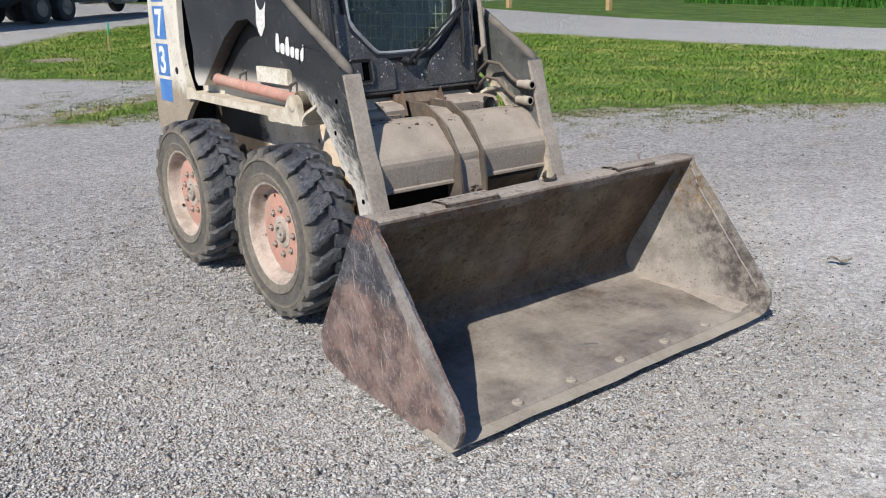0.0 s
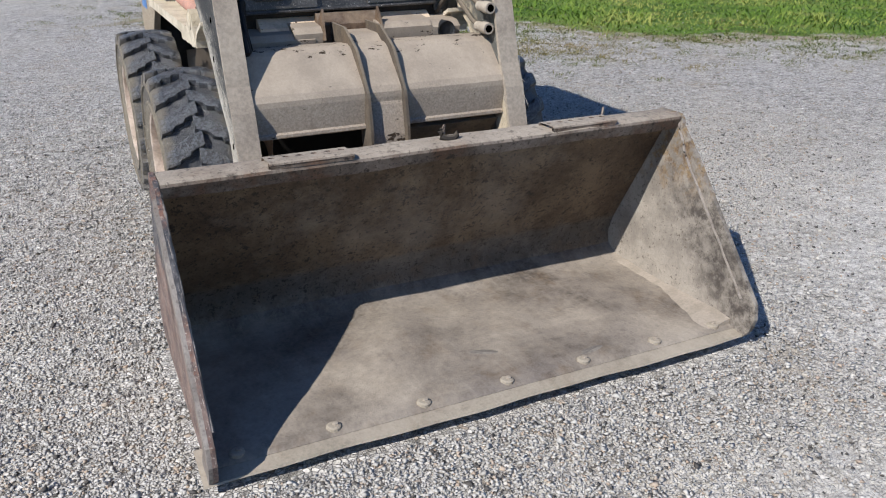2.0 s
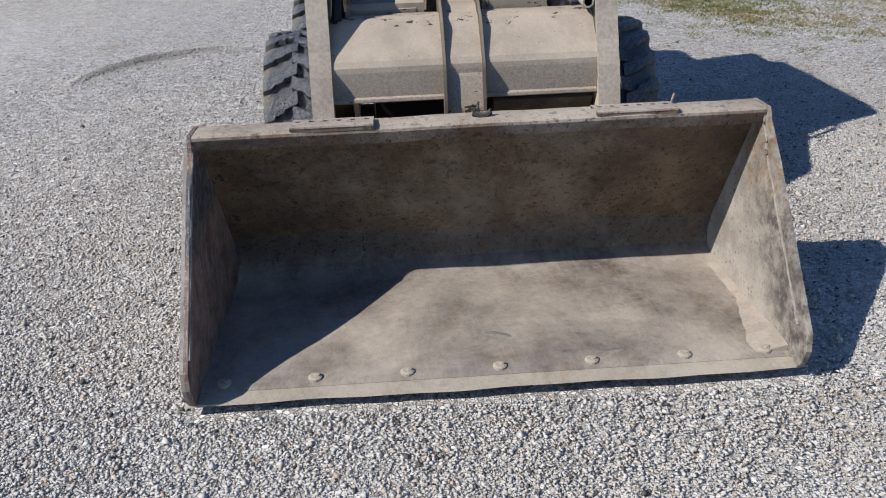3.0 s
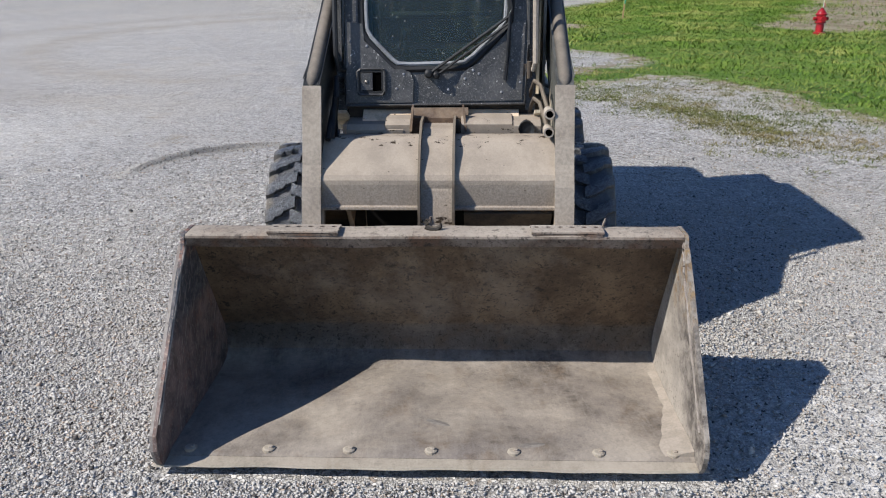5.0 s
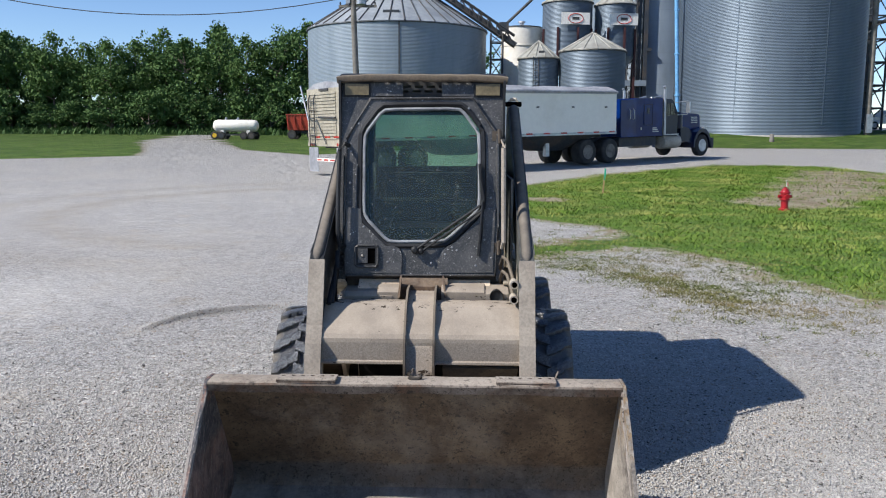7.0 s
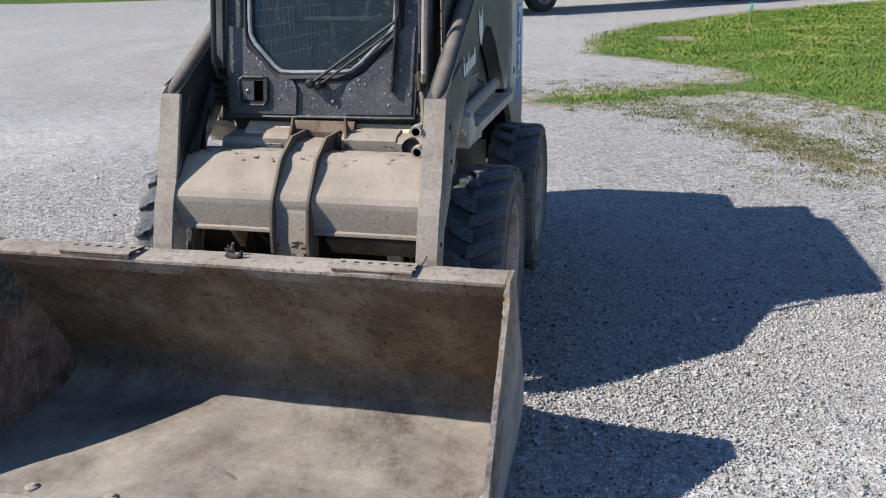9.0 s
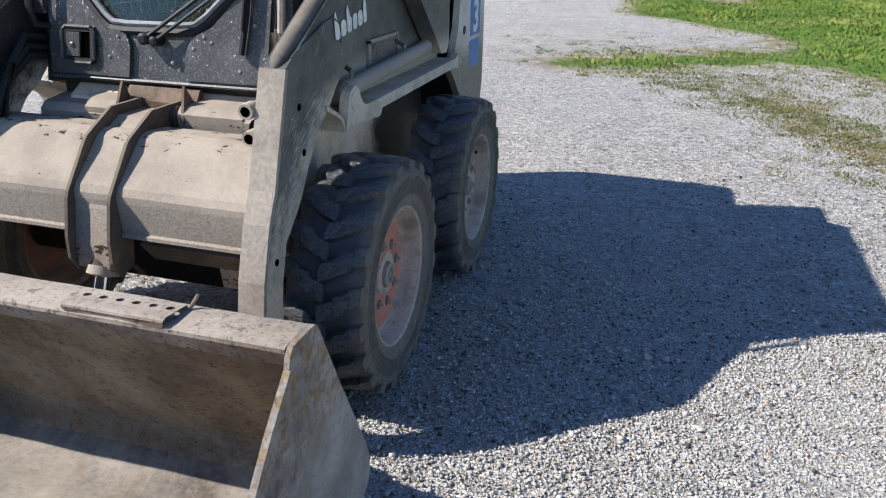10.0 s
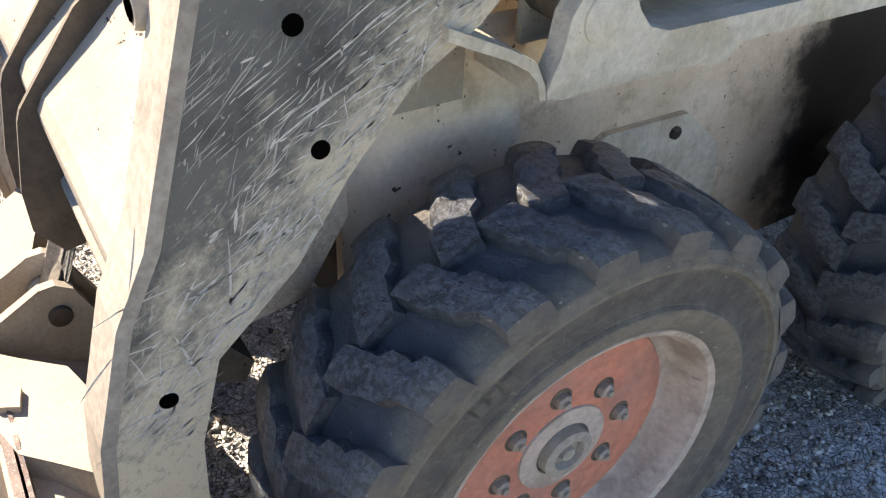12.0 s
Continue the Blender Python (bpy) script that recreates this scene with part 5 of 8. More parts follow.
def build_arms():
    for s in (-1, 1):
        o, i = CX + s * 0.535, CX + s * 0.468
        bm = prism(B(), ARM, i, o)
        arm = part("lift_arm", bm, m_arm if s < 0 else m_arm_lifted, loader, "scraped black lift arm" if s < 0 else "scraped black lift arm, dust film lightened for its shaded side", bevel=0.006)
        # front flange, standing a little wider than the arm
        front = ARM[:11]
        strip = [(y - 0.003, z) for y, z in front] + [(y + 0.012, z - 0.004) for y, z in front[::-1]]
        bm = prism(B(), strip, i - s * 0.006, o + s * 0.002)
        part("front_flange", bm, m_flange, arm, "dust-covered front flange", bevel=0.003)
        bm = tube(B(), [((i + o) / 2, y, z - 0.012) for y, z in ((1.030, 1.074), (1.042, 1.084), (1.065, 1.098), (1.10, 1.118), (1.40, 1.286), (1.90, 1.568), (2.40, 1.848))], [0.006, 0.018, 0.026, 0.028, 0.028, 0.028, 0.028], 14)
        part("top_rail", bm, m_rail, arm, "rounded dusty top rail", smooth=True)
        m = (i + o) / 2
        bm = tube(B(), [(m - 0.026, 2.395, 1.80), (m - 0.026, 2.405, 1.875), (m - 0.014, 2.407, 1.893), (m + 0.014, 2.407, 1.893), (m + 0.026, 2.405, 1.875), (m + 0.026, 2.395, 1.80)], 0.011, 8)
        part("rail_end", bm, m_mud, arm, "cream bracket at the rail's end", smooth=True)
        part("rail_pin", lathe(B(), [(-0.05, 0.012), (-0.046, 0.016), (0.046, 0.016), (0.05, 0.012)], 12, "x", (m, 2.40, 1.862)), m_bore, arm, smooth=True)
        # bolt holes on the outer face: flat discs coloured with the holes' shade
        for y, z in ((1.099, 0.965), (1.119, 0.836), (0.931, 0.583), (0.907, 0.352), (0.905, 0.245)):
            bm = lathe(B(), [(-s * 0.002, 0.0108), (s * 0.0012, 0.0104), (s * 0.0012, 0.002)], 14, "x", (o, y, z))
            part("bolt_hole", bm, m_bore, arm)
        bm = tube(B(), [(o + s * 0.002, 1.06, 1.10), (o + s * 0.003, 1.26, 1.165), (o + s * 0.003, 1.33, 1.175), (o + s * 0.003, 1.372, 1.155), (o + s * 0.002, 1.385, 1.10)], 0.0032, 6)
        part("weld_bead", bm, m_arm if s < 0 else m_arm_lifted, arm)
        # long bright scrapes where the wheel has thrown stones along the edge
        rnd = random.Random(60 + s)
        edge = [(1.33, 0.955), (1.224, 0.884), (1.147, 0.798), (1.073, 0.706), (0.985, 0.615), (0.960, 0.50)]
        for k in range(240):
            f = rnd.random() ** 0.8 * 4.999
            j = int(f)
            ey, ez = [edge[j][q] + (edge[j + 1][q] - edge[j][q]) * (f - j) for q in (0, 1)]
            back = 0.006 + abs(rnd.gauss(0, 0.055))
            y, z = ey - back * 0.78, ez + back * 0.55
            if z > 1.0 or y < 0.86 + 0.33 * max(0, z - 0.62):
                continue
            long_ = rnd.choice((0.008, 0.012, 0.02, 0.03, 0.05, 0.08)) * rnd.uniform(0.7, 1.3)
            a = radians(rnd.gauss(SCRAPE, 12) if rnd.random() < 0.85 else rnd.uniform(60, 110))
            bend, wide = rnd.uniform(-0.12, 0.12), rnd.uniform(0.0005, 0.0012) * (1.6 if rnd.random() < 0.15 else 1.0)
            pts = []
            for q in range(6):
                u = q / 5 - 0.5
                pts.append((y + long_ * (u * math.cos(a) - bend * u * u * math.sin(a)), z + long_ * (u * math.sin(a) + bend * u * u * math.cos(a)), wide * (1 - (2 * u) ** 2) + 0.0002))
            bm = B()
            one = [bm.verts.new((o + s * 0.0006, py - w * math.sin(a), pz + w * math.cos(a))) for py, pz, w in pts]
            two = [bm.verts.new((o + s * 0.0006, py + w * math.sin(a), pz - w * math.cos(a))) for py, pz, w in pts]
            for q in range(5):
                bm.faces.new((one[q], one[q + 1], two[q + 1], two[q]))
            part("scrape_mark", bm, m_scrape, arm)
        # word mark and badge as plain white shapes
        along = Vector((0, 0.99, 0.13)).normalized()
        up = Vector((0, -0.13, 0.99)).normalized()
        base = Vector((o + s * 0.0025, 1.345, 1.108))
        x0 = 0.0
        for tall, wide in ((1.75, 0.036), (1.0, 0.038), (1.75, 0.036), (1.0, 0.034), (1.0, 0.036), (1.5, 0.026)) if s > 0 else ((1.5, 0.026), (1.0, 0.036), (1.0, 0.034), (1.75, 0.036), (1.0, 0.038), (1.75, 0.036)):
            h = 0.046
            outline = [(wide * (0.5 + 0.5 * math.copysign(abs(math.cos(a)) ** 0.62, math.cos(a))), h * (0.5 + 0.5 * math.copysign(abs(math.sin(a)) ** 0.62, math.sin(a)))) for a in (2 * math.pi * (k + 0.5) / 16 for k in range(16))]
            if tall > 1.2:
                left_side = (s > 0) == (tall > 1.6)
                outline = [(u, v if (u > 0.3 * wide) == left_side or v < 0.5 * h else v * tall) if not left_side else (u, v * tall if u < 0.32 * wide and v > 0.5 * h else v) for u, v in outline]
            bm = B()
            lo_, hi_ = [[bm.verts.new(base + along * (x0 + u) + up * v + Vector((s * d, 0, 0))) for u, v in outline] for d in (0.0, 0.0015)]
            bm.faces.new(hi_)
            for k in range(16):
                bm.faces.new((lo_[k], lo_[(k + 1) % 16], hi_[(k + 1) % 16], hi_[k]))
            part("white_mark", bm, m_decal_white, arm, "plain white mark")
            x0 += wide + 0.008
        bm = B()
        c = Vector((o + s * 0.0025, 1.715, 1.275))
        outline = [(0.0, -0.075), (0.020, -0.060), (0.028, -0.045), (0.040, -0.030), (0.044, -0.005), (0.042, 0.025), (0.048, 0.082), (0.026, 0.050), (0.008, 0.040), (-0.008, 0.040), (-0.026, 0.050), (-0.048, 0.082), (-0.042, 0.025), (-0.044, -0.005), (-0.040, -0.030), (-0.028, -0.045), (-0.020, -0.060), (-0.010, -0.072)]
        lo_, hi_ = [bm.verts.new(c + along * u + up * v) for u, v in outline], [bm.verts.new(c + along * u + up * v + Vector((s * 0.0015, 0, 0))) for u, v in outline]
        bm.faces.new(hi_)
        for k in range(18):
            bm.faces.new((lo_[k], lo_[(k + 1) % 18], hi_[(k + 1) % 18], hi_[k]))
        part("white_badge", bm, m_decal_white, arm, "plain white badge")
        # pivot boss at the foot
        bm = lathe(B(), [(s * -0.012, 0.046), (s * 0.080, 0.046), (s * 0.084, 0.040)], 20, "x", (i, 0.915, 0.185))
        part("pivot_boss", bm, m_dusty, arm, smooth=True)
    # hydraulic couplers and bent lines inside one arm
    x = CX + 0.445
    for z, y in ((0.967, 0.985), (0.893, 0.995)):
        bm = lathe(B(), [(0.0, 0.013), (-0.001, 0.020), (0.006, 0.022), (0.040, 0.022), (0.046, 0.019), (0.085, 0.018)], 16, "y", (x - 0.006, y, z))
        c = part("hose_coupler", bm, m_dusty, loader, "dusty hydraulic quick coupler", smooth=True)
        # the coupler's bore is only a flat disc in shade black
        bm = lathe(B(), [(-0.0015, 0.0135), (-0.0015, 0.001)], 14, "y", (x - 0.006, y, z))
        part("coupler_bore", bm, m_bore, c)
        bm = tube(B(), [(x - 0.006, y + 0.08, z), (x - 0.01, y + 0.13, z + 0.02), (x - 0.03, y + 0.20, z + 0.085), (x - 0.05, y + 0.26, z + 0.095), (x - 0.06, y + 0.31, z + 0.05), (x - 0.06, y + 0.36, z - 0.01)], 0.0085, 8)
        part("hydraulic_line", bm, m_bracket, loader, smooth=True)
    for k in range(3):
        bm = tube(B(), [(CX - 0.445 + 0.012 * k, 1.02 + 0.03 * k, 0.86), (CX - 0.44 + 0.01 * k, 1.10 + 0.02 * k, 0.93 + 0.04 * k), (CX - 0.43, 1.22, 1.02 + 0.03 * k), (CX - 0.425, 1.34, 1.00 + 0.03 * k), (CX - 0.42, 1.40, 0.90)], 0.012, 8)
        part("hydraulic_hose", bm, m_matte, loader, smooth=True)


build_arms()


def build_cross():
    """Box cross member between the arms and the tilt-cylinder bracket over it."""
    skin = [(1.17, 0.855), (1.08, 0.862), (1.055, 0.856), (1.040, 0.847), (0.928, 0.738), (0.917, 0.718), (0.917, 0.700), (0.928, 0.612), (0.921, 0.606), (0.921, 0.596), (0.934, 0.590), (0.968, 0.586), (0.990, 0.578), (1.12, 0.60), (1.18, 0.70)]
    bm = prism(B(), skin, CX - 0.466, CX + 0.466)
    cross = part("cross_member", bm, m_cross, loader, "dust-covered steel cross member between the arms", bevel=0.004)
    prof = [(1.275, 0.914), (1.115, 0.914), (1.003, 0.857), (0.990, 0.846), (0.896, 0.722), (0.889, 0.705), (0.869, 0.600), (0.869, 0.535), (0.905, 0.487), (0.96, 0.50), (0.97, 0.60), (0.95, 0.70), (1.03, 0.80), (1.12, 0.855), (1.275, 0.84)]
    inset = prof[:9]
    for x in (-0.082, 0.054):
        bm = prism(B(), prof, x, x + 0.010)
        part("bracket_side", bm, m_bracket, cross, bevel=0.002)
    top = [(y + 0.026, z - 0.030) for y, z in inset[:8]] + [(y + 0.038, z - 0.040) for y, z in inset[:8][::-1]]
    bm = prism(B(), top, -0.075, 0.056)
    part("bracket_cover", bm, m_cross, cross, "dusty bent cover strap", bevel=0.002)
    bm = lathe(B(), [(-0.006, 0.030), (0.0, 0.034), (0.012, 0.034), (0.018, 0.028)], 18, "x", (0.064, 1.225, 0.872))
    part("bracket_pin", bm, m_dark, cross, smooth=True)
    # torn end of the strap
    torn = [(-0.075, 1.268), (0.056, 1.268), (0.072, 1.300), (0.040, 1.292), (0.018, 1.312), (-0.008, 1.296), (-0.034, 1.306), (-0.058, 1.290), (-0.080, 1.296)]
    part("torn_tip", prism(B(), torn, 0.874, 0.884, "z"), m_cross, cross, bevel=0.002)
    # tilt cylinder
    a, b = Vector((-0.012, 0.925, 0.500)), Vector((-0.012, 0.868, 0.362))
    way = (b - a).normalized()
    bm = tube(B(), [a - way * 0.10, a + way * 0.02], 0.040, 18)
    cyl = part("tilt_cylinder", bm, m_dark, loader, "greasy tilt cylinder with polished rod", smooth=True)
    bm = tube(B(), [a + way * 0.0, a + way * 0.025, a + way * 0.03], [0.046, 0.046, 0.036], 18)
    part("gland", bm, m_dusty, cyl, smooth=True)
    bm = tube(B(), [a, b], 0.0215, 18)
    part("rod", bm, m_chrome, cyl, "polished chrome rod", smooth=True)
    bm = lathe(B(), [(-0.036, 0.028), (-0.032, 0.036), (0.032, 0.036), (0.036, 0.028)], 20, "x", (-0.012, 0.868, 0.345))
    part("rod_eye", bm, m_dusty, cyl, smooth=True)


build_cross()


def build_mount():
    """Quick-attach frame between the arms and the bucket."""
    prof = [(0.735, 0.300), (0.80, 0.300), (0.905, 0.240), (0.935, 0.150), (0.90, 0.125), (0.80, 0.16)]
    bm = prism(B(), prof, -0.462, 0.455)
    mount = part("attach_frame", bm, m_dusty, loader, "dusty quick-attach frame behind the bucket", bevel=0.004)
    ear = [(0.728, 0.300), (0.735, 0.348), (0.830, 0.404), (0.850, 0.416), (0.875, 0.418), (0.900, 0.402), (0.922, 0.350), (0.955, 0.285), (0.985, 0.16), (0.90, 0.13), (0.80, 0.22)]
    for x in (-0.072, 0.026):
        bm = prism(B(), ear, x, x + 0.018)
        part("rod_ear", bm, m_dusty, mount, bevel=0.004)
    bm = lathe(B(), [(-0.07, 0.018), (0.058, 0.018), (0.060, 0.014)], 16, "x", (-0.005, 0.871, 0.361))
    part("rod_pin", bm, m_dark, mount, smooth=True)
    for s in (-1, 1):
        wing = [(s * x, y) for x, y in ((0.045, 0.745), (0.10, 0.80), (0.15, 0.856), (0.33, 0.905), (0.455, 0.935), (0.455, 0.885), (0.40, 0.872), (0.325, 0.800), (0.29, 0.765), (0.19, 0.735))]
        bm = prism(B(), wing, 0.22, 0.345, "z")
        part("wing_plate", bm, m_dusty, mount, "dust-covered wing plate", bevel=0.006)
        bm = prism(B(), [(0.19 * s, 0.12), (0.56 * s, 0.12), (0.56 * s, 0.30), (0.46 * s, 0.335), (0.22 * s, 0.345), (0.19 * s, 0.33)], 0.748, 0.760, "y")
        part("back_flange", bm, m_bucket_side, mount, "rusty upright flange", bevel=0.003)
        tab = [(s * x, y) for x, y in ((0.10, 0.735), (0.13, 0.772), (0.175, 0.790), (0.215, 0.782), (0.20, 0.752), (0.16, 0.735))]
        part("latch_tab", prism(B(), tab, 0.345, 0.357, "z"), m_dusty, mount, "bent latch tab", bevel=0.003)
        torn = [(s * x, z) for x, z in ((0.19, 0.12), (0.56, 0.12), (0.56, 0.29), (0.47, 0.325), (0.40, 0.333), (0.33, 0.338), (0.27, 0.347), (0.235, 0.343), (0.20, 0.352), (0.19, 0.33))]
        part("torn_flange", prism(B(), torn, 0.764, 0.770, "y"), m_bucket_side, mount, "torn rusty plate edge")
    # closing plate hung under the cross member
    bm = prism(B(), [(0.945, 0.572), (1.005, 0.505), (1.035, 0.492), (1.05, 0.52), (1.0, 0.585)], 0.10, 0.455)
    under = part("under_plate", bm, m_bracket, loader, "dark plate under the cross member", bevel=0.003)
    part("plate_tab", prism(B(), [(1.005, 0.51), (1.02, 0.44), (1.045, 0.43), (1.055, 0.50)], 0.31, 0.36), m_cross, under, bevel=0.004)


build_mount()


def build_wheels():
    prof = [(0.098, 0.222), (0.109, 0.227), (0.113, 0.236), (0.1165, 0.248), (0.1185, 0.257), (0.1215, 0.2605), (0.1215, 0.2645), (0.1160, 0.268), (0.1135, 0.280), (0.1135, 0.298), (0.1155, 0.314), (0.1165, 0.3185), (0.1225, 0.3215), (0.1230, 0.3275), (0.1195, 0.332), (0.117, 0.343), (0.108, 0.349), (0.092, 0.354), (0.05, 0.356), (0.0, 0.357)]
    full = prof + [(-x, r) for x, r in prof[::-1][1:]]

    def crown(u):
        return float(np.interp(abs(u), [0, 0.05, 0.092, 0.108, 0.117, 0.119], [0.357, 0.356, 0.354, 0.349, 0.343, 0.334]))

    rnd = random.Random(3)
    N = 20

    def lug(side):
        """One worn chunky tread bar with stepped flanks and a scuffed top."""
        bm, rows = B(), []
        n = 15
        for q in range(n):
            f = q / (n - 1)
            u = side * (0.1165 * (1 - f) - 0.010 * f)
            step = 0.030 if 0.34 < f < 0.62 else 0.055 if f >= 0.62 else 0.0
            th = 0.12 * f + step
            half = 0.084 - 0.004 * f + (0.010 if 0.36 < f < 0.58 else 0.0) + rnd.uniform(-0.003, 0.003)
            base, top = crown(u) - 0.007, min(crown(u) + 0.0225, 0.3800)
            if q == 0:
                top, u = 0.345, side * 0.1205
            if q == 1:
                top, u = 0.368, side * 0.1175
            across = ((-1, base), (-0.93, base + 0.62 * (top - base)), (-0.84, top - 0.002), (-0.42, top), (0, top), (0.42, top), (0.84, top - 0.002), (0.93, base + 0.62 * (top - base)), (1, base))
            ring = []
            for d, r in across:
                rough = rnd.uniform(-0.0016, 0.0008) if abs(d) < 0.9 and q > 1 else 0.0
                a = th + d * half + (rnd.uniform(-0.003, 0.003) if 0.5 < abs(d) < 1 else 0.0)
                ring.append(bm.verts.new((u, (r + rough) * math.cos(a), (r + rough) * math.sin(a))))
            rows.append(ring)
        for a, b in zip(rows, rows[1:]):
            for j in range(8):
                bm.faces.new((a[j], a[j + 1], b[j + 1], b[j]))
            bm.faces.new((a[8], a[0], b[0], b[8]))
        bm.faces.new(rows[0])
        bm.faces.new(rows[-1])
        return bm

    first = None
    for y in (1.381, 2.391):
        for s in (1, -1):
            m = pose(CX + s * 0.617, y, 0.387, rnd.uniform(0, 360), 0, 0 if s > 0 else 180)
            if first is None:
                barrel = [(0.098, 0.220), (0.106, 0.228), (0.110, 0.226), (0.106, 0.217), (0.092, 0.210), (0.078, 0.206), (0.052, 0.202), (0.044, 0.196), (0.044, 0.180), (0.030, 0.185), (0.030, 0.20), (-0.09, 0.205), (-0.10, 0.222), (-0.09, 0.230), (0.03, 0.224)]
                wheel = part("wheel", lathe(B(), barrel, 56, "x", closed=True), m_rim, loader, "dusty faded orange steel wheel", smooth=True)
                part("tyre", lathe(B(), full, 88, "x", closed=True), m_rubber, wheel, "worn black tyre carcass", smooth=True)
                for side in (-1, 1):
                    made = [part("tread_lug", lug(side), m_rubber, wheel, smooth=True) for _ in range(3)]
                    for k, o in enumerate(made + [None] * (N - 3)):
                        m_lug = pose(0, 0, 0, 360 * (k + (0.5 if side > 0 else 0.0)) / N)
                        if o is None:
                            shared("tread_lug", made[k % 3], wheel, m_lug)
                        else:
                            o.matrix_basis = m_lug
                part("wheel_disc", lathe(B(), [(0.036, 0.190), (0.048, 0.184), (0.054, 0.160), (0.057, 0.120), (0.058, 0.068), (0.052, 0.06), (0.03, 0.05)], 48, "x"), m_orange, wheel, "faded orange wheel disc", smooth=True)
                part("hub_plate", lathe(B(), [(0.054, 0.073), (0.0612, 0.071), (0.0622, 0.060), (0.0620, 0.044), (0.050, 0.040)], 32, "x"), m_rim, wheel, "dust-caked hub plate", smooth=True)
                part("axle_end", lathe(B(), [(0.054, 0.041), (0.074, 0.039), (0.077, 0.033), (0.0765, 0.025), (0.066, 0.021), (0.066, 0.012), (0.075, 0.010), (0.076, 0.003)], 20, "x"), m_flange, wheel, "crusted axle end", smooth=True)
                for k in range(8):
                    a = 2 * math.pi * (k + 0.3) / 8
                    c = (0.0, 0.100 * math.cos(a), 0.100 * math.sin(a))
                    # slightly raised ring whose dark colour replaces a sunk pocket's shade
                    part("nut_pocket", lathe(B(), [(0.054, 0.0175), (0.0583, 0.0170), (0.0586, 0.0125), (0.056, 0.0115)], 16, "x", c), m_bracket, wheel, "dark ring standing for the shade of a nut recess", smooth=True)
                    part("lug_nut", lathe(B(), [(0.054, 0.0115), (0.066, 0.0115), (0.0685, 0.0085), (0.0685, 0.0060), (0.073, 0.0055), (0.0735, 0.0020)], 6, "x", c), m_flange, wheel)
                # small hole drawn flat, its shaded inside put into the colour
                part("disc_hole", lathe(B(), [(0.0530, 0.0070), (0.0546, 0.0068), (0.0546, 0.002)], 10, "x", (0, 0.158, -0.035)), m_bore, wheel)
                for k, (wide, gap) in enumerate(((0.05, 0.0), (0.03, 0.075), (0.05, 0.135), (0.022, 0.20), (0.05, 2.9), (0.03, 2.975), (0.05, 3.05), (0.03, 3.12))):
                    bm = B()
                    rows = [[bm.verts.new((0.1145 if q % 3 == 0 else 0.1178, r * math.cos(t), r * math.sin(t))) for q, r in enumerate((0.282, 0.286, 0.304, 0.308))] for t in (gap + 0.6, gap + 0.6 + wide * 0.5, gap + 0.6 + wide)]
                    for p, q in zip(rows, rows[1:]):
                        for j in range(3):
                            bm.faces.new((p[j], p[j + 1], q[j + 1], q[j]))
                    part("sidewall_mark", bm, m_rubber, wheel, "plain raised bar")
                bmv = lathe(B(), [(0.052, 0.0075), (0.062, 0.006)], 8, "x", (0, 0.188, 0.05))
                part("valve_stem", bmv, m_matte, wheel)
                wheel.matrix_basis = m
                first = wheel
            else:
                w2 = shared("wheel", first, loader, m, "dusty faded orange steel wheel")
                for ch in list(first.children):
                    made = shared(ch.name.split(".")[0], ch, w2, ch.matrix_basis.copy(), ch.get("label", ""))
                    if made.name.startswith("wheel_disc") and s < 0:
                        made.data = made.data.copy()
                        made.data.materials[0] = m_orange_dusty
                    if made.name.startswith("wheel_disc") and s > 0 and y > 2:
                        made.data = made.data.copy()
                        made.data.materials[0] = m_rim
                        made["label"] = "dust-whitened wheel disc"
            bm2 = lathe(B(), [(s * -0.28, 0.075), (s * 0.02, 0.075)], 20, "x", (CX + s * 0.60, y, 0.387))
            part("axle_tube", bm2, m_dark, loader)


build_wheels()


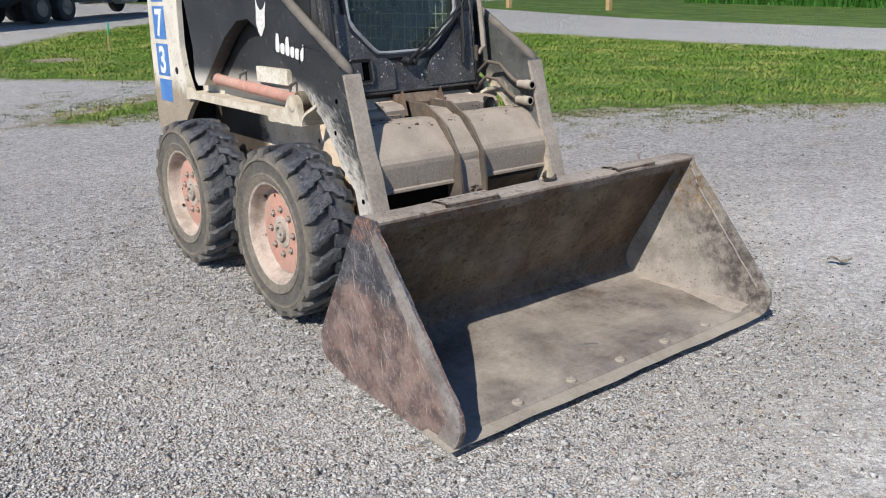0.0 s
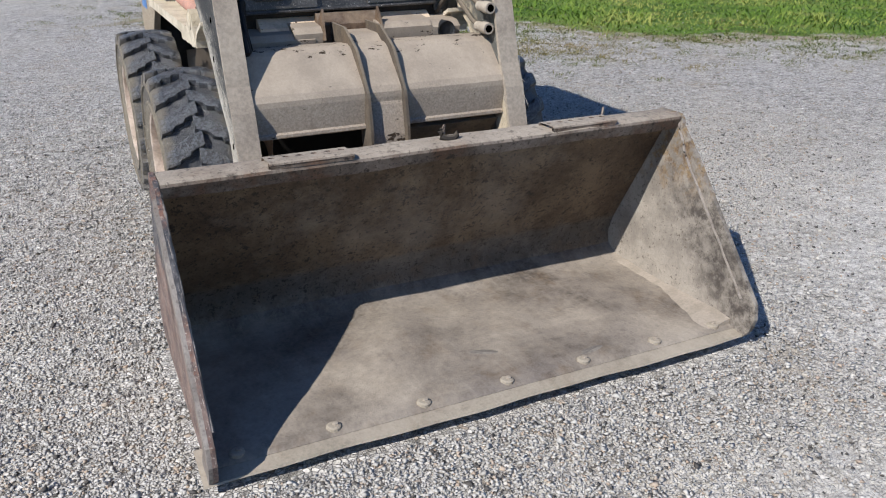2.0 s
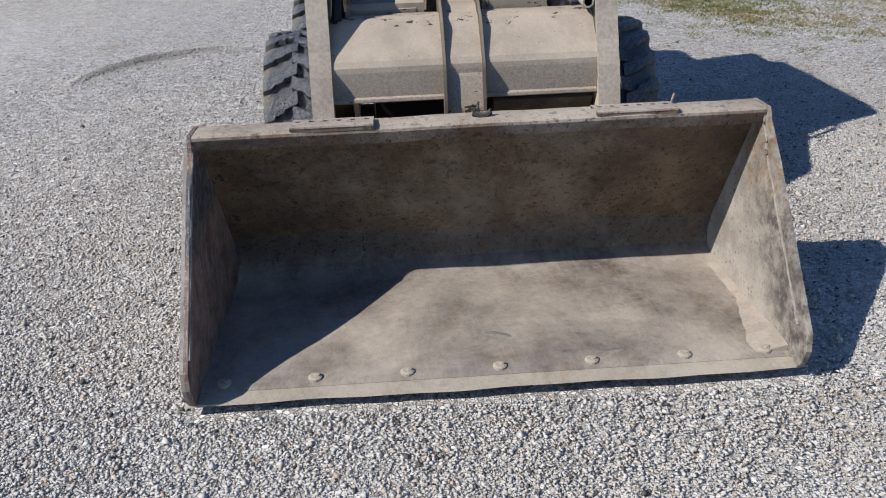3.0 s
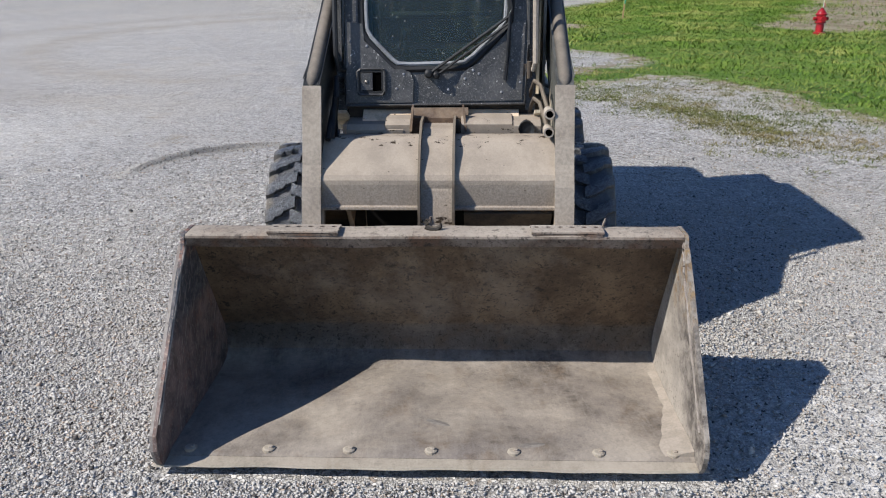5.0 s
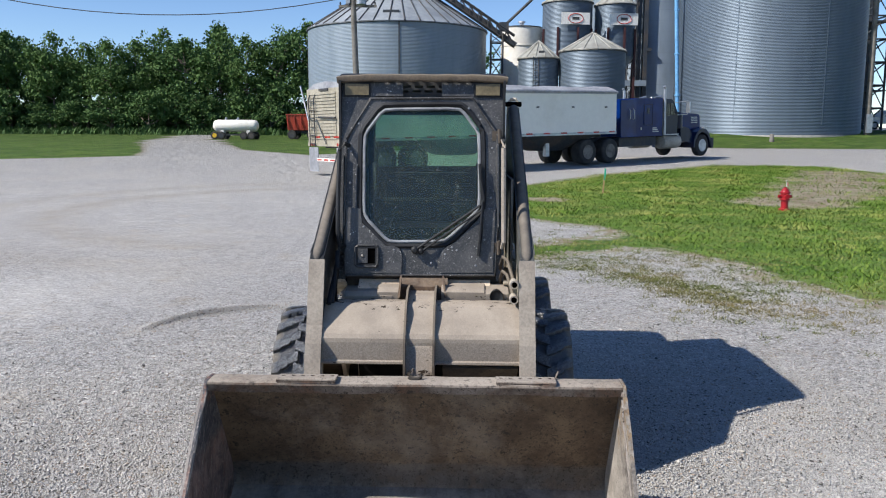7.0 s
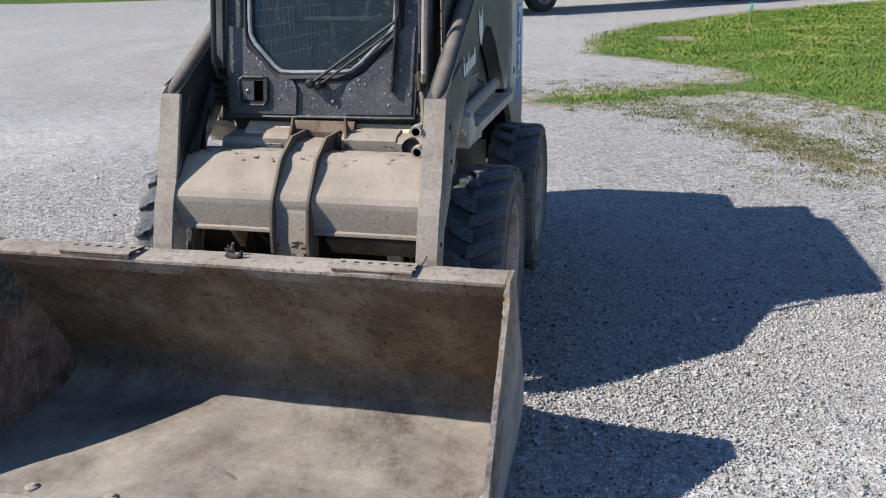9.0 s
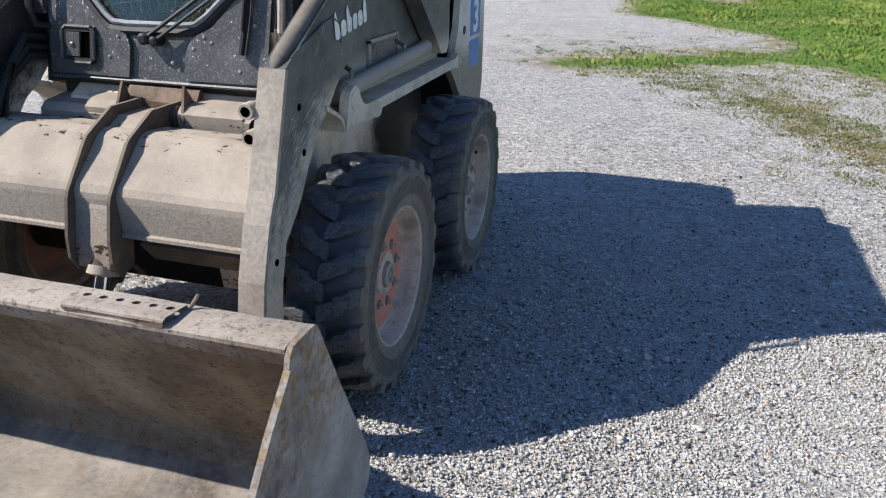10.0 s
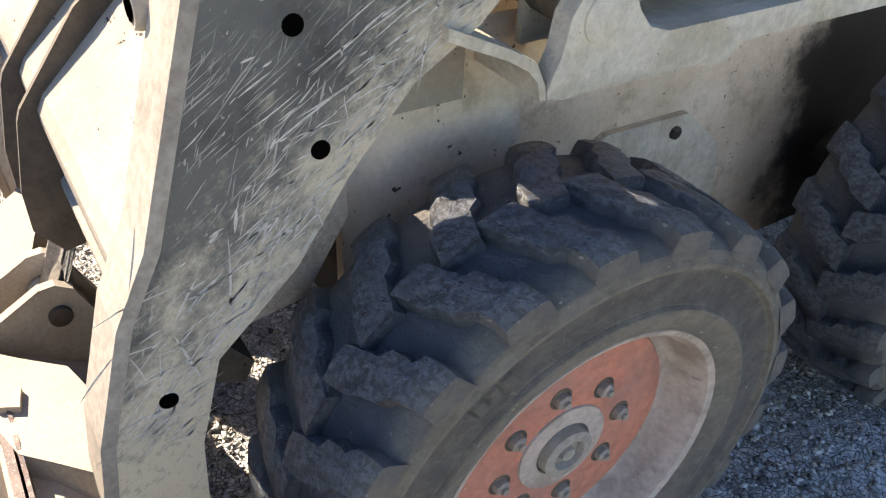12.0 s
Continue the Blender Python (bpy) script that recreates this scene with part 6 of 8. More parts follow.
def build_chassis():
    side = [(1.29, 0.30), (1.24, 0.50), (1.27, 0.90), (1.32, 0.93), (3.02, 0.93), (3.10, 0.80), (3.10, 0.40), (2.95, 0.26), (1.40, 0.24)]
    bm = prism(B(), side, CX - 0.335, CX + 0.335)
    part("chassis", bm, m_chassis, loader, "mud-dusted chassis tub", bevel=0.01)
    # added plate, coloured black for the shade lying on the chassis front
    bm = prism(B(), [(1.284, 0.30), (1.234, 0.50), (1.264, 0.88), (1.272, 0.88), (1.243, 0.50), (1.293, 0.30)], CX - 0.331, CX + 0.331)
    part("nose_plate", bm, m_nose_shade, loader, "added black plate standing for the shade behind the cross member")
    for s in (-1, 1):
        cover = [(1.50, 0.50), (1.62, 0.575), (1.70, 0.618), (1.885, 0.616), (1.985, 0.534), (2.01, 0.43), (1.98, 0.30), (1.60, 0.28)]
        part("chain_cover", prism(B(), cover, CX + s * 0.335, CX + s * 0.349), m_mud, loader, "dusty chain case cover", bevel=0.004)
        for y, z in ((1.453, 0.695), (1.60, 0.72), (1.86, 0.585)):
            part("chassis_bolt", lathe(B(), [(-s * 0.002, 0.013), (s * 0.006, 0.012), (s * 0.009, 0.006)], 8, "x", (CX + s * (0.335 if z > 0.6 else 0.349), y, z)), m_dark, loader)
    # front sill in lumps of dried mud, with fins
    for x0, x1, z in ((-0.40, -0.16, 0.885), (-0.235, -0.13, 0.905), (0.085, 0.30, 0.908), (0.30, 0.42, 0.90)):
        bm = prism(B(), [(1.215, 0.79), (1.20, z - 0.02), (1.225, z), (1.32, z + 0.012), (1.36, z - 0.02), (1.36, 0.79)], x0, x1)
        part("front_sill", bm, m_cross, loader, "dust-caked front sill", bevel=0.010)
    bm = prism(B(), [(1.262, 0.80), (1.258, 0.905), (1.285, 0.945), (1.300, 0.945), (1.300, 0.80)], -0.13, 0.115)
    part("sill_plate", bm, m_sill, loader, "rusty brown middle plate", bevel=0.006)
    for x, lean in ((-0.128, 0.01), (0.105, -0.012)):
        bm = B()
        a = [bm.verts.new(p) for p in ((x - 0.004, 1.19, 0.86), (x - 0.004, 1.30, 0.86), (x - 0.004 + lean, 1.235, 0.965))]
        b = [bm.verts.new(p) for p in ((x + 0.006, 1.19, 0.86), (x + 0.006, 1.30, 0.86), (x + 0.004 + lean, 1.235, 0.965))]
        bm.faces.new(a), bm.faces.new(b)
        for k in range(3):
            bm.faces.new((a[k], a[(k + 1) % 3], b[(k + 1) % 3], b[k]))
        part("sill_fin", bm, m_sill, loader)
    # added plates carry the chassis wall forward and keep sun off the gap
    for s in (-1, 1):
        guard = [(1.195, 0.52), (1.195, 0.80), (1.24, 0.88), (1.46, 0.88), (1.46, 0.42), (1.30, 0.40)]
        part("side_guard", prism(B(), guard, CX + s * 0.395, CX + s * 0.415), m_chassis, loader, bevel=0.006)
    bm = box(B(), (CX - 0.40, 1.33, 0.86), (CX + 0.39, 1.40, 0.96))
    part("floor_front", bm, m_dark, loader, bevel=0.004)
    bm = lathe(B(), [(0.0, 0.020), (-0.004, 0.030), (-0.010, 0.034), (0.05, 0.034)], 16, "y", (0.36, 1.20, 0.868))
    part("drain_pipe", bm, m_matte, loader)
    for s in (-1, 1):
        o = CX + s * 0.548
        i = CX + s * 0.452
        # box rail behind a plate whose fore end carries the cylinder pin
        bm = prism(B(), [(1.52, 0.884), (2.64, 0.884), (2.64, 0.851), (1.52, 0.851)], i, o - s * 0.012)
        rail = part("side_rail", bm, m_mud, loader, "dusty cream side rail", bevel=0.006)
        rnd = random.Random(40 + s)
        low = [(1.686 - 0.296 * k / 16, 0.8275 + 0.006 * k / 16 + rnd.uniform(-0.004, 0.004)) for k in range(17)]
        plate = [(1.388, 0.846), (1.404, 0.885), (1.410, 0.925), (1.424, 0.948), (1.448, 0.961), (1.474, 0.960), (1.496, 0.945), (1.512, 0.918), (1.532, 0.896), (1.565, 0.886), (2.62, 0.887), (2.66, 0.905), (2.67, 0.84), (2.60, 0.849), (1.70, 0.849)]
        bm = prism(B(), plate + low, o - s * 0.030, o)
        part("rail_plate", bm, m_mud, rail, "mud-crusted rail plate with pin boss", bevel=0.004)
        part("pin_head", lathe(B(), [(-s * 0.004, 0.031), (s * 0.003, 0.030), (s * 0.006, 0.024), (s * 0.0065, 0.004)], 20, "x", (o, 1.458, 0.918)), m_mud, rail, smooth=True)
        bm = prism(B(), [(1.255, 0.940), (1.285, 0.926), (1.335, 0.903), (1.371, 0.882), (1.386, 0.852), (1.390, 0.832), (1.381, 0.834), (1.375, 0.858), (1.360, 0.874), (1.33, 0.892), (1.28, 0.914), (1.255, 0.926)], CX + s * 0.40, o - s * 0.002)
        part("rail_bracket", bm, m_mud, rail, "torn bent bracket plate")
        bm = lathe(B(), [(-s * 0.04, 0.041), (s * 0.020, 0.041), (s * 0.0205, 0.037), (s * 0.024, 0.037), (s * 0.0245, 0.041), (s * 0.062, 0.041), (s * 0.066, 0.037)], 22, "x", (i, 1.455, 0.935))
        part("pivot_cap", bm, m_bracket, rail, smooth=True)
        xc = CX + s * 0.495
        p, q = Vector((xc, 1.46, 0.935)), Vector((xc, 2.47, 0.972))
        way = (q - p).normalized()
        bm = tube(B(), [p, p + way * 0.05, p + way * 0.06, p + way * 0.86, p + way * 0.88], [0.031, 0.031, 0.027, 0.027, 0.031], 18)
        cyl = part("lift_cylinder", bm, m_orange_dusty if s < 0 else m_dusty, loader, "faded orange lift cylinder" if s < 0 else "dusty lift cylinder", smooth=True)
        part("cylinder_rod", tube(B(), [p + way * 0.86, q], 0.018, 12), m_steel, cyl, smooth=True)
        part("cylinder_eye", lathe(B(), [(-0.034, 0.036), (0.034, 0.036)], 18, "x", tuple(q)), m_chassis, cyl, smooth=True)
        for t_, h_ in ((0.10, 0.05), (0.62, 0.045)):
            f = p + way * t_
            bm = tube(B(), [f + Vector((0, 0, 0.02)), f + Vector((0, 0, h_)), f + Vector((-s * 0.05, 0.02, h_ + 0.02))], 0.008, 8)
            part("cylinder_fitting", bm, m_steel, cyl)
        # inner side panels, black above and grille
        bm = prism(B(), [(1.42, 0.86), (2.66, 0.86), (2.66, 1.44), (1.42, 1.44)], CX + s * 0.440, CX + s * 0.452)
        panel = part("side_panel", bm, m_arm if s < 0 else m_arm_lifted, loader, "black cab side panel", bevel=0.003)
        if s > 0:
            x = CX + 0.462
            bm = box(B(), (CX + 0.440, 1.80, 0.935), (x, 1.825, 1.05))
            box(bm, (CX + 0.440, 2.10, 0.935), (x, 2.115, 1.05)), box(bm, (CX + 0.440, 1.80, 1.040), (x, 2.115, 1.052)), box(bm, (CX + 0.440, 1.80, 0.930), (x, 2.115, 0.942))
            grille = part("grille_frame", bm, m_flange, panel)
            for k in range(15):
                y = 1.80 + 0.3 * k / 14
                for d in (-1, 1):
                    bm = tube(B(), [(x - 0.006, y, 0.94), (x - 0.006, min(max(y + d * 0.10, 1.81), 2.11), 0.94 + 0.10 * min(1, abs(min(max(y + d * 0.10, 1.81), 2.11) - y) / 0.10 + 0.001))], 0.0022, 4)
                    part("grille_wire", bm, m_flange, grille)
        else:
            bm = box(B(), (CX - 0.475, 1.62, 0.985), (CX - 0.448, 1.93, 1.055))
            part("guard_plate", bm, m_cream, panel, "cream guard plate", bevel=0.004)
        tower = [(2.60, 0.84), (2.66, 0.90), (2.715, 1.00), (2.74, 1.12), (2.73, 1.32), (2.70, 1.52), (2.68, 1.78), (3.10, 1.78), (3.16, 1.50), (3.195, 1.10), (3.205, 0.70), (3.17, 0.57), (3.06, 0.545), (2.90, 0.62), (2.78, 0.69), (2.68, 0.78)]
        bm = prism(B(), tower, CX + s * 0.500, CX + s * 0.530)
        up = part("rear_upright", bm, m_upright, loader, "cream rear upright with blue decal", bevel=0.006)
        xo = CX + s * 0.530
        for z0, z1 in ((0.80, 0.925), (0.945, 1.125), (1.150, 1.330), (1.355, 1.535)):
            bm = prism(B(), [(2.93, z0), (3.11, z0), (3.105, z1), (2.925, z1)], xo, xo + s * 0.002)
            part("blue_decal", bm, m_decal_blue, up, "blue decal block")
        for ch, z in (("7", 1.375), ("7", 1.170), ("3", 0.965)):
            cu = bpy.data.curves.new("model_digit", "FONT")
            cu.body, cu.size, cu.extrude, cu.align_x = ch, 0.205, 0.0008, "CENTER"
            cu.offset = 0.006
            cu.materials.append(m_decal_white)
            d = new("model_digit", cu)
            d.parent = up
            d.matrix_basis = pose(xo + s * 0.0036, 3.018, z, 90, 0, 90 if s > 0 else -90)
        # hole as a flat dark disc in place of its shaded inside
        bm = lathe(B(), [(0, 0.020), (s * 0.003, 0.020), (s * 0.003, 0.006)], 14, "x", (xo, 2.82, 0.985))
        part("upright_hole", bm, m_matte, up)
    bm = box(B(), (CX - 0.49, 2.80, 0.60), (CX + 0.49, 3.14, 1.42))
    part("engine_cover", bm, m_matte, loader, "dark rear engine housing", bevel=0.02)
    gate = [(3.12, 0.42), (3.46, 0.42), (3.53, 0.50), (3.55, 1.20), (3.53, 1.36), (3.44, 1.44), (3.12, 1.45)]
    part("tailgate", prism(B(), gate, CX - 0.40, CX + 0.40), m_matte, loader, "dark rear tailgate", bevel=0.02)


build_chassis()


def face(z, proud=0.0):
    """Front plane of the cab, leaning back."""
    return 1.31 + 0.17 * (z - 0.95) - proud


def dome(bm, x, z, r=0.008, proud=0.0):
    y = face(z, proud)
    return lathe(bm, [(0.0, r), (-0.4 * r, 0.85 * r), (-0.7 * r, 0.35 * r)], 8, "y", (x, y, z))


def on_face(poly, t, proud):
    bm = B()
    a, b = [bm.verts.new((x, face(z, proud), z)) for x, z in poly], [bm.verts.new((x, face(z, proud - t), z)) for x, z in poly]
    bm.faces.new(a), bm.faces.new(b)
    for k in range(len(poly)):
        j = (k + 1) % len(poly)
        bm.faces.new((a[k], a[j], b[j], b[k]))
    return bm


def build_cab():
    c = -0.025
    # roof, corner posts, rear wall and screens
    bm = prism(B(), [(1.488, 1.940), (1.488, 1.966), (1.54, 1.978), (1.62, 1.988), (2.70, 1.985), (2.74, 1.95), (2.70, 1.93), (1.62, 1.945)], c - 0.43, c + 0.43)
    cab = part("cab", bm, m_matte, loader, "black operator cab with mesh sides", bevel=0.006)
    # slotted visor: a worn front lip joined to the roof by short tongues
    lip = [(c - 0.437 + 0.874 * k / 24, 1.440 + 0.006 * abs(k / 12 - 1) ** 3, 1.953 + 0.0014 * math.sin(k * 1.7) - 0.012 * abs(k / 12 - 1) ** 6) for k in range(25)]
    part("visor_lip", tube(B(), lip, 0.0125, 8, flat=1.5), m_bracket, cab, "worn rusty visor lip", smooth=True)
    for k in range(9):
        x = c - 0.24 + 0.06 * k
        part("visor_tongue", box(B(), (x - 0.009, 1.446, 1.946), (x + 0.009, 1.492, 1.962)), m_matte, cab)
    for s in (-1, 1):
        part("visor_plate", box(B(), (min(c + s * 0.255, c + s * 0.432), 1.446, 1.944), (max(c + s * 0.255, c + s * 0.432), 1.492, 1.963)), m_matte, cab)
        plate = [(c + s * 0.385, 1.600), (c + s * 0.410, 1.600), (c + s * 0.424, 1.800), (c + s * 0.430, 1.930), (c + s * 0.10, 1.930), (c + s * 0.10, 1.862), (c + s * 0.245, 1.862), (c + s * 0.382, 1.670)]
        part("corner_plate", on_face(plate, 0.006, 0.004), m_black, cab, "dusty black plate beside the door", bevel=0.002)
    for s in (-1, 1):
        bm = prism(B(), [(face(0.93), 0.93), (face(1.94), 1.94), (face(1.94) + 0.10, 1.94), (face(0.93) + 0.10, 0.93)], c + s * 0.385, c + s * 0.425)
        part("front_post", bm, m_black, cab, "dusty black front post", bevel=0.008)
        bm = prism(B(), [(2.60, 0.93), (2.60, 1.94), (2.70, 1.94), (2.70, 0.93)], c + s * 0.38, c + s * 0.43)
        part("rear_post", bm, m_matte, cab, bevel=0.006)
        x = c + s * 0.42
        bm = box(B(), (x - 0.006, 1.52, 1.42), (x + 0.006, 2.62, 1.47))
        box(bm, (x - 0.006, 1.52, 1.90), (x + 0.006, 2.62, 1.94)), box(bm, (x - 0.006, 1.42, 0.93), (x + 0.006, 1.55, 1.94))
        part("side_frame", bm, m_matte, cab)
        bm = B()
        for k in range(20):
            y = 1.54 + k * 0.055
            tube(bm, [(x, y, 1.10), (x, y, 1.92)], 0.004, 4)
        for k in range(12):
            z = 1.14 + k * 0.068
            tube(bm, [(x, 1.50, z), (x, 2.62, z)], 0.004, 4)
        part("side_screen", bm, m_flange, cab, "welded wire side screen")
        # gusset below the visor, with a work lamp in it
        g = [(c + s * 0.432, 1.955), (c + s * 0.25, 1.955), (c + s * 0.25, 1.905), (c + s * 0.36, 1.80), (c + s * 0.425, 1.79), (c + s * 0.428, 1.86)]
        bm = prism(B(), g, 1.475, 1.52, "y")
        part("visor_gusset", bm, m_matte, cab, bevel=0.004)
        lamp = part("work_lamp", prism(B(), [(c + s * 0.405, 1.858), (c + s * 0.265, 1.858), (c + s * 0.265, 1.928), (c + s * 0.405, 1.932)], 1.452, 1.49, "y"), m_matte, cab, "work lamp", bevel=0.006)
        bm = prism(B(), [(c + s * 0.397, 1.867), (c + s * 0.275, 1.867), (c + s * 0.275, 1.921), (c + s * 0.397, 1.924)], 1.446, 1.4525, "y")
        part("lens", bm, m_lens, lamp, "dusty amber lens", bevel=0.003)
    bm = box(B(), (c - 0.39, 2.64, 0.93), (c + 0.39, 2.68, 1.46))
    box(bm, (c - 0.39, 2.64, 1.80), (c + 0.39, 2.68, 1.94))
    part("rear_wall", bm, m_matte, cab)
    bm = box(B(), (c - 0.38, 2.655, 1.46), (c + 0.38, 2.660, 1.80))
    rear = part("rear_window", bm, m_glass, cab, "tinted rear window")
    rear.visible_shadow = False
    # header above the door with two rows of slots
    bm = B()
    for z0, z1 in ((1.855, 1.882), (1.894, 1.906), (1.918, 1.955)):
        bmz = [(c - 0.25, z0), (c + 0.25, z0), (c + 0.25, z1), (c - 0.25, z1)]
        prism(bm, bmz, 1.488, 1.500, "y")
    for z0, z1 in ((1.882, 1.894), (1.906, 1.918)):
        for k in range(9):
            x = c - 0.25 + 0.5 * k / 8 - 0.010 + (0.012 if z0 > 1.9 else 0)
            prism(bm, [(x, z0), (x + 0.020, z0), (x + 0.020, z1), (x, z1)], 1.489, 1.499, "y")
    part("slotted_header", bm, m_rail, cab, "slotted header under the roof")
    # seat, bars and levers inside
    bm = box(B(), (c - 0.25, 2.02, 1.02), (c + 0.25, 2.45, 1.12))
    part("seat", bm, m_matte, cab, "black vinyl seat", bevel=0.03)
    bm = box(B(), (c - 0.24, 2.40, 1.10), (c + 0.24, 2.52, 1.43))
    part("seat_back", bm, m_matte, cab, bevel=0.035)
    for s in (-1, 1):
        bm = tube(B(), [(c + s * 0.18, 1.75, 0.95), (c + s * 0.18, 1.72, 1.15), (c + s * 0.15, 1.70, 1.24)], [0.012, 0.012, 0.018], 8)
        part("drive_lever", bm, m_matte, cab)
    bm = tube(B(), [(c - 0.30, 1.95, 1.50), (c - 0.28, 1.80, 1.30), (c + 0.28, 1.80, 1.30), (c + 0.30, 1.95, 1.50)], 0.016, 8)
    part("lap_bar", bm, m_matte, cab)
    bm = box(B(), (c - 0.38, 1.45, 0.93), (c + 0.38, 2.64, 0.95))
    part("cab_floor", bm, m_dark, cab)

    # door
    hole = [(-0.195, 1.112), (0.108, 1.118), (0.286, 1.290), (0.280, 1.682), (0.182, 1.812), (-0.230, 1.806), (-0.330, 1.672), (-0.328, 1.250)]
    outer = [(-0.412, 0.955), (0.352, 0.962), (0.368, 1.20), (0.362, 1.665), (0.235, 1.852), (-0.290, 1.848), (-0.412, 1.640), (-0.416, 1.20)]
    bm = ring_plate(B(), outer, hole, lambda z: face(z, 0.022), lambda z: face(z, -0.010))
    door = part("cab_door", bm, m_black, loader, "black steel cab door with eight-sided window", bevel=0.003)
    pane = part("window_pane", on_face(hole, 0.006, 0.010), m_glass, door, "dusty tinted glass")
    pane.visible_shadow = False
    def smooth_loop(poly, shrink, proud):
        pts = []
        for k in range(len(poly)):
            p, a, b = Vector(poly[k]), Vector(poly[k - 1]), Vector(poly[(k + 1) % len(poly)])
            for q, f in ((a, 0.18), (a, 0.06), (b, 0.06), (b, 0.18)):
                e = p.lerp(q, f) if f > 0.1 else p.lerp(a, 0.06).lerp(p.lerp(b, 0.06), 0.5 if q is b else 0.4)
                e = e + (Vector((-0.025, 1.45)) - e) * shrink
                pts.append((e.x, face(e.y, proud), e.y))
        return pts
    part("window_seal", tube(B(), smooth_loop(hole, 0.035, 0.024), 0.009, 6, True), m_rubber_trim, door, "grey window seal", smooth=True)
    part("window_rim", tube(B(), smooth_loop(hole, -0.03, 0.022), 0.014, 6, True), m_matte, door, smooth=True)
    part("door_bead", tube(B(), [(x, face(z, 0.026), z) for x, z in outer], 0.007, 6, True), m_black, door, smooth=True)
    # pressed lower panels standing proud
    left = [(-0.405, 0.968), (-0.122, 0.968), (-0.118, 1.060), (-0.132, 1.092), (-0.165, 1.106), (-0.20, 1.104), (-0.325, 1.222), (-0.332, 1.29), (-0.405, 1.30)]
    right = [(0.075, 0.972), (0.342, 0.976), (0.354, 1.30), (0.300, 1.290), (0.265, 1.240), (0.160, 1.128), (0.110, 1.104), (0.085, 1.080), (0.073, 1.050)]
    for poly in (left, right):
        part("pressed_panel", on_face(poly, 0.012, 0.036), m_black, door, bevel=0.004)
    for k, (x, z) in enumerate(((-0.19, 1.025), (-0.315, 1.20), (-0.16, 1.085), (0.10, 1.065), (0.135, 1.10), (0.16, 1.085), (0.30, 1.14), (0.255, 1.01), (-0.385, 1.22), (-0.385, 1.42), (-0.385, 1.58), (0.33, 1.35), (0.335, 1.60), (0.275, 1.745), (0.215, 1.80), (-0.345, 1.72), (0.03, 1.02), (0.335, 1.05))):
        part("rivet", dome(B(), x, z, 0.0062, 0.036), m_rubber_trim, door)
    # latch
    lo, hi = (-0.356, 1.002), (-0.240, 1.108)
    ring_o, ring_i = [(lo[0], lo[1]), (hi[0], lo[1]), (hi[0], hi[1]), (lo[0], hi[1])], [(lo[0] + 0.014, lo[1] + 0.014), (hi[0] - 0.014, lo[1] + 0.014), (hi[0] - 0.014, hi[1] - 0.014), (lo[0] + 0.014, hi[1] - 0.014)]
    latch = part("door_latch", ring_plate(B(), ring_o, ring_i, lambda z: face(z, 0.046), lambda z: face(z, 0.034)), m_matte, door, "recessed paddle latch", bevel=0.003)
    # flat black sheet stands for the shade in the latch recess
    part("latch_pocket", on_face(ring_i, 0.002, 0.0375), m_bore, latch)
    ring = [(lo[0] + 0.012, lo[1]), (hi[0] - 0.012, lo[1]), (hi[0], lo[1] + 0.012), (hi[0], hi[1] - 0.012), (hi[0] - 0.012, hi[1]), (lo[0] + 0.012, hi[1]), (lo[0], hi[1] - 0.012), (lo[0], lo[1] + 0.012)]
    part("latch_bead", tube(B(), [(x, face(z, 0.046), z) for x, z in ring], 0.006, 8, True), m_black, latch, smooth=True)
    part("latch_paddle", on_face([(-0.340, 1.02), (-0.292, 1.02), (-0.292, 1.092), (-0.340, 1.092)], 0.012, 0.046), m_black, latch, bevel=0.003)
    part("latch_lock", dome(B(), -0.318, 1.055, 0.009, 0.046), m_steel, latch)
    # wiper
    p = [(x, face(z, 0.060), z) for x, z in ((-0.052, 1.088), (0.300, 1.330))]
    q = [(x, face(z, 0.055), z) for x, z in ((-0.020, 1.082), (0.285, 1.292))]
    wiper = part("wiper", tube(B(), p, 0.0065, 6), m_matte, door, "black twin-arm wiper")
    part("wiper_link", tube(B(), q, 0.0055, 6), m_matte, wiper)
    part("wiper_pivot", lathe(B(), [(-0.075, 0.010), (-0.068, 0.018), (-0.02, 0.020)], 12, "y", (-0.052, face(1.088), 1.088)), m_matte, wiper, smooth=True)
    part("wiper_pivot", lathe(B(), [(-0.070, 0.008), (-0.064, 0.015), (-0.02, 0.017)], 12, "y", (-0.020, face(1.082), 1.082)), m_matte, wiper, smooth=True)
    bl = [(x, face(z, 0.052), z) for x, z in ((0.272, 1.52), (0.280, 1.42), (0.288, 1.31), (0.282, 1.18), (0.268, 1.06))]
    part("wiper_blade", tube(B(), bl, 0.008, 6, flat=1.6), m_matte, wiper)
    bl2 = [(x, face(z, 0.066), z) for x, z in ((0.276, 1.45), (0.296, 1.345), (0.286, 1.325), (0.275, 1.13))]
    part("wiper_bridge", tube(B(), bl2, 0.005, 6), m_matte, wiper)
    # hinges and grab bars
    for z in (1.66, 1.10):
        bm = lathe(B(), [(-0.035, 0.010), (0.035, 0.010)], 10, "z", (0.372, face(z, 0.030), z))
        box(bm, (0.335, face(z, 0.030), z - 0.025), (0.385, face(z, 0.018), z + 0.025))
        part("hinge", bm, m_bracket, door)
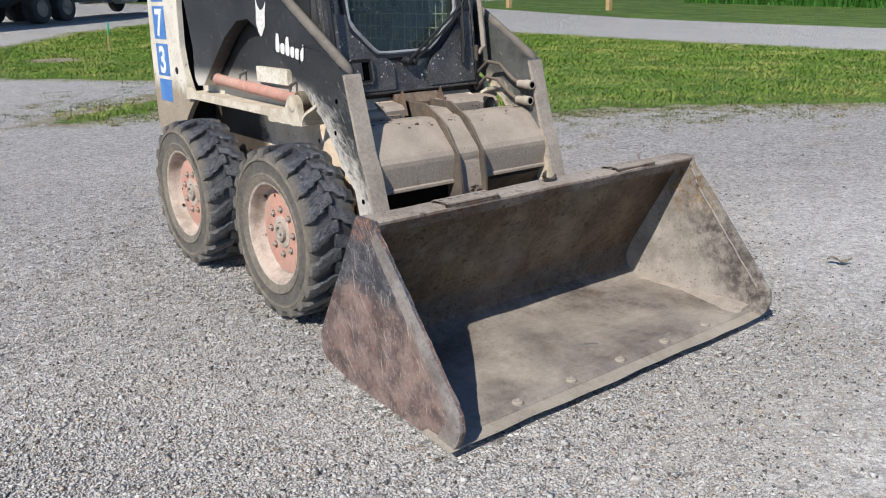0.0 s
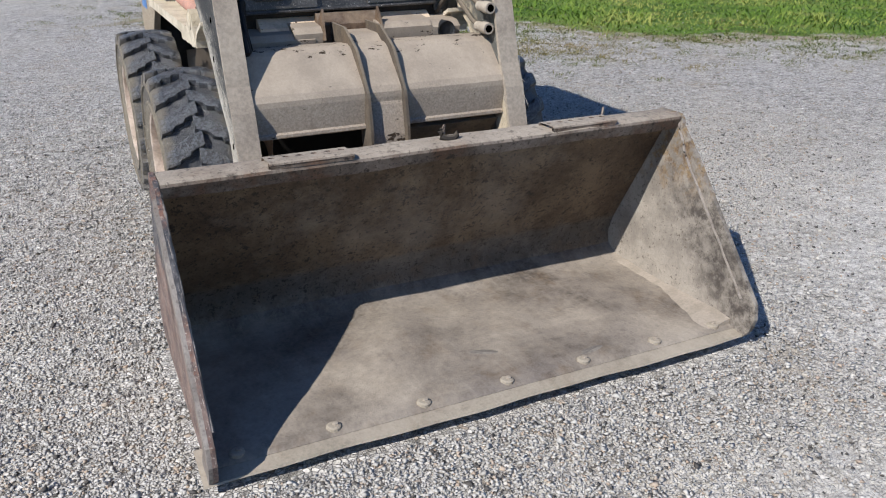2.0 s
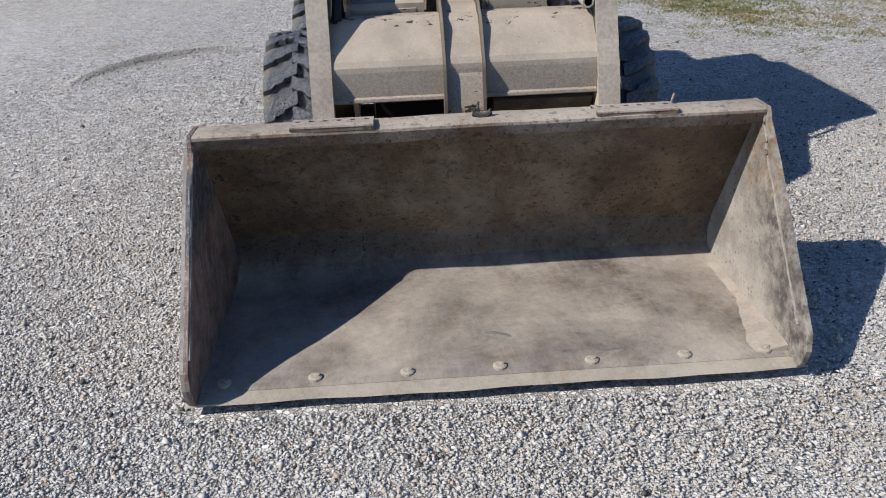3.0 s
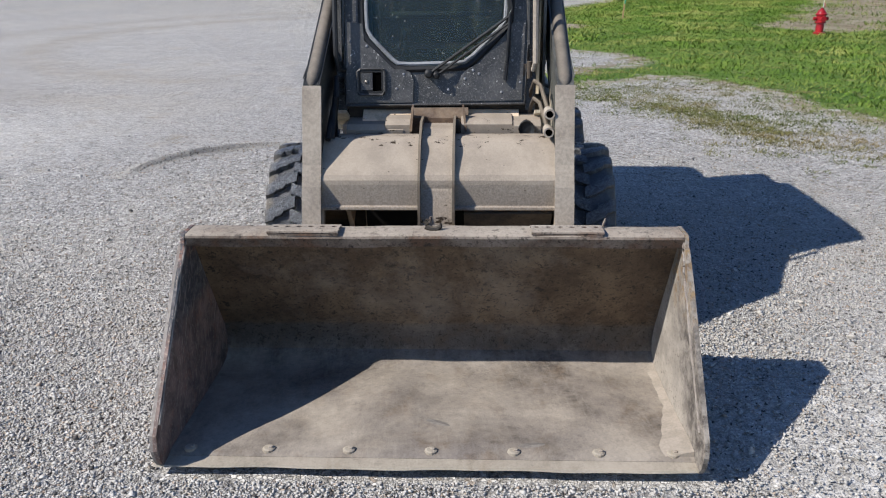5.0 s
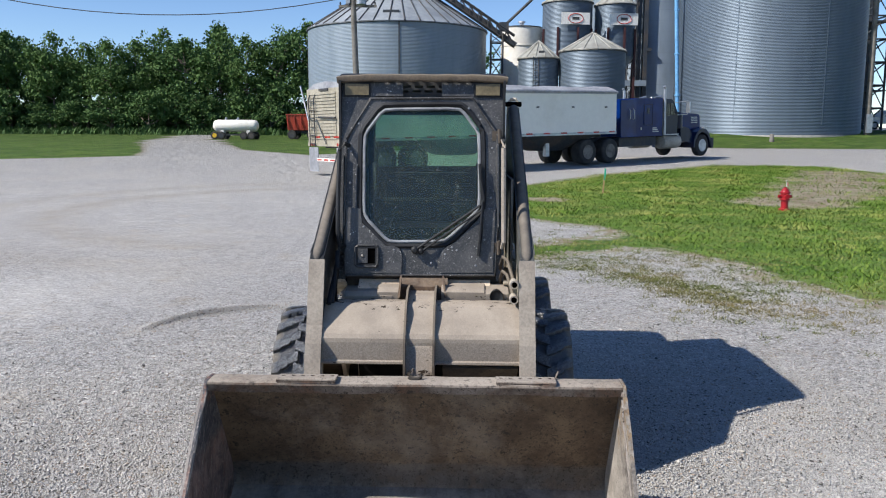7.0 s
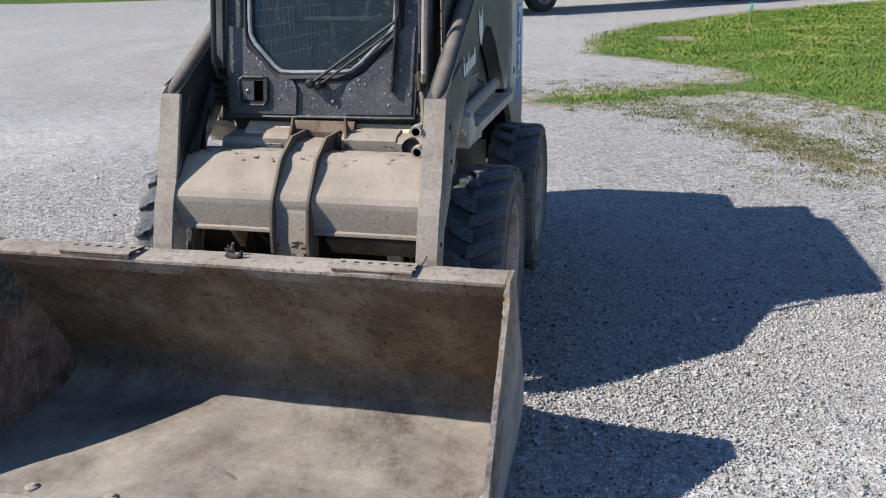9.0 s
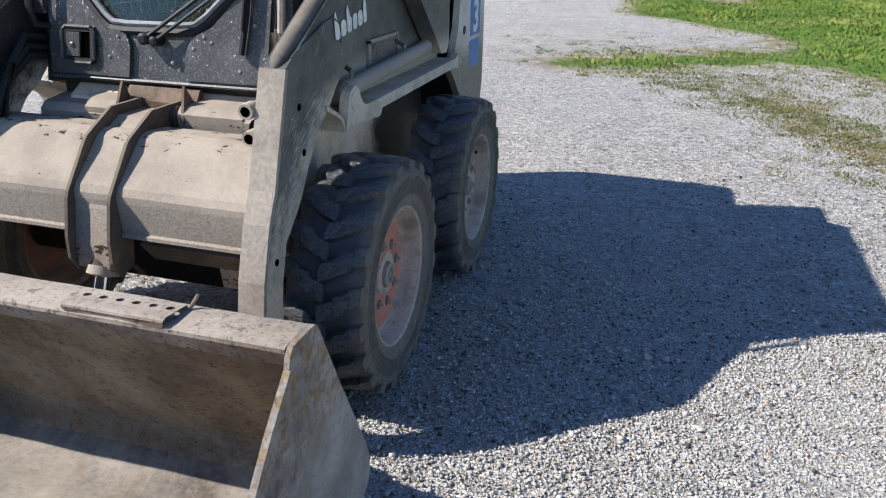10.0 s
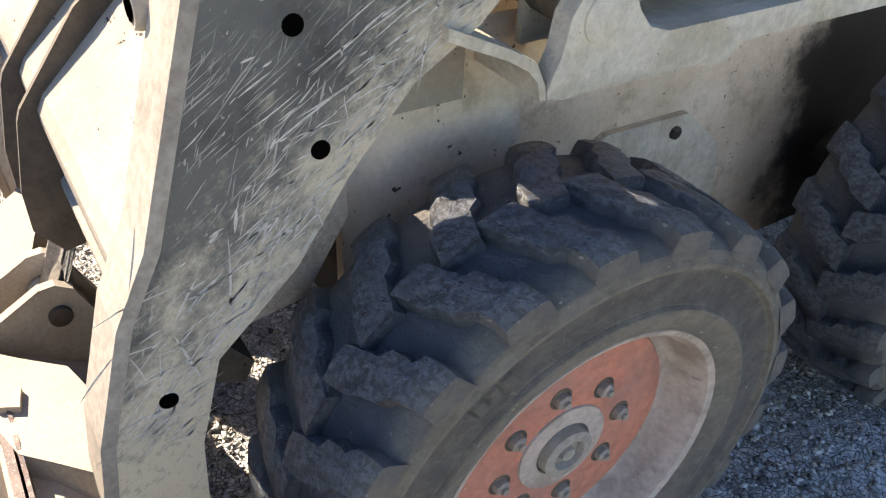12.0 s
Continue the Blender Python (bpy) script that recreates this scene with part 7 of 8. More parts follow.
    bars = (([(-0.398, 1.61, 0.02), (-0.420, 1.62, 0.06), (-0.436, 1.58, 0.085), (-0.440, 1.40, 0.085), (-0.440, 1.16, 0.085), (-0.430, 1.11, 0.07), (-0.405, 1.10, 0.02)], 0.011, m_matte, "black grab bar"),
            ([(0.388, 1.64, 0.03), (0.392, 1.60, 0.06), (0.394, 1.30, 0.065), (0.396, 1.13, 0.06), (0.388, 1.10, 0.03)], 0.012, m_flange, "grey grab bar"))
    for pts, r, mt, lab in bars:
        part("grab_bar", tube(B(), [(x, face(z, pr), z) for x, z, pr in pts], r, 8), mt, cab, lab, smooth=True)
    bm = prism(B(), [(face(1.56, 0.01), 1.56), (face(1.56, 0.05), 1.56), (face(1.14, 0.05), 1.14), (face(1.14, 0.01), 1.14)], -0.452, -0.420)
    part("door_stop", bm, m_black, cab, bevel=0.004)


build_cab()

# ---- grain bins and yard structures ----


def build_bin(name, label, x, y, r, eave, apex, wall, roof, ribs=24, base=None, group="grain bins", seg=64):
    z0 = float(ground_z(x, y)) - 0.1 if base is None else base
    ob = thing(name, label, "grain bin", group, (x, y, z0))
    h = eave - z0
    drop = max(0.0, z0 - float(ground_z(x, y - r))) if base is None else 0.0
    # rolled sheet with horizontal corrugations
    waves = int((h + drop) / 0.105)
    skin = [(-drop + (h + drop) * k / (4 * waves), r + (0.0075 if r < 8 and wall is m_bin_dull else 0.010) * math.sin(math.pi * k / 2)) for k in range(4 * waves + 1)]
    part("wall", lathe(B(), skin + [(h + 0.02, r - 0.06), (0.02 - drop, r - 0.06)], seg, "z"), wall, ob, "corrugated galvanised wall", smooth=True)
    if base is None:
        part("footing", lathe(B(), [(-drop - 0.3, r + 0.25), (-drop + 0.12, r + 0.22), (-drop + 0.13, r)], seg, "z"), m_concrete, ob)
    top = apex - z0
    cap = part("roof", lathe(B(), [(h - 0.02, r + 0.12), (h + 0.06, r + 0.10), (top, 0.055 * r), (top + 0.12, 0.05 * r), (top + 0.16, 0.02)], seg, "z"), roof, ob, "ribbed conical sheet roof")
    for k in range(ribs):
        a = 2 * math.pi * k / ribs
        bm = tube(B(), [(math.cos(a) * (r + 0.1), math.sin(a) * (r + 0.1), h + 0.08), (math.cos(a) * 0.06 * r, math.sin(a) * 0.06 * r, top + 0.03)], 0.035 + 0.0035 * r, 4)
        part("roof_rib", bm, m_rust if r > 5 else roof, cap)
    part("eave_ring", lathe(B(), [(h - 0.06, r + 0.05), (h + 0.03, r + 0.14), (h + 0.06, r + 0.05)], seg, "z"), m_rust, ob)
    return ob, z0, h


def ladder(parent, x, y, z0, z1, wide, mat, along=(1, 0)):
    bm = B()
    for s in (-1, 1):
        tube(bm, [(x + s * along[0] * wide / 2, y + s * along[1] * wide / 2, z) for z in (z0, z1)], 0.03, 4)
    z = z0 + 0.3
    while z < z1:
        tube(bm, [(x - along[0] * wide / 2, y - along[1] * wide / 2, z), (x + along[0] * wide / 2, y + along[1] * wide / 2, z)], 0.022, 4)
        z += 0.4
    return part("ladder", bm, mat, parent)


def oval_sign(parent, x, y, z, w, h, tilt=0.0):
    """White board with a plain red oval ring, facing the yard."""
    o = part("sign_board", box(B(), (-w / 2, -0.03, -h / 2), (w / 2, 0.03, h / 2)), m_decal_white, parent, "white board with a plain red oval")
    o.matrix_basis = pose(x, y, z, 0, 0, tilt)
    ring = [(0.40 * h * 1.6 * math.cos(a), -0.045, 0.40 * h * math.sin(a)) for a in (2 * math.pi * k / 24 for k in range(24))]
    part("oval_mark", tube(B(), ring, 0.035 * h, 4, True), m_redlens, o)
    part("word_bar", box(B(), (-0.30 * h, -0.05, -0.10 * h), (0.30 * h, -0.035, 0.12 * h)), m_rust, o)


big, z0, h = build_bin("grain_bin", "huge galvanised corrugated grain bin on a concrete footing", 24.92, 66, 7.15, 14.9, 18.5, m_bin, m_roof_grey, 28)
oval_sign(big, 1.85, -6.98, 14.35 - z0, 2.66, 1.4, 14)
for a in (-128, -76):
    part("wall_seam", box(B(), (7.13, -0.03, 0.4), (7.165, 0.03, h)), m_bin, big).matrix_basis = pose(0, 0, 0, 0, 0, a)
left_bin, z0, h = build_bin("grain_bin", "wide galvanised grain bin with a dark-ribbed conical roof", -5.9, 70, 7.76, 10.75, 15.55, m_bin_dull, m_roof_grey, 40)
part("roof_hatch", box(B(), (-0.6, -6.7, h + 0.35), (0.7, -6.0, h + 1.0)), m_rust, left_bin)
part("wall_seam", box(B(), (0.72, -7.765, 0), (0.82, -7.70, h)), m_rust, left_bin)
for a in (-0.05, 0.25):
    part("roof_pipe", tube(B(), [(0.8 + a, -0.6, 15.9 - z0), (7.9 + a, -1.2, 11.4 - z0)], 0.10, 6), m_rust, left_bin)
build_bin("grain_bin", "tall weathered galvanised grain bin with pale ribbed roof", 21.6, 95, 8.3, 18.7, 23.6, m_bin_dull, m_roof, 28)
build_bin("grain_bin", "small galvanised bin with a shallow tan roof", 10.54, 66, 2.70, 8.72, 10.25, m_bin, m_roof, 16, seg=40)
small, z0, h = build_bin("grain_bin", "narrow galvanised bin with wall ladder", 6.17, 66.5, 1.68, 8.2, 9.65, m_bin, m_roof, 14, seg=36)
ladder(small, -0.35, -1.72, 0.4, h + 0.1, 0.42, m_rust)
part("roof_hatch", box(B(), (-0.1, -1.35, h + 0.25), (0.35, -0.95, h + 0.6)), m_rust, small)
for x, r, eave, apex in ((9.12, 2.2, 13.55, 14.95), (13.35, 1.78, 13.36, 14.65)):
    hop, z0, h = build_bin("hopper_bin", "elevated galvanised hopper bin on red legs", x, 72, r, eave, apex, m_bin, m_roof, 14, 8.9, "hopper bins", 40)
    part("hopper", lathe(B(), [(0.0, r), (-1.9, 0.3), (-2.0, 0.25)], 32, "z"), m_bin_dull, hop, smooth=True)
    for k in range(8):
        a = 2 * math.pi * (k + 0.4) / 8
        c, s = (r + 0.08) * math.cos(a), (r + 0.08) * math.sin(a)
        part("leg", box(B(), (c - 0.09, s - 0.09, float(ground_z(x, 72)) - z0 - 0.1), (c + 0.09, s + 0.09, 2.4)), m_redsteel, hop)
    oval_sign(hop, 0.45, -r - 0.12, 12.0 - z0, 2.5, 1.0, 8)
    part("spout", tube(B(), [(0, 0, apex - z0), (0.25, 0, apex - z0 + 0.7), (2.6, 0.8, apex - z0 + 5.0)], 0.16, 6), m_rust, hop)

tank = thing("storage_tank", "white ringed upright storage tank", "storage tank", at=(5.2, 74, float(ground_z(5.2, 74)) - 0.1))
tz = tank.location.z
part("shell", lathe(B(), [(0, 1.88), (11.7 - tz, 1.88), (11.78 - tz, 1.7), (11.9 - tz, 0.2)], 40, "z"), m_whitetank, tank, smooth=True)
for z in (4.6, 6.4, 8.2, 10.0, 11.66):
    part("band", lathe(B(), [(z - tz, 1.89), (z - tz, 1.95), (z - tz + 0.08, 1.95), (z - tz + 0.08, 1.89)], 40, "z"), m_rust if z > 11 else m_whitetank, tank)
part("vent", lathe(B(), [(11.85 - tz, 0.2), (12.2 - tz, 0.2), (12.2 - tz, 0.34), (12.35 - tz, 0.3)], 12, "z"), m_aluminium, tank)


def lattice(bm, lo, hi, z0, z1, step, r=0.05):
    """Square braced mast."""
    corners = [(lo[0], lo[1]), (hi[0], lo[1]), (hi[0], hi[1]), (lo[0], hi[1])]
    for c in corners:
        tube(bm, [(*c, z0), (*c, z1)], r * 1.4, 4)
    z = z0
    while z < z1:
        for a, b in zip(corners, corners[1:] + corners[:1]):
            tube(bm, [(*a, z), (*b, z)], r, 4)
            tube(bm, [(*a, z), (*b, min(z + step, z1))], r * 0.8, 4)
        z += step
    return bm


def build_leg():
    ob = thing("elevator_leg", "dark steel bucket elevator tower with ladder and catwalk", "grain elevator", at=(18.2, 86.5, 0))
    g = float(ground_z(18.2, 86.5)) - 0.1
    part("trunk", box(B(), (0.0, -0.3, g), (0.50, 0.3, 30)), m_rust, ob)
    part("trunk", box(B(), (0.78, -0.3, g), (1.2, 0.3, 30)), m_rust, ob)
    part("mast", lattice(B(), (-0.95, -0.5), (-0.05, 0.4), g, 30, 1.6, 0.055), m_rust, ob)
    ladder(ob, -0.5, -0.6, g, 30, 0.5, m_aluminium)
    part("platform", box(B(), (-2.0, -0.8, 7.3), (1.1, 0.6, 7.9)), m_bin_dull, ob)
    part("platform", box(B(), (1.1, -0.5, 18.8), (1.9, 0.4, 19.2)), m_rust, ob)
    part("platform", box(B(), (1.1, -0.4, 11.0), (1.6, 0.3, 11.3)), m_rust, ob)
    sp = thing("blue_downspout", "tall light blue grain downspout pipe", "pipe", at=(17.28, 65.2, 0))
    part("pipe", tube(B(), [(0.3, 0, float(ground_z(17.5, 65.2))), (0.15, 0, 5.2), (-0.35, 0, 15.0), (-0.8, 0, 24)], 0.16, 10), m_pipe_blue, sp, smooth=True)
    for z in (5.2, 8.5, 12.0, 15.3):
        part("flange", lathe(B(), [(z, 0.23), (z + 0.12, 0.23)], 10, "z", (0.30 - (z - 2.2) * 0.048, 0, 0)), m_pipe_blue, sp)
    con = thing("roof_conveyor", "long dark steel conveyor catwalk sloping over the bins", "conveyor", at=(0, 67.5, 0))
    a, b = Vector((-14.0, 0, 21.6)), Vector((4.2, 0, 9.35))
    bm = B()
    for dz, dy in ((0, -0.4), (0, 0.4), (0.9, -0.4), (0.9, 0.4)):
        tube(bm, [a + Vector((0, dy, dz)), b + Vector((0, dy, dz))], 0.07, 4)
    for k in range(24):
        p, q = a.lerp(b, k / 24), a.lerp(b, (k + 1) / 24)
        for dy in (-0.4, 0.4):
            tube(bm, [p + Vector((0, dy, 0)), p + Vector((0, dy, 0.9))], 0.045, 4), tube(bm, [p + Vector((0, dy, 0.9)), q + Vector((0, dy, 0))], 0.04, 4)
    part("truss", bm, m_rust, con)
    part("belt_pan", box(B(), (-0.3, -0.32, -0.1), (0, 0.32, 0.35)), m_rust, con).matrix_basis = Matrix.Translation(a) @ pose(0, 0, 0, 0, math.degrees(math.atan2(a.z - b.z, b.x - a.x)), 0) @ Matrix.Diagonal((-(b - a).length / 0.3, 1, 1, 1))
    part("support", lattice(B(), (2.2, -0.5), (3.2, 0.5), float(ground_z(2.7, 67.5)) - 0.1, 10.4, 1.4, 0.05), m_rust, con)
    pipe = thing("transfer_pipe", "thin dark grain transfer pipe high against the sky", "pipe", at=(0, 68, 0))
    part("pipe", tube(B(), [(3.4, 0, 11.2), (8.0, 0, 15.5), (14.2, 0, 21.3)], 0.13, 6), m_rust, pipe)
    part("outlet", box(B(), (2.9, -0.4, 10.7), (3.7, 0.4, 11.4)), m_rust, pipe)
    tower = thing("lattice_tower", "dark braced steel elevator tower beside the bin", "steel tower", at=(36.0, 72.5, 0))
    g = float(ground_z(36, 72.5)) - 0.1
    part("mast", lattice(B(), (-1.15, -1.1), (1.15, 1.1), g, 24, 2.0, 0.08), m_rust, tower)
    part("trunk", box(B(), (-0.5, -0.3, g), (0.3, 0.3, 24)), m_rust, tower)
    for z in (6, 12, 18):
        part("platform", box(B(), (-1.3, -1.2, z), (1.3, 1.2, z + 0.12)), m_rust, tower)
    shed = thing("utility_box", "white metal utility cabinet beside the bin", "cabinet", at=(33.6, 69.8, float(ground_z(33.6, 69.8)) - 0.05))
    part("body", box(B(), (-0.62, -0.4, 0.1), (0.62, 0.4, 2.1)), m_whitetank, shed, bevel=0.03)
    for s in (-1, 1):
        part("door", box(B(), (s * 0.30 - 0.27, -0.44, 0.2), (s * 0.30 + 0.27, -0.40, 2.0)), m_whitetank, shed)
    part("plinth", box(B(), (-0.8, -0.6, -0.1), (0.8, 0.6, 0.1)), m_concrete, shed)


build_leg()


def build_poles():
    for x, y, top in ((-6.75, 50, 11.6), (30.9, 61, 15.0)):
        g = float(ground_z(x, y))
        ob = thing("utility_pole", "weathered wooden utility pole with crossarm", "utility pole", "utility poles", (x, y, g))
        part("pole", tube(B(), [(0, 0, -0.2), (-0.32 if x < 0 else 0.0, 0, top - g)], [0.22, 0.17], 12), m_wood_pole, ob, smooth=True)
        part("crossarm", box(B(), (-1.2, -0.06, top - g - 1.75), (1.2, 0.06, top - g - 1.60)), m_wood_pole, ob)
        for s in (-1.1, -0.5, 0.5, 1.1):
            part("insulator", lathe(B(), [(top - g - 1.60, 0.03), (top - g - 1.52, 0.06), (top - g - 1.42, 0.04)], 8, "z", (s, 0, 0)), m_rust, ob)
        if x < 0:
            part("transformer", lathe(B(), [(8.9, 0.22), (8.95, 0.32), (9.85, 0.32), (9.9, 0.16)], 14, "z", (0.22, -0.1, 0)), m_aluminium, ob, smooth=True)
            part("junction_box", box(B(), (-0.72, -0.2, 9.0), (-0.46, 0.1, 9.7)), m_aluminium, ob, bevel=0.03)
        else:
            part("meter_box", box(B(), (-0.2, -0.35, 0.1), (0.25, -0.12, 1.5)), m_aluminium, ob)
    bm = B()
    pts = [(-6.75 - 46 * k / 24, 50.0, 10.60 - 0.205 * (46 * k / 24) + 0.00855 * (46 * k / 24) ** 2) for k in range(25)]
    tube(bm, pts, 0.030, 5)
    wire = part("overhead_wire", bm, m_rust, None)
    tagged(wire, "sagging dark overhead wire from the pole", "wire")


build_poles()

# ---- truck and trailer ----


def far_wheel(parent, x, y, r, w, rim, dish):
    wh = part("wheel", lathe(B(), [(-w / 2, r * 0.55), (-w / 2, r * 0.88), (-w / 2 + 0.04, r * 0.98), (-0.02, r), (w / 2 - 0.04, r * 0.98), (w / 2, r * 0.88), (w / 2, r * 0.55)], 28, "y", (x, y, r)), m_tyre_far, parent, smooth=True)
    s = -1 if y < 0 else 1
    part("rim", lathe(B(), [(s * w / 2 * 1.02, r * 0.56), (s * (w / 2 - dish), r * 0.44), (s * (w / 2 - dish), r * 0.2), (s * (w / 2 - dish * 0.3), r * 0.16), (s * (w / 2 - dish * 0.2), 0.02)], 22, "y", (x, y, r)), rim, wh, smooth=True)


def rig_pose(s):
    """A pose along the line of the truck, s metres ahead of the trailer's rear, on the ground."""
    u = Vector((0.782, 0.623, 0))
    p = Vector((-4.38, 24.28, 0)) + u * s
    q = p + u
    za, zb = float(ground_z(p.x, p.y)), float(ground_z(q.x, q.y))
    return Matrix.Translation((p.x, p.y, za)) @ pose(0, 0, 0, 0, 0, math.degrees(math.atan2(u.y, u.x))) @ pose(0, 0, 0, 0, -math.degrees(math.atan2(zb - za, 1.0)), 0)


def build_trailer():
    ob = thing("grain_trailer", "white hopper-bottom grain trailer with rolled grey tarp and tan rear", "trailer")
    ob.matrix_basis = rig_pose(0) @ pose(0, 0, 0, 0, -0.35, 0)
    L, W, z0, z1 = 12.8, 1.26, 1.22, 2.86
    part("body", box(B(), (0.03, -W, z0), (L, W, z1)), m_trailer, ob, bevel=0.03)
    part("rear_panel", box(B(), (-0.03, -W, 1.05), (0.03, W, z1 + 0.05)), m_trailer_end, ob, "tan ribbed rear panel", bevel=0.02)
    for k in range(15):
        z = 1.25 + 0.105 * k
        part("rear_rib", box(B(), (-0.06, -0.72, z), (-0.03, W - 0.12, z + 0.06)), m_trailer_end, ob)
    bow = [(-W, z1), (-W, z1 + 0.05), (-0.8, z1 + 0.22), (0, z1 + 0.28), (0.8, z1 + 0.22), (W, z1 + 0.05), (W, z1)]
    bm = B()
    rows = []
    for x in np.linspace(0, L, 14):
        sag = 0.85 + 0.15 * math.cos(2 * math.pi * x / (L / 5))
        rows.append([bm.verts.new((x, y, z1 + (z - z1) * sag)) for y, z in bow])
    for a, b in zip(rows, rows[1:]):
        for k in range(len(bow) - 1):
            bm.faces.new((a[k], a[k + 1], b[k + 1], b[k]))
    bm.faces.new(rows[0]), bm.faces.new(rows[-1])
    part("roll_tarp", bm, m_tarp, ob, "grey roll tarp over bows", smooth=True)
    part("tarp_tube", tube(B(), [(-0.1, -W - 0.05, z1 - 0.02), (L, -W - 0.05, z1 - 0.02)], 0.055, 8), m_tarp, ob)
    for s in (-1, 1):
        part("top_rail", box(B(), (0, s * W - 0.03, z1 - 0.10), (L, s * W + 0.03, z1)), m_aluminium, ob)
        part("bottom_rail", box(B(), (0, s * W - 0.02, z0 - 0.06), (L, s * W + 0.02, z0 + 0.04)), m_aluminium, ob)
        for k in range(14):
            part("red_marker", box(B(), (0.4 + 0.92 * k, s * (W + 0.012) - 0.012, z0 + 0.0), (0.72 + 0.92 * k, s * (W + 0.012) + 0.012, z0 + 0.055)), m_redlens, ob)
        for k in range(7):
            part("side_lamp", box(B(), (0.7 + 1.9 * k, s * (W + 0.01) - 0.02, 2.22), (0.82 + 1.9 * k, s * (W + 0.01) + 0.02, 2.28)), m_rust, ob)
    for a in (3.2, 7.8):
        bm = B()
        top = [bm.verts.new(p) for p in ((a, -W + 0.05, z0), (a + 4.2, -W + 0.05, z0), (a + 4.2, W - 0.05, z0), (a, W - 0.05, z0))]
        low = [bm.verts.new(p) for p in ((a + 1.6, -0.5, 0.55), (a + 2.6, -0.5, 0.55), (a + 2.6, 0.5, 0.55), (a + 1.6, 0.5, 0.55))]
        for k in range(4):
            bm.faces.new((top[k], top[(k + 1) % 4], low[(k + 1) % 4], low[k]))
        bm.faces.new(low), bm.faces.new(top)
        part("hopper", bm, m_rust if a > 5 else m_bin_dull, ob)
    part("frame_rail", box(B(), (0.2, -0.5, 0.95), (3.4, 0.5, 1.2)), m_rust, ob)
    part("frame_rail", box(B(), (10.0, -0.5, 1.02), (12.7, 0.5, 1.2)), m_rust, ob)
    for s in (-1, 1):
        part("landing_gear", box(B(), (9.2, s * 0.75 - 0.08, 0.35), (9.4, s * 0.75 + 0.08, 1.2)), m_aluminium, ob)
        for x in (1.45, 2.75):
            far_wheel(ob, x, s * 0.98, 0.51, 0.5, m_wheel_grey, 0.12)
        part("mud_flap", box(B(), (-0.02, s * 0.95 - 0.32, 0.16), (0.0, s * 0.95 + 0.32, 0.98)), m_tarp, ob, "grey mud flap", bevel=0.004)
    guard = part("bumper", box(B(), (-0.08, -0.62, 0.52), (0.02, 0.62, 0.62)), m_trailer, ob, "white bumper bar with red markers")
    for y in (-0.58, -0.14, 0.30):
        part("red_marker", box(B(), (-0.088, y, 0.545), (-0.08, y + 0.28, 0.595)), m_redlens, guard)
    part("light_bar", box(B(), (-0.06, -W, 1.02), (0.0, W, 1.14)), m_trailer_end, ob)
    for y in (-1.05, -0.92, -0.79, 0.79, 0.92, 1.05):
        part("tail_lamp", lathe(B(), [(-0.075, 0.03), (-0.07, 0.05), (-0.05, 0.05)], 12, "x", (0, y, 1.08)), m_redlens, ob)
    for y in (-0.9, -0.3, 0.4):
        part("red_marker", box(B(), (-0.066, y, 1.30), (-0.056, y + 0.35, 1.35)), m_redlens, ob)
    # ladder and crank arm on the rear
    for y in (0.62, 0.98):
        part("ladder_rail", tube(B(), [(-0.12, y, 1.0), (-0.12, y, 2.6), (-0.04, y, 2.75)], 0.022, 6), m_rust, ob)
    for k in range(6):
        part("ladder_rung", tube(B(), [(-0.12, 0.62, 1.1 + 0.28 * k), (-0.12, 0.98, 1.1 + 0.28 * k)], 0.018, 6), m_rust, ob)
    part("crank_arm", tube(B(), [(-0.14, 1.0, 1.9), (-0.16, 1.45, 3.05)], 0.03, 6), m_aluminium, ob)
    part("crank_arm", tube(B(), [(-0.10, -0.75, 1.95), (-0.10, 0.35, 1.98)], 0.035, 6), m_rust, ob)
    part("crank_rod", tube(B(), [(-0.10, 0.5, 1.9), (-0.10, -0.1, 1.1)], 0.02, 6), m_rust, ob)
    part("centre_lamp", box(B(), (-0.07, -0.25, z1 - 0.02), (-0.03, 0.35, z1 + 0.05)), m_rust, ob)


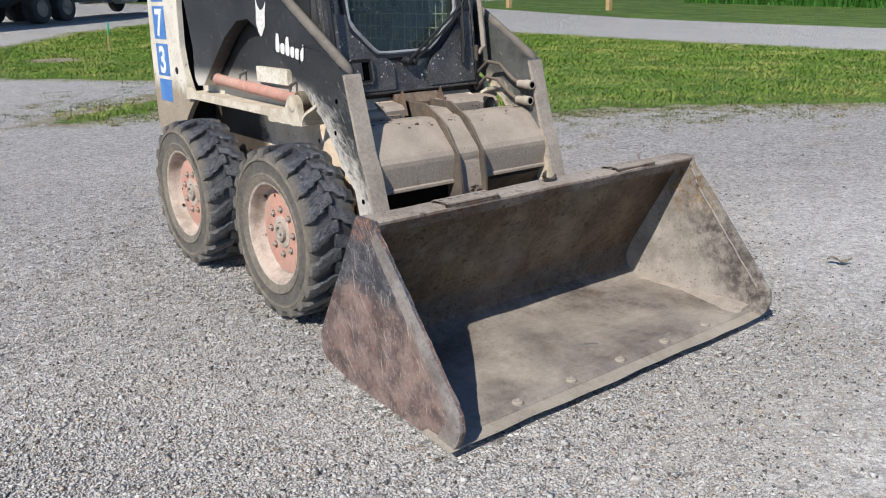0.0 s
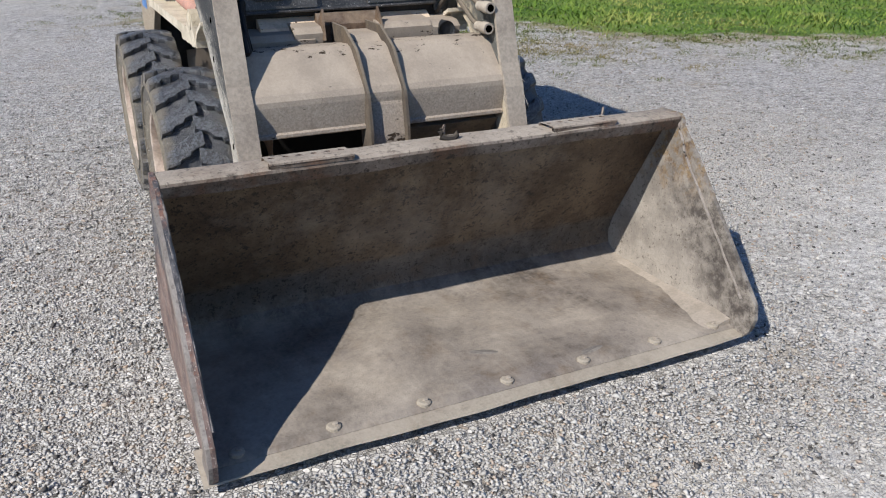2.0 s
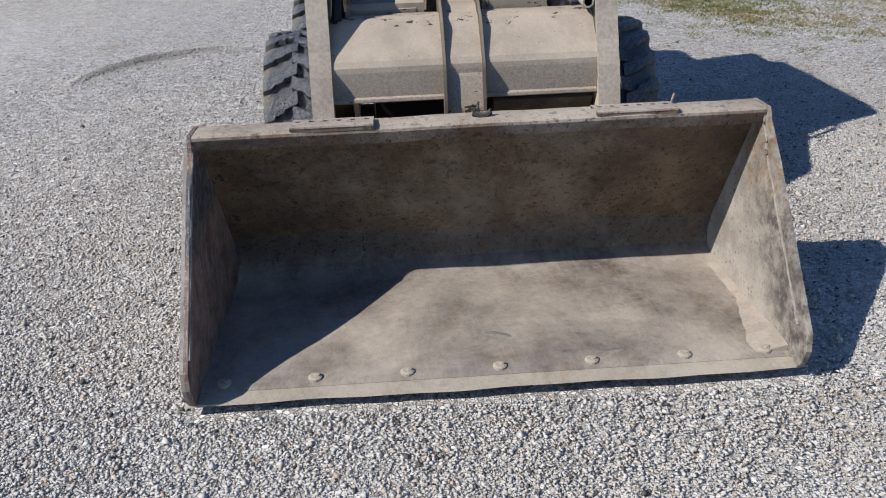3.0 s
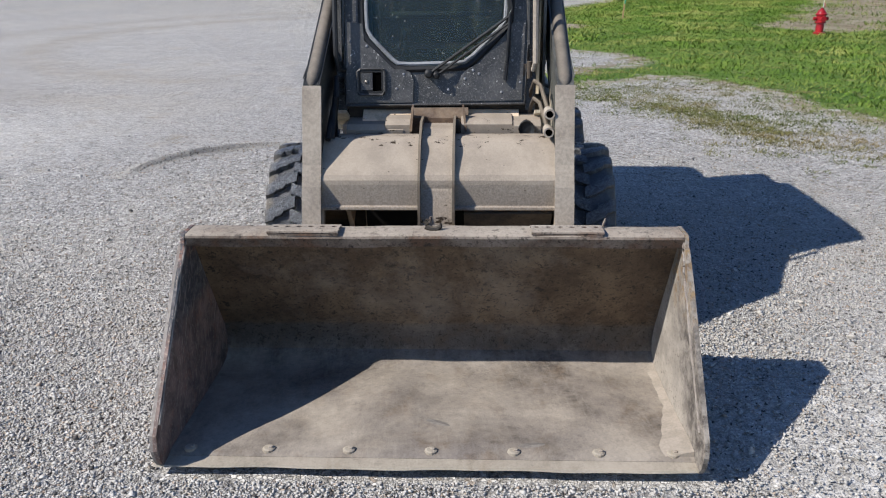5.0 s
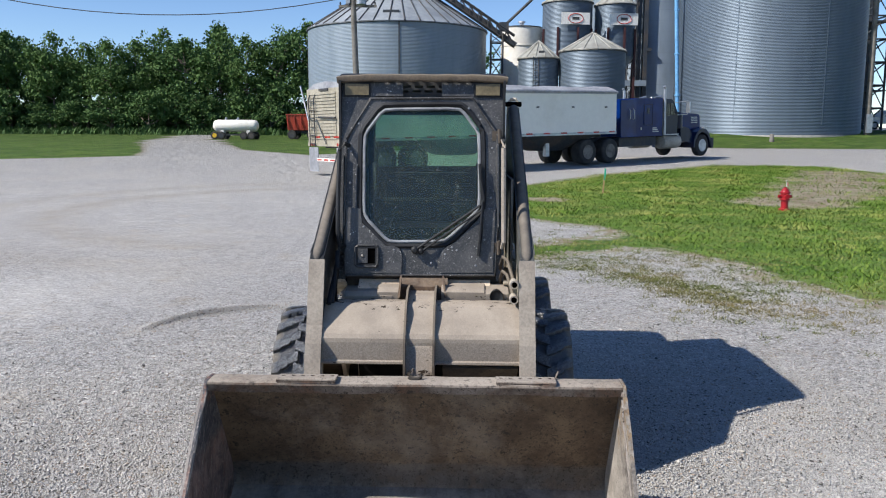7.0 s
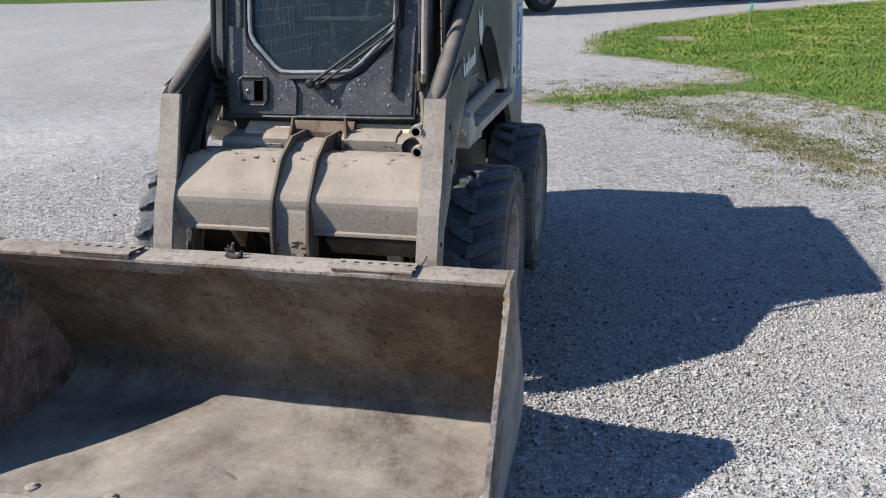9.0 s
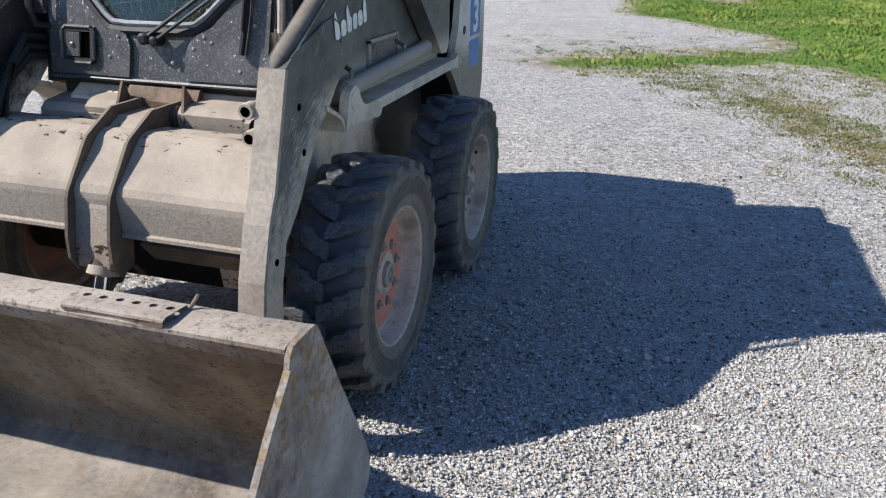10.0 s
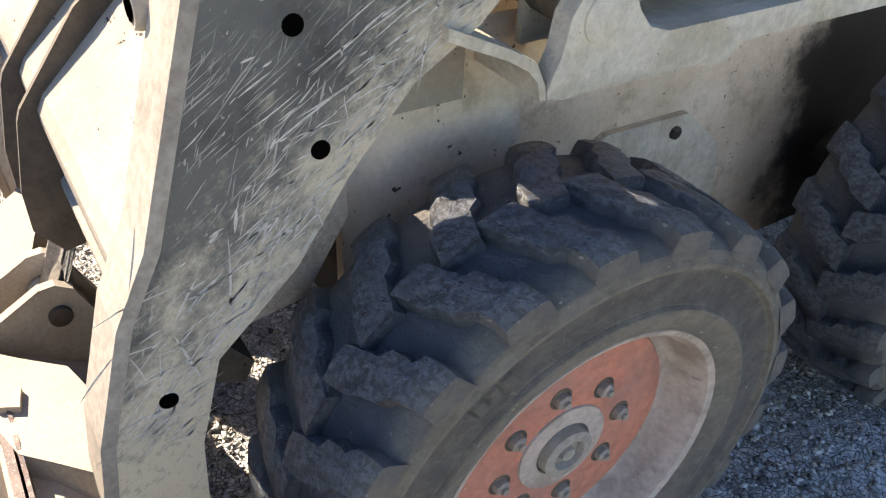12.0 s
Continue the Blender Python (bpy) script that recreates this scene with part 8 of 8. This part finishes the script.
def build_tractor():
    ob = thing("truck_tractor", "deep blue long-nosed truck tractor with sleeper and chrome stacks", "truck")
    ob.matrix_basis = rig_pose(10.0) @ pose(0, 0, 0, 0, -0.6, 0)
    W = 1.12
    part("frame_rail", box(B(), (-0.1, -0.45, 0.72), (9.3, 0.45, 0.96)), m_rust, ob)
    sleeper = part("sleeper", box(B(), (4.20, -W, 1.02), (5.96, W, 2.64)), m_truck, ob, "blue flat-roof sleeper", bevel=0.06)
    for s in (-1, 1):
        # side extender, splayed so that its tail stands out
        bm = B()
        corner = [(3.15, s * (W + 0.10), 1.02), (4.22, s * W, 1.02), (4.22, s * W, 2.62), (3.15, s * (W + 0.10), 2.56)]
        one, two = [bm.verts.new(p) for p in corner], [bm.verts.new((x, y - s * 0.05, z)) for x, y, z in corner]
        bm.faces.new(one), bm.faces.new(two)
        for k in range(4):
            bm.faces.new((one[k], one[(k + 1) % 4], two[(k + 1) % 4], two[k]))
        part("side_extender", bm, m_truck, sleeper, bevel=0.01)
        for x in (3.72, 3.98):
            part("grab_bar", tube(B(), [(x, s * (W + 0.05), 1.75), (x, s * (W + 0.12), 1.78), (x, s * (W + 0.12), 2.15), (x, s * (W + 0.05), 2.18)], 0.018, 6), m_aluminium, sleeper)
        door_ = part("sleeper_door", box(B(), (4.72, s * (W + 0.008) - 0.008, 1.50), (5.28, s * (W + 0.008) + 0.008, 2.36)), m_truck, sleeper, bevel=0.006)
        part("door_seam", tube(B(), [(4.72, s * (W + 0.018), 1.50), (4.72, s * (W + 0.018), 2.36), (5.28, s * (W + 0.018), 2.36), (5.28, s * (W + 0.018), 1.50)], 0.012, 4, True), m_truck_dark, door_)
        part("vent_window", box(B(), (4.92, s * (W + 0.02) - 0.006, 1.98), (5.06, s * (W + 0.02) + 0.006, 2.22)), m_clear, door_)
        part("door_latch", box(B(), (4.50, s * (W + 0.008) - 0.012, 1.30), (4.58, s * (W + 0.008) + 0.012, 1.42)), m_aluminium, sleeper)
    for k in range(3):
        part("company_mark", box(B(), (5.30, -W - 0.006, 1.20 + 0.075 * k), (5.72 - 0.07 * k, -W, 1.235 + 0.075 * k)), m_aluminium, sleeper)
    cabp = [(5.98, 0.98), (7.10, 0.98), (7.14, 1.98), (6.84, 2.50), (6.70, 2.60), (5.98, 2.62)]
    cab_ = part("cab", prism(B(), cabp, -W + 0.08, W - 0.08, "y"), m_truck_dark, ob, bevel=0.04)
    for s in (-1, 1):
        w = [(6.30, 1.90), (7.02, 1.90), (6.80, 2.40), (6.30, 2.42)]
        part("side_window", prism(B(), w, s * (W - 0.082), s * (W - 0.065), "y"), m_clear, cab_)
        part("window_bar", tube(B(), [(6.62, s * (W - 0.06), 1.90), (6.62, s * (W - 0.06), 2.41)], 0.016, 5), m_truck_dark, cab_)
        part("mirror", box(B(), (7.40, s * (W + 0.25) - 0.09, 1.98), (7.46, s * (W + 0.25) + 0.09, 2.46)), m_aluminium, cab_, bevel=0.02)
        part("mirror_arm", tube(B(), [(7.0, s * (W - 0.1), 2.44), (7.38, s * (W + 0.25), 2.50), (7.38, s * (W + 0.25), 1.92), (7.08, s * (W - 0.1), 1.90)], 0.02, 5), m_aluminium, cab_)
        part("exhaust_stack", tube(B(), [(6.08, s * (W + 0.02), 1.05), (6.08, s * (W + 0.02), 3.04), (6.02, s * (W + 0.04), 3.14)], 0.065, 10), m_aluminium, ob, smooth=True)
        part("fuel_tank", lathe(B(), [(6.16, 0.10), (6.18, 0.31), (7.32, 0.31), (7.34, 0.10)], 20, "x", (0, s * 0.82, 0.74)), m_concrete, ob, "dusty fuel tank with step", smooth=True)
        part("tank_step", box(B(), (6.10, s * 0.98 - 0.17, 1.04), (7.10, s * 0.98 + 0.17, 1.08)), m_aluminium, ob)
        part("tool_box", box(B(), (3.3, s * 0.74 - 0.25, 0.62), (5.7, s * 0.74 + 0.25, 1.0)), m_rust, ob, bevel=0.03)
        ring_ = [(8.80 + 0.66 * math.cos(radians(a)), 0.47 + 0.80 * math.sin(radians(a))) for a in range(-8, 189, 12)]
        ring_ += [(8.80 + 0.56 * math.cos(radians(a)), 0.47 + 0.62 * math.sin(radians(a))) for a in range(184, -5, -12)]
        part("fender", prism(B(), ring_, s * 0.60, s * 1.18, "y"), m_truck_dark, ob, bevel=0.03)
        part("fender_skirt", prism(B(), [(7.35, 0.75), (8.16, 0.62), (8.20, 1.02), (7.95, 1.30), (7.35, 1.42)], s * 0.60, s * 1.05, "y"), m_truck_dark, ob, bevel=0.04)
        far_wheel(ob, 8.80, s * 1.02, 0.50, 0.30, m_aluminium, 0.05)
        for x in (1.20, 2.53):
            far_wheel(ob, x, s * 0.96, 0.51, 0.5, m_wheel_grey, 0.16)
        part("headlamp", box(B(), (9.12, s * 0.90 - 0.13, 1.12), (9.30, s * 0.90 + 0.13, 1.32)), m_aluminium, ob, bevel=0.04)
    part("windscreen", prism(B(), [(7.16, 2.00), (6.86, 2.50), (6.84, 2.49), (7.13, 1.99)], -0.90, 0.90, "y"), m_clear, cab_)
    hood = [(7.10, 0.98), (9.18, 0.98), (9.24, 1.10), (9.20, 1.80), (9.12, 1.90), (8.90, 1.94), (7.10, 2.02)]
    bonnet = part("hood", prism(B(), hood, -0.70, 0.70, "y"), m_truck, ob, "long square blue hood", bevel=0.07)
    for k in range(4):
        part("hood_louvre", box(B(), (8.55, -0.715, 1.52 + 0.08 * k), (9.00, -0.70, 1.55 + 0.08 * k)), m_aluminium, bonnet)
    for s in (-1, 1):
        part("air_cleaner", lathe(B(), [(1.30, 0.10), (1.32, 0.19), (1.92, 0.19), (2.02, 0.08)], 14, "z", (7.34, s * 0.90, 0)), m_truck_dark, ob, smooth=True)
    part("grille", box(B(), (9.2, -0.55, 0.85), (9.27, 0.55, 1.75)), m_aluminium, ob, bevel=0.02)
    part("front_bumper", box(B(), (9.42, -1.2, 0.36), (9.60, 1.2, 0.82)), m_truck_dark, ob, bevel=0.04)
    part("sun_visor", prism(B(), [(6.78, 2.52), (7.06, 2.40), (7.06, 2.43), (6.78, 2.56)], -0.9, 0.9, "y"), m_truck_dark, ob)
    for k in range(5):
        part("roof_lamp", lathe(B(), [(2.58, 0.05), (2.66, 0.05), (2.72, 0.02)], 8, "z", (6.60, -0.7 + 0.35 * k, 0)), m_aluminium, ob)
    for y in (-0.55, 0.3):
        part("air_horn", tube(B(), [(6.1, y, 2.68), (6.55, y, 2.72)], [0.03, 0.07], 8), m_aluminium, ob)
    part("antenna", tube(B(), [(6.9, -0.95, 2.4), (6.9, -0.98, 3.1)], 0.012, 4), m_rust, ob)


build_trailer()
build_tractor()


def build_wagon():
    x, y = -20.95, 72.0
    g = float(ground_z(x, y))
    ob = thing("nurse_tank", "white rounded nurse tank on a four-wheel wagon", "tank wagon", at=(x, y, g))
    prof = [(-2.1, 0.02), (-2.05, 0.28), (-1.92, 0.46), (-1.7, 0.54), (1.7, 0.54), (1.92, 0.46), (2.05, 0.28), (2.1, 0.02)]
    part("tank", lathe(B(), prof, 28, "x", (0, 0, 1.25)), m_whitetank, ob, "white steel tank", smooth=True)
    for a in (-0.9, 0.2):
        part("fitting", lathe(B(), [(1.76, 0.12), (1.95, 0.12), (2.0, 0.05)], 10, "z", (a, 0, 0)), m_aluminium, ob)
    for a in (-1.2, 1.2):
        part("saddle", box(B(), (a - 0.15, -0.4, 0.42), (a + 0.15, 0.4, 0.86)), m_whitetank, ob)
    part("frame_rail", box(B(), (-1.9, -0.35, 0.36), (1.9, 0.35, 0.48)), m_rust, ob)
    for a in (-1.75, -1.15, 0.9, 1.6):
        for s in (-1, 1):
            far_wheel(ob, a, s * 0.8, 0.36, 0.24, m_yellow if a < -1.5 else m_rust, 0.05)
    x, y = -15.0, 73.5
    g = float(ground_z(x, y))
    cart = thing("grain_cart", "faded red steel grain cart on rubber wheels", "farm cart", at=(x, y, g))
    bm = B()
    top = [bm.verts.new(p) for p in ((-1.4, -1.1, 2.3), (1.4, -1.1, 2.3), (1.4, 1.1, 2.3), (-1.4, 1.1, 2.3))]
    low = [bm.verts.new(p) for p in ((-1.3, -0.9, 0.85), (1.3, -0.9, 0.85), (1.3, 0.9, 0.85), (-1.3, 0.9, 0.85))]
    for k in range(4):
        bm.faces.new((top[k], top[(k + 1) % 4], low[(k + 1) % 4], low[k]))
    bm.faces.new(low)
    part("hopper", bm, m_redcart, cart, "faded red hopper")
    for k in range(5):
        part("stake", box(B(), (-1.3 + 0.62 * k, -1.12, 0.9), (-1.24 + 0.62 * k, -1.02, 2.3)), m_redcart, cart)
    part("rim_bar", box(B(), (-1.42, -1.14, 2.22), (1.42, 1.14, 2.32)), m_redcart, cart)
    for a in (-0.9, 0.9):
        for s in (-1, 1):
            far_wheel(cart, a, s * 0.95, 0.42, 0.28, m_rust, 0.05)
    part("frame_rail", box(B(), (-1.3, -0.4, 0.55), (1.3, 0.4, 0.85)), m_rust, cart)


build_wagon()


def build_pickup():
    x, y = 38.6, 73.0
    ob = thing("pickup_truck", "white pickup truck parked beside the tower", "pickup truck", at=(x, y, float(ground_z(x, y))))
    prof = [(-2.6, 0.55), (-2.6, 0.95), (-2.45, 1.08), (-1.1, 1.15), (-0.55, 1.75), (0.9, 1.80), (1.1, 1.15), (2.6, 1.12), (2.6, 0.55)]
    part("body", prism(B(), prof, -0.92, 0.92, "y"), m_whitetank, ob, bevel=0.05)
    for s in (-1, 1):
        part("side_window", prism(B(), [(-0.85, 1.18), (-0.45, 1.68), (0.8, 1.72), (0.95, 1.18)], s * 0.925, s * 0.935, "y"), m_clear, ob)
        for a in (-1.7, 1.7):
            far_wheel(ob, a, s * 0.82, 0.38, 0.26, m_aluminium, 0.05)
    part("grille", box(B(), (-2.64, -0.7, 0.6), (-2.58, 0.7, 0.95)), m_rust, ob)
    part("bumper", box(B(), (-2.72, -0.92, 0.42), (-2.55, 0.92, 0.62)), m_aluminium, ob, bevel=0.03)


build_pickup()


def build_yard_bits():
    x, y = 21.9, 56.0
    ob = thing("guard_post", "short weathered concrete guard post in front of the bin", "post", at=(x, y, float(ground_z(x, y))))
    part("shaft", lathe(B(), [(-0.2, 0.16), (0.50, 0.15), (0.56, 0.11)], 12, "z"), m_wood_pole, ob, smooth=True)


build_yard_bits()


def build_hydrant():
    x, y = 7.12, 15.0
    ob = thing("fire_hydrant", "red fire hydrant with a pale flag in the grass", "fire hydrant", at=(x, y, float(ground_z(x, y))))
    part("barrel", lathe(B(), [(-0.05, 0.16), (0.06, 0.16), (0.07, 0.105), (0.30, 0.10), (0.31, 0.145), (0.35, 0.145), (0.36, 0.115), (0.50, 0.12), (0.51, 0.15), (0.55, 0.15), (0.56, 0.12), (0.63, 0.09), (0.66, 0.045), (0.70, 0.04), (0.70, 0.01)], 22, "z"), m_red, ob, "red cast iron barrel", smooth=True)
    for a, r, l in ((-90, 0.075, 0.20), (0, 0.055, 0.19), (180, 0.055, 0.19)):
        c, s = math.cos(radians(a)), math.sin(radians(a))
        part("outlet_cap", tube(B(), [(0, 0, 0.42), (c * l * 0.8, s * l * 0.8, 0.42), (c * l * 0.82, s * l * 0.82, 0.42), (c * l, s * l, 0.42)], [r * 0.85, r * 0.85, r, r * 0.9], 12), m_red, ob, smooth=True)
    ob.scale = (0.74, 0.74, 0.74)
    part("flag_rod", tube(B(), [(0.02, 0, 0.66), (0.03, 0, 0.90)], 0.008, 5), m_whitetank, ob)
    bm = B()
    pts = [(0.03, 0, 0.86), (0.03, 0, 0.74), (0.10, 0.03, 0.70), (0.085, 0.0, 0.80)]
    a, b = [bm.verts.new(p) for p in pts], [bm.verts.new((p[0], p[1] + 0.006, p[2])) for p in pts]
    bm.faces.new(a), bm.faces.new(b)
    for k in range(4):
        bm.faces.new((a[k], a[(k + 1) % 4], b[(k + 1) % 4], b[k]))
    part("flag", bm, m_flag_pink, ob)
    x, y = 3.86, 19.0
    st = thing("marker_stake", "wooden survey lath with green ribbon in the grass", "stake", at=(x, y, float(ground_z(x, y))))
    part("lath", box(B(), (-0.018, -0.006, -0.05), (0.018, 0.006, 0.55), pose(0, 0, 0, 0, 4, 0)), m_lath, st)
    part("ribbon", tube(B(), [(0.03, -0.012, 0.36), (0.045, -0.014, 0.50), (0.05, 0, 0.66)], [0.012, 0.025, 0.02], 6), m_flag_green, st)


build_hydrant()

# ---- trees and crops ----


def tree_mesh(seed, height, spread_, leaf_mat, n_clumps, trunk_r):
    """Tapered trunk with limbs, and a crown of leaf clumps with gaps."""
    rnd = random.Random(seed)
    ob = thing("tree", "tall leafy green hardwood tree in the far tree line", "tree", "tree line")
    bm = tube(B(), [(0, 0, -0.3), (0.1, 0, height * 0.25), (0.0, 0.15, height * 0.55), (0.2, 0, height * 0.85)], [trunk_r, trunk_r * 0.75, trunk_r * 0.5, trunk_r * 0.15], 8)
    tips = []
    for k in range(11):
        a, z = rnd.uniform(0, 2 * math.pi), height * rnd.uniform(0.22, 0.75)
        l = spread_ * rnd.uniform(0.5, 0.95) * (1.1 - 0.5 * z / height)
        tip = (math.cos(a) * l, math.sin(a) * l, z + l * rnd.uniform(0.35, 0.8))
        tube(bm, [(0, 0, z), (tip[0] * 0.5, tip[1] * 0.5, z + (tip[2] - z) * 0.35), tip], [trunk_r * 0.5, trunk_r * 0.32, 0.06], 5)
        tips.append(tip)
    part("trunk", bm, m_bark, ob)
    centres = []
    for k in range(n_clumps):
        if k % 3 and tips:
            t = rnd.choice(tips)
            c = [t[0] + rnd.gauss(0, spread_ * 0.2), t[1] + rnd.gauss(0, spread_ * 0.2), t[2] + rnd.gauss(0, height * 0.07)]
        else:
            a, q = rnd.uniform(0, 2 * math.pi), rnd.random() ** 0.6
            zz = rnd.uniform(0.10, 1.0)
            prof = math.sin(math.pi * min(1, zz * 0.88 + 0.16)) ** 0.6
            c = [math.cos(a) * q * spread_ * prof, math.sin(a) * q * spread_ * prof, zz * height]
        c[2] = min(c[2], height * rnd.uniform(0.93, 1.02))
        centres.append((*c, rnd.uniform(0.5, 1.15)))
    per = 26
    C = np.repeat(np.array(centres), per, 0)
    r = np.random.default_rng(seed)
    n = len(C)
    off = r.normal(size=(n, 3))
    off *= (C[:, 3] * r.random(n) ** 0.4)[:, None] / np.linalg.norm(off, axis=1)[:, None]
    off[:, 2] *= 0.7
    p = C[:, :3] + off
    u = r.normal(size=(n, 3)); u /= np.linalg.norm(u, axis=1)[:, None]
    v = np.cross(u, r.normal(size=(n, 3))); v /= np.linalg.norm(v, axis=1)[:, None]
    size = r.uniform(0.10, 0.24, n)[:, None]
    verts = np.stack([p - u * size, p + v * size * 0.7, p + u * size, p - v * size * 0.7], 1).reshape(-1, 3)
    crown = new("crown", fast_mesh("crown", verts, np.arange(n * 4).reshape(-1, 4), leaf_mat))
    crown.parent = ob
    return ob


kinds = [tree_mesh(11, 12.0, 3.7, m_leaf, 240, 0.26), tree_mesh(12, 14.4, 3.4, m_leaf2, 240, 0.24), tree_mesh(13, 10.6, 4.0, m_leaf, 220, 0.24), tree_mesh(14, 12.4, 3.2, m_leaf2, 210, 0.2), tree_mesh(15, 5.2, 3.4, m_leaf, 130, 0.14)]
spots = []
tr = random.Random(8)
x = -92.0
while x < -13:
    spots.append((x + tr.uniform(-0.8, 0.8), 101 + tr.uniform(-3, 4), tr.randrange(4), tr.uniform(0.85, 1.1)))
    x += tr.uniform(2.6, 4.2)
x = -92.0
while x < -8:
    spots.append((x + tr.uniform(-0.8, 0.8), 96.5 + tr.uniform(-1.5, 1.5), 4, tr.uniform(0.6, 1.1)))
    x += tr.uniform(3.0, 5.0)
x = -95.0
while x < 10:
    spots.append((x, 110 + tr.uniform(-2, 5), tr.randrange(4), tr.uniform(0.9, 1.15)))
    x += tr.uniform(4.5, 7.0)
used = set()
for x, y, k, s in spots:
    m = pose(x, y, float(ground_z(x, y)) - 0.1, 0, 0, tr.uniform(0, 360)) @ Matrix.Diagonal((s, s, s * tr.uniform(0.92, 1.08), 1))
    if k in used:
        copy_thing(kinds[k], m)
    else:
        kinds[k].matrix_basis = m
        used.add(k)


def build_crop():
    """A block of tall crop beyond the road, and long grass at the foot of the trees."""
    n = 26000
    u, v = rng.random(n), rng.random(n) ** 1.6
    x = 47 + 13 * u + v * 30
    y = 34 - 30 * u + v * 14
    v_, f_ = blades(x, y, rng.uniform(0.9, 2.0, n), rng.uniform(0.06, 0.14, n), 0.5)
    ob = new("crop_rows", fast_mesh("crop_rows", v_, f_, m_crop))
    tagged(ob, "dense dark green crop field beyond the road", "crop", kind="stuff")
    n = 30000
    back = rng.random(n) < 0.55
    x, y = rng.uniform(-95, 2, n), np.where(back, rng.normal(107.0, 1.5, n), rng.normal(94.5, 1.4, n))
    v_, f_ = blades(x, y, np.where(back, rng.uniform(2.0, 5.5, n), rng.uniform(0.4, 1.1, n)), np.where(back, 0.5, rng.uniform(0.10, 0.25, n)), 0.7)
    ob = new("brush", fast_mesh("brush", v_, f_, m_leaf))
    tagged(ob, "tall green brush along the foot of the trees", "brush", kind="stuff")


build_crop()


def build_rail():
    ob = thing("rail_barrier", "low weathered wooden post and rail barrier on the verge", "barrier", at=(0, 0, 0))
    feet = ((33.3, 28.8), (30.2, 33.4), (27.0, 38.2))
    for x, y in feet:
        g = float(ground_z(x, y))
        part("post", box(B(), (x - 0.12, y - 0.12, g - 0.1), (x + 0.12, y + 0.12, g + 1.05)), m_lath, ob, bevel=0.02)
    for (ax, ay), (bx, by) in zip(feet, feet[1:]):
        za, zb = float(ground_z(ax, ay)) + 0.9, float(ground_z(bx, by)) + 0.9
        part("rail", tube(B(), [(ax, ay, za), (bx, by, zb)], 0.10, 6), m_wood_pole, ob)


build_rail()
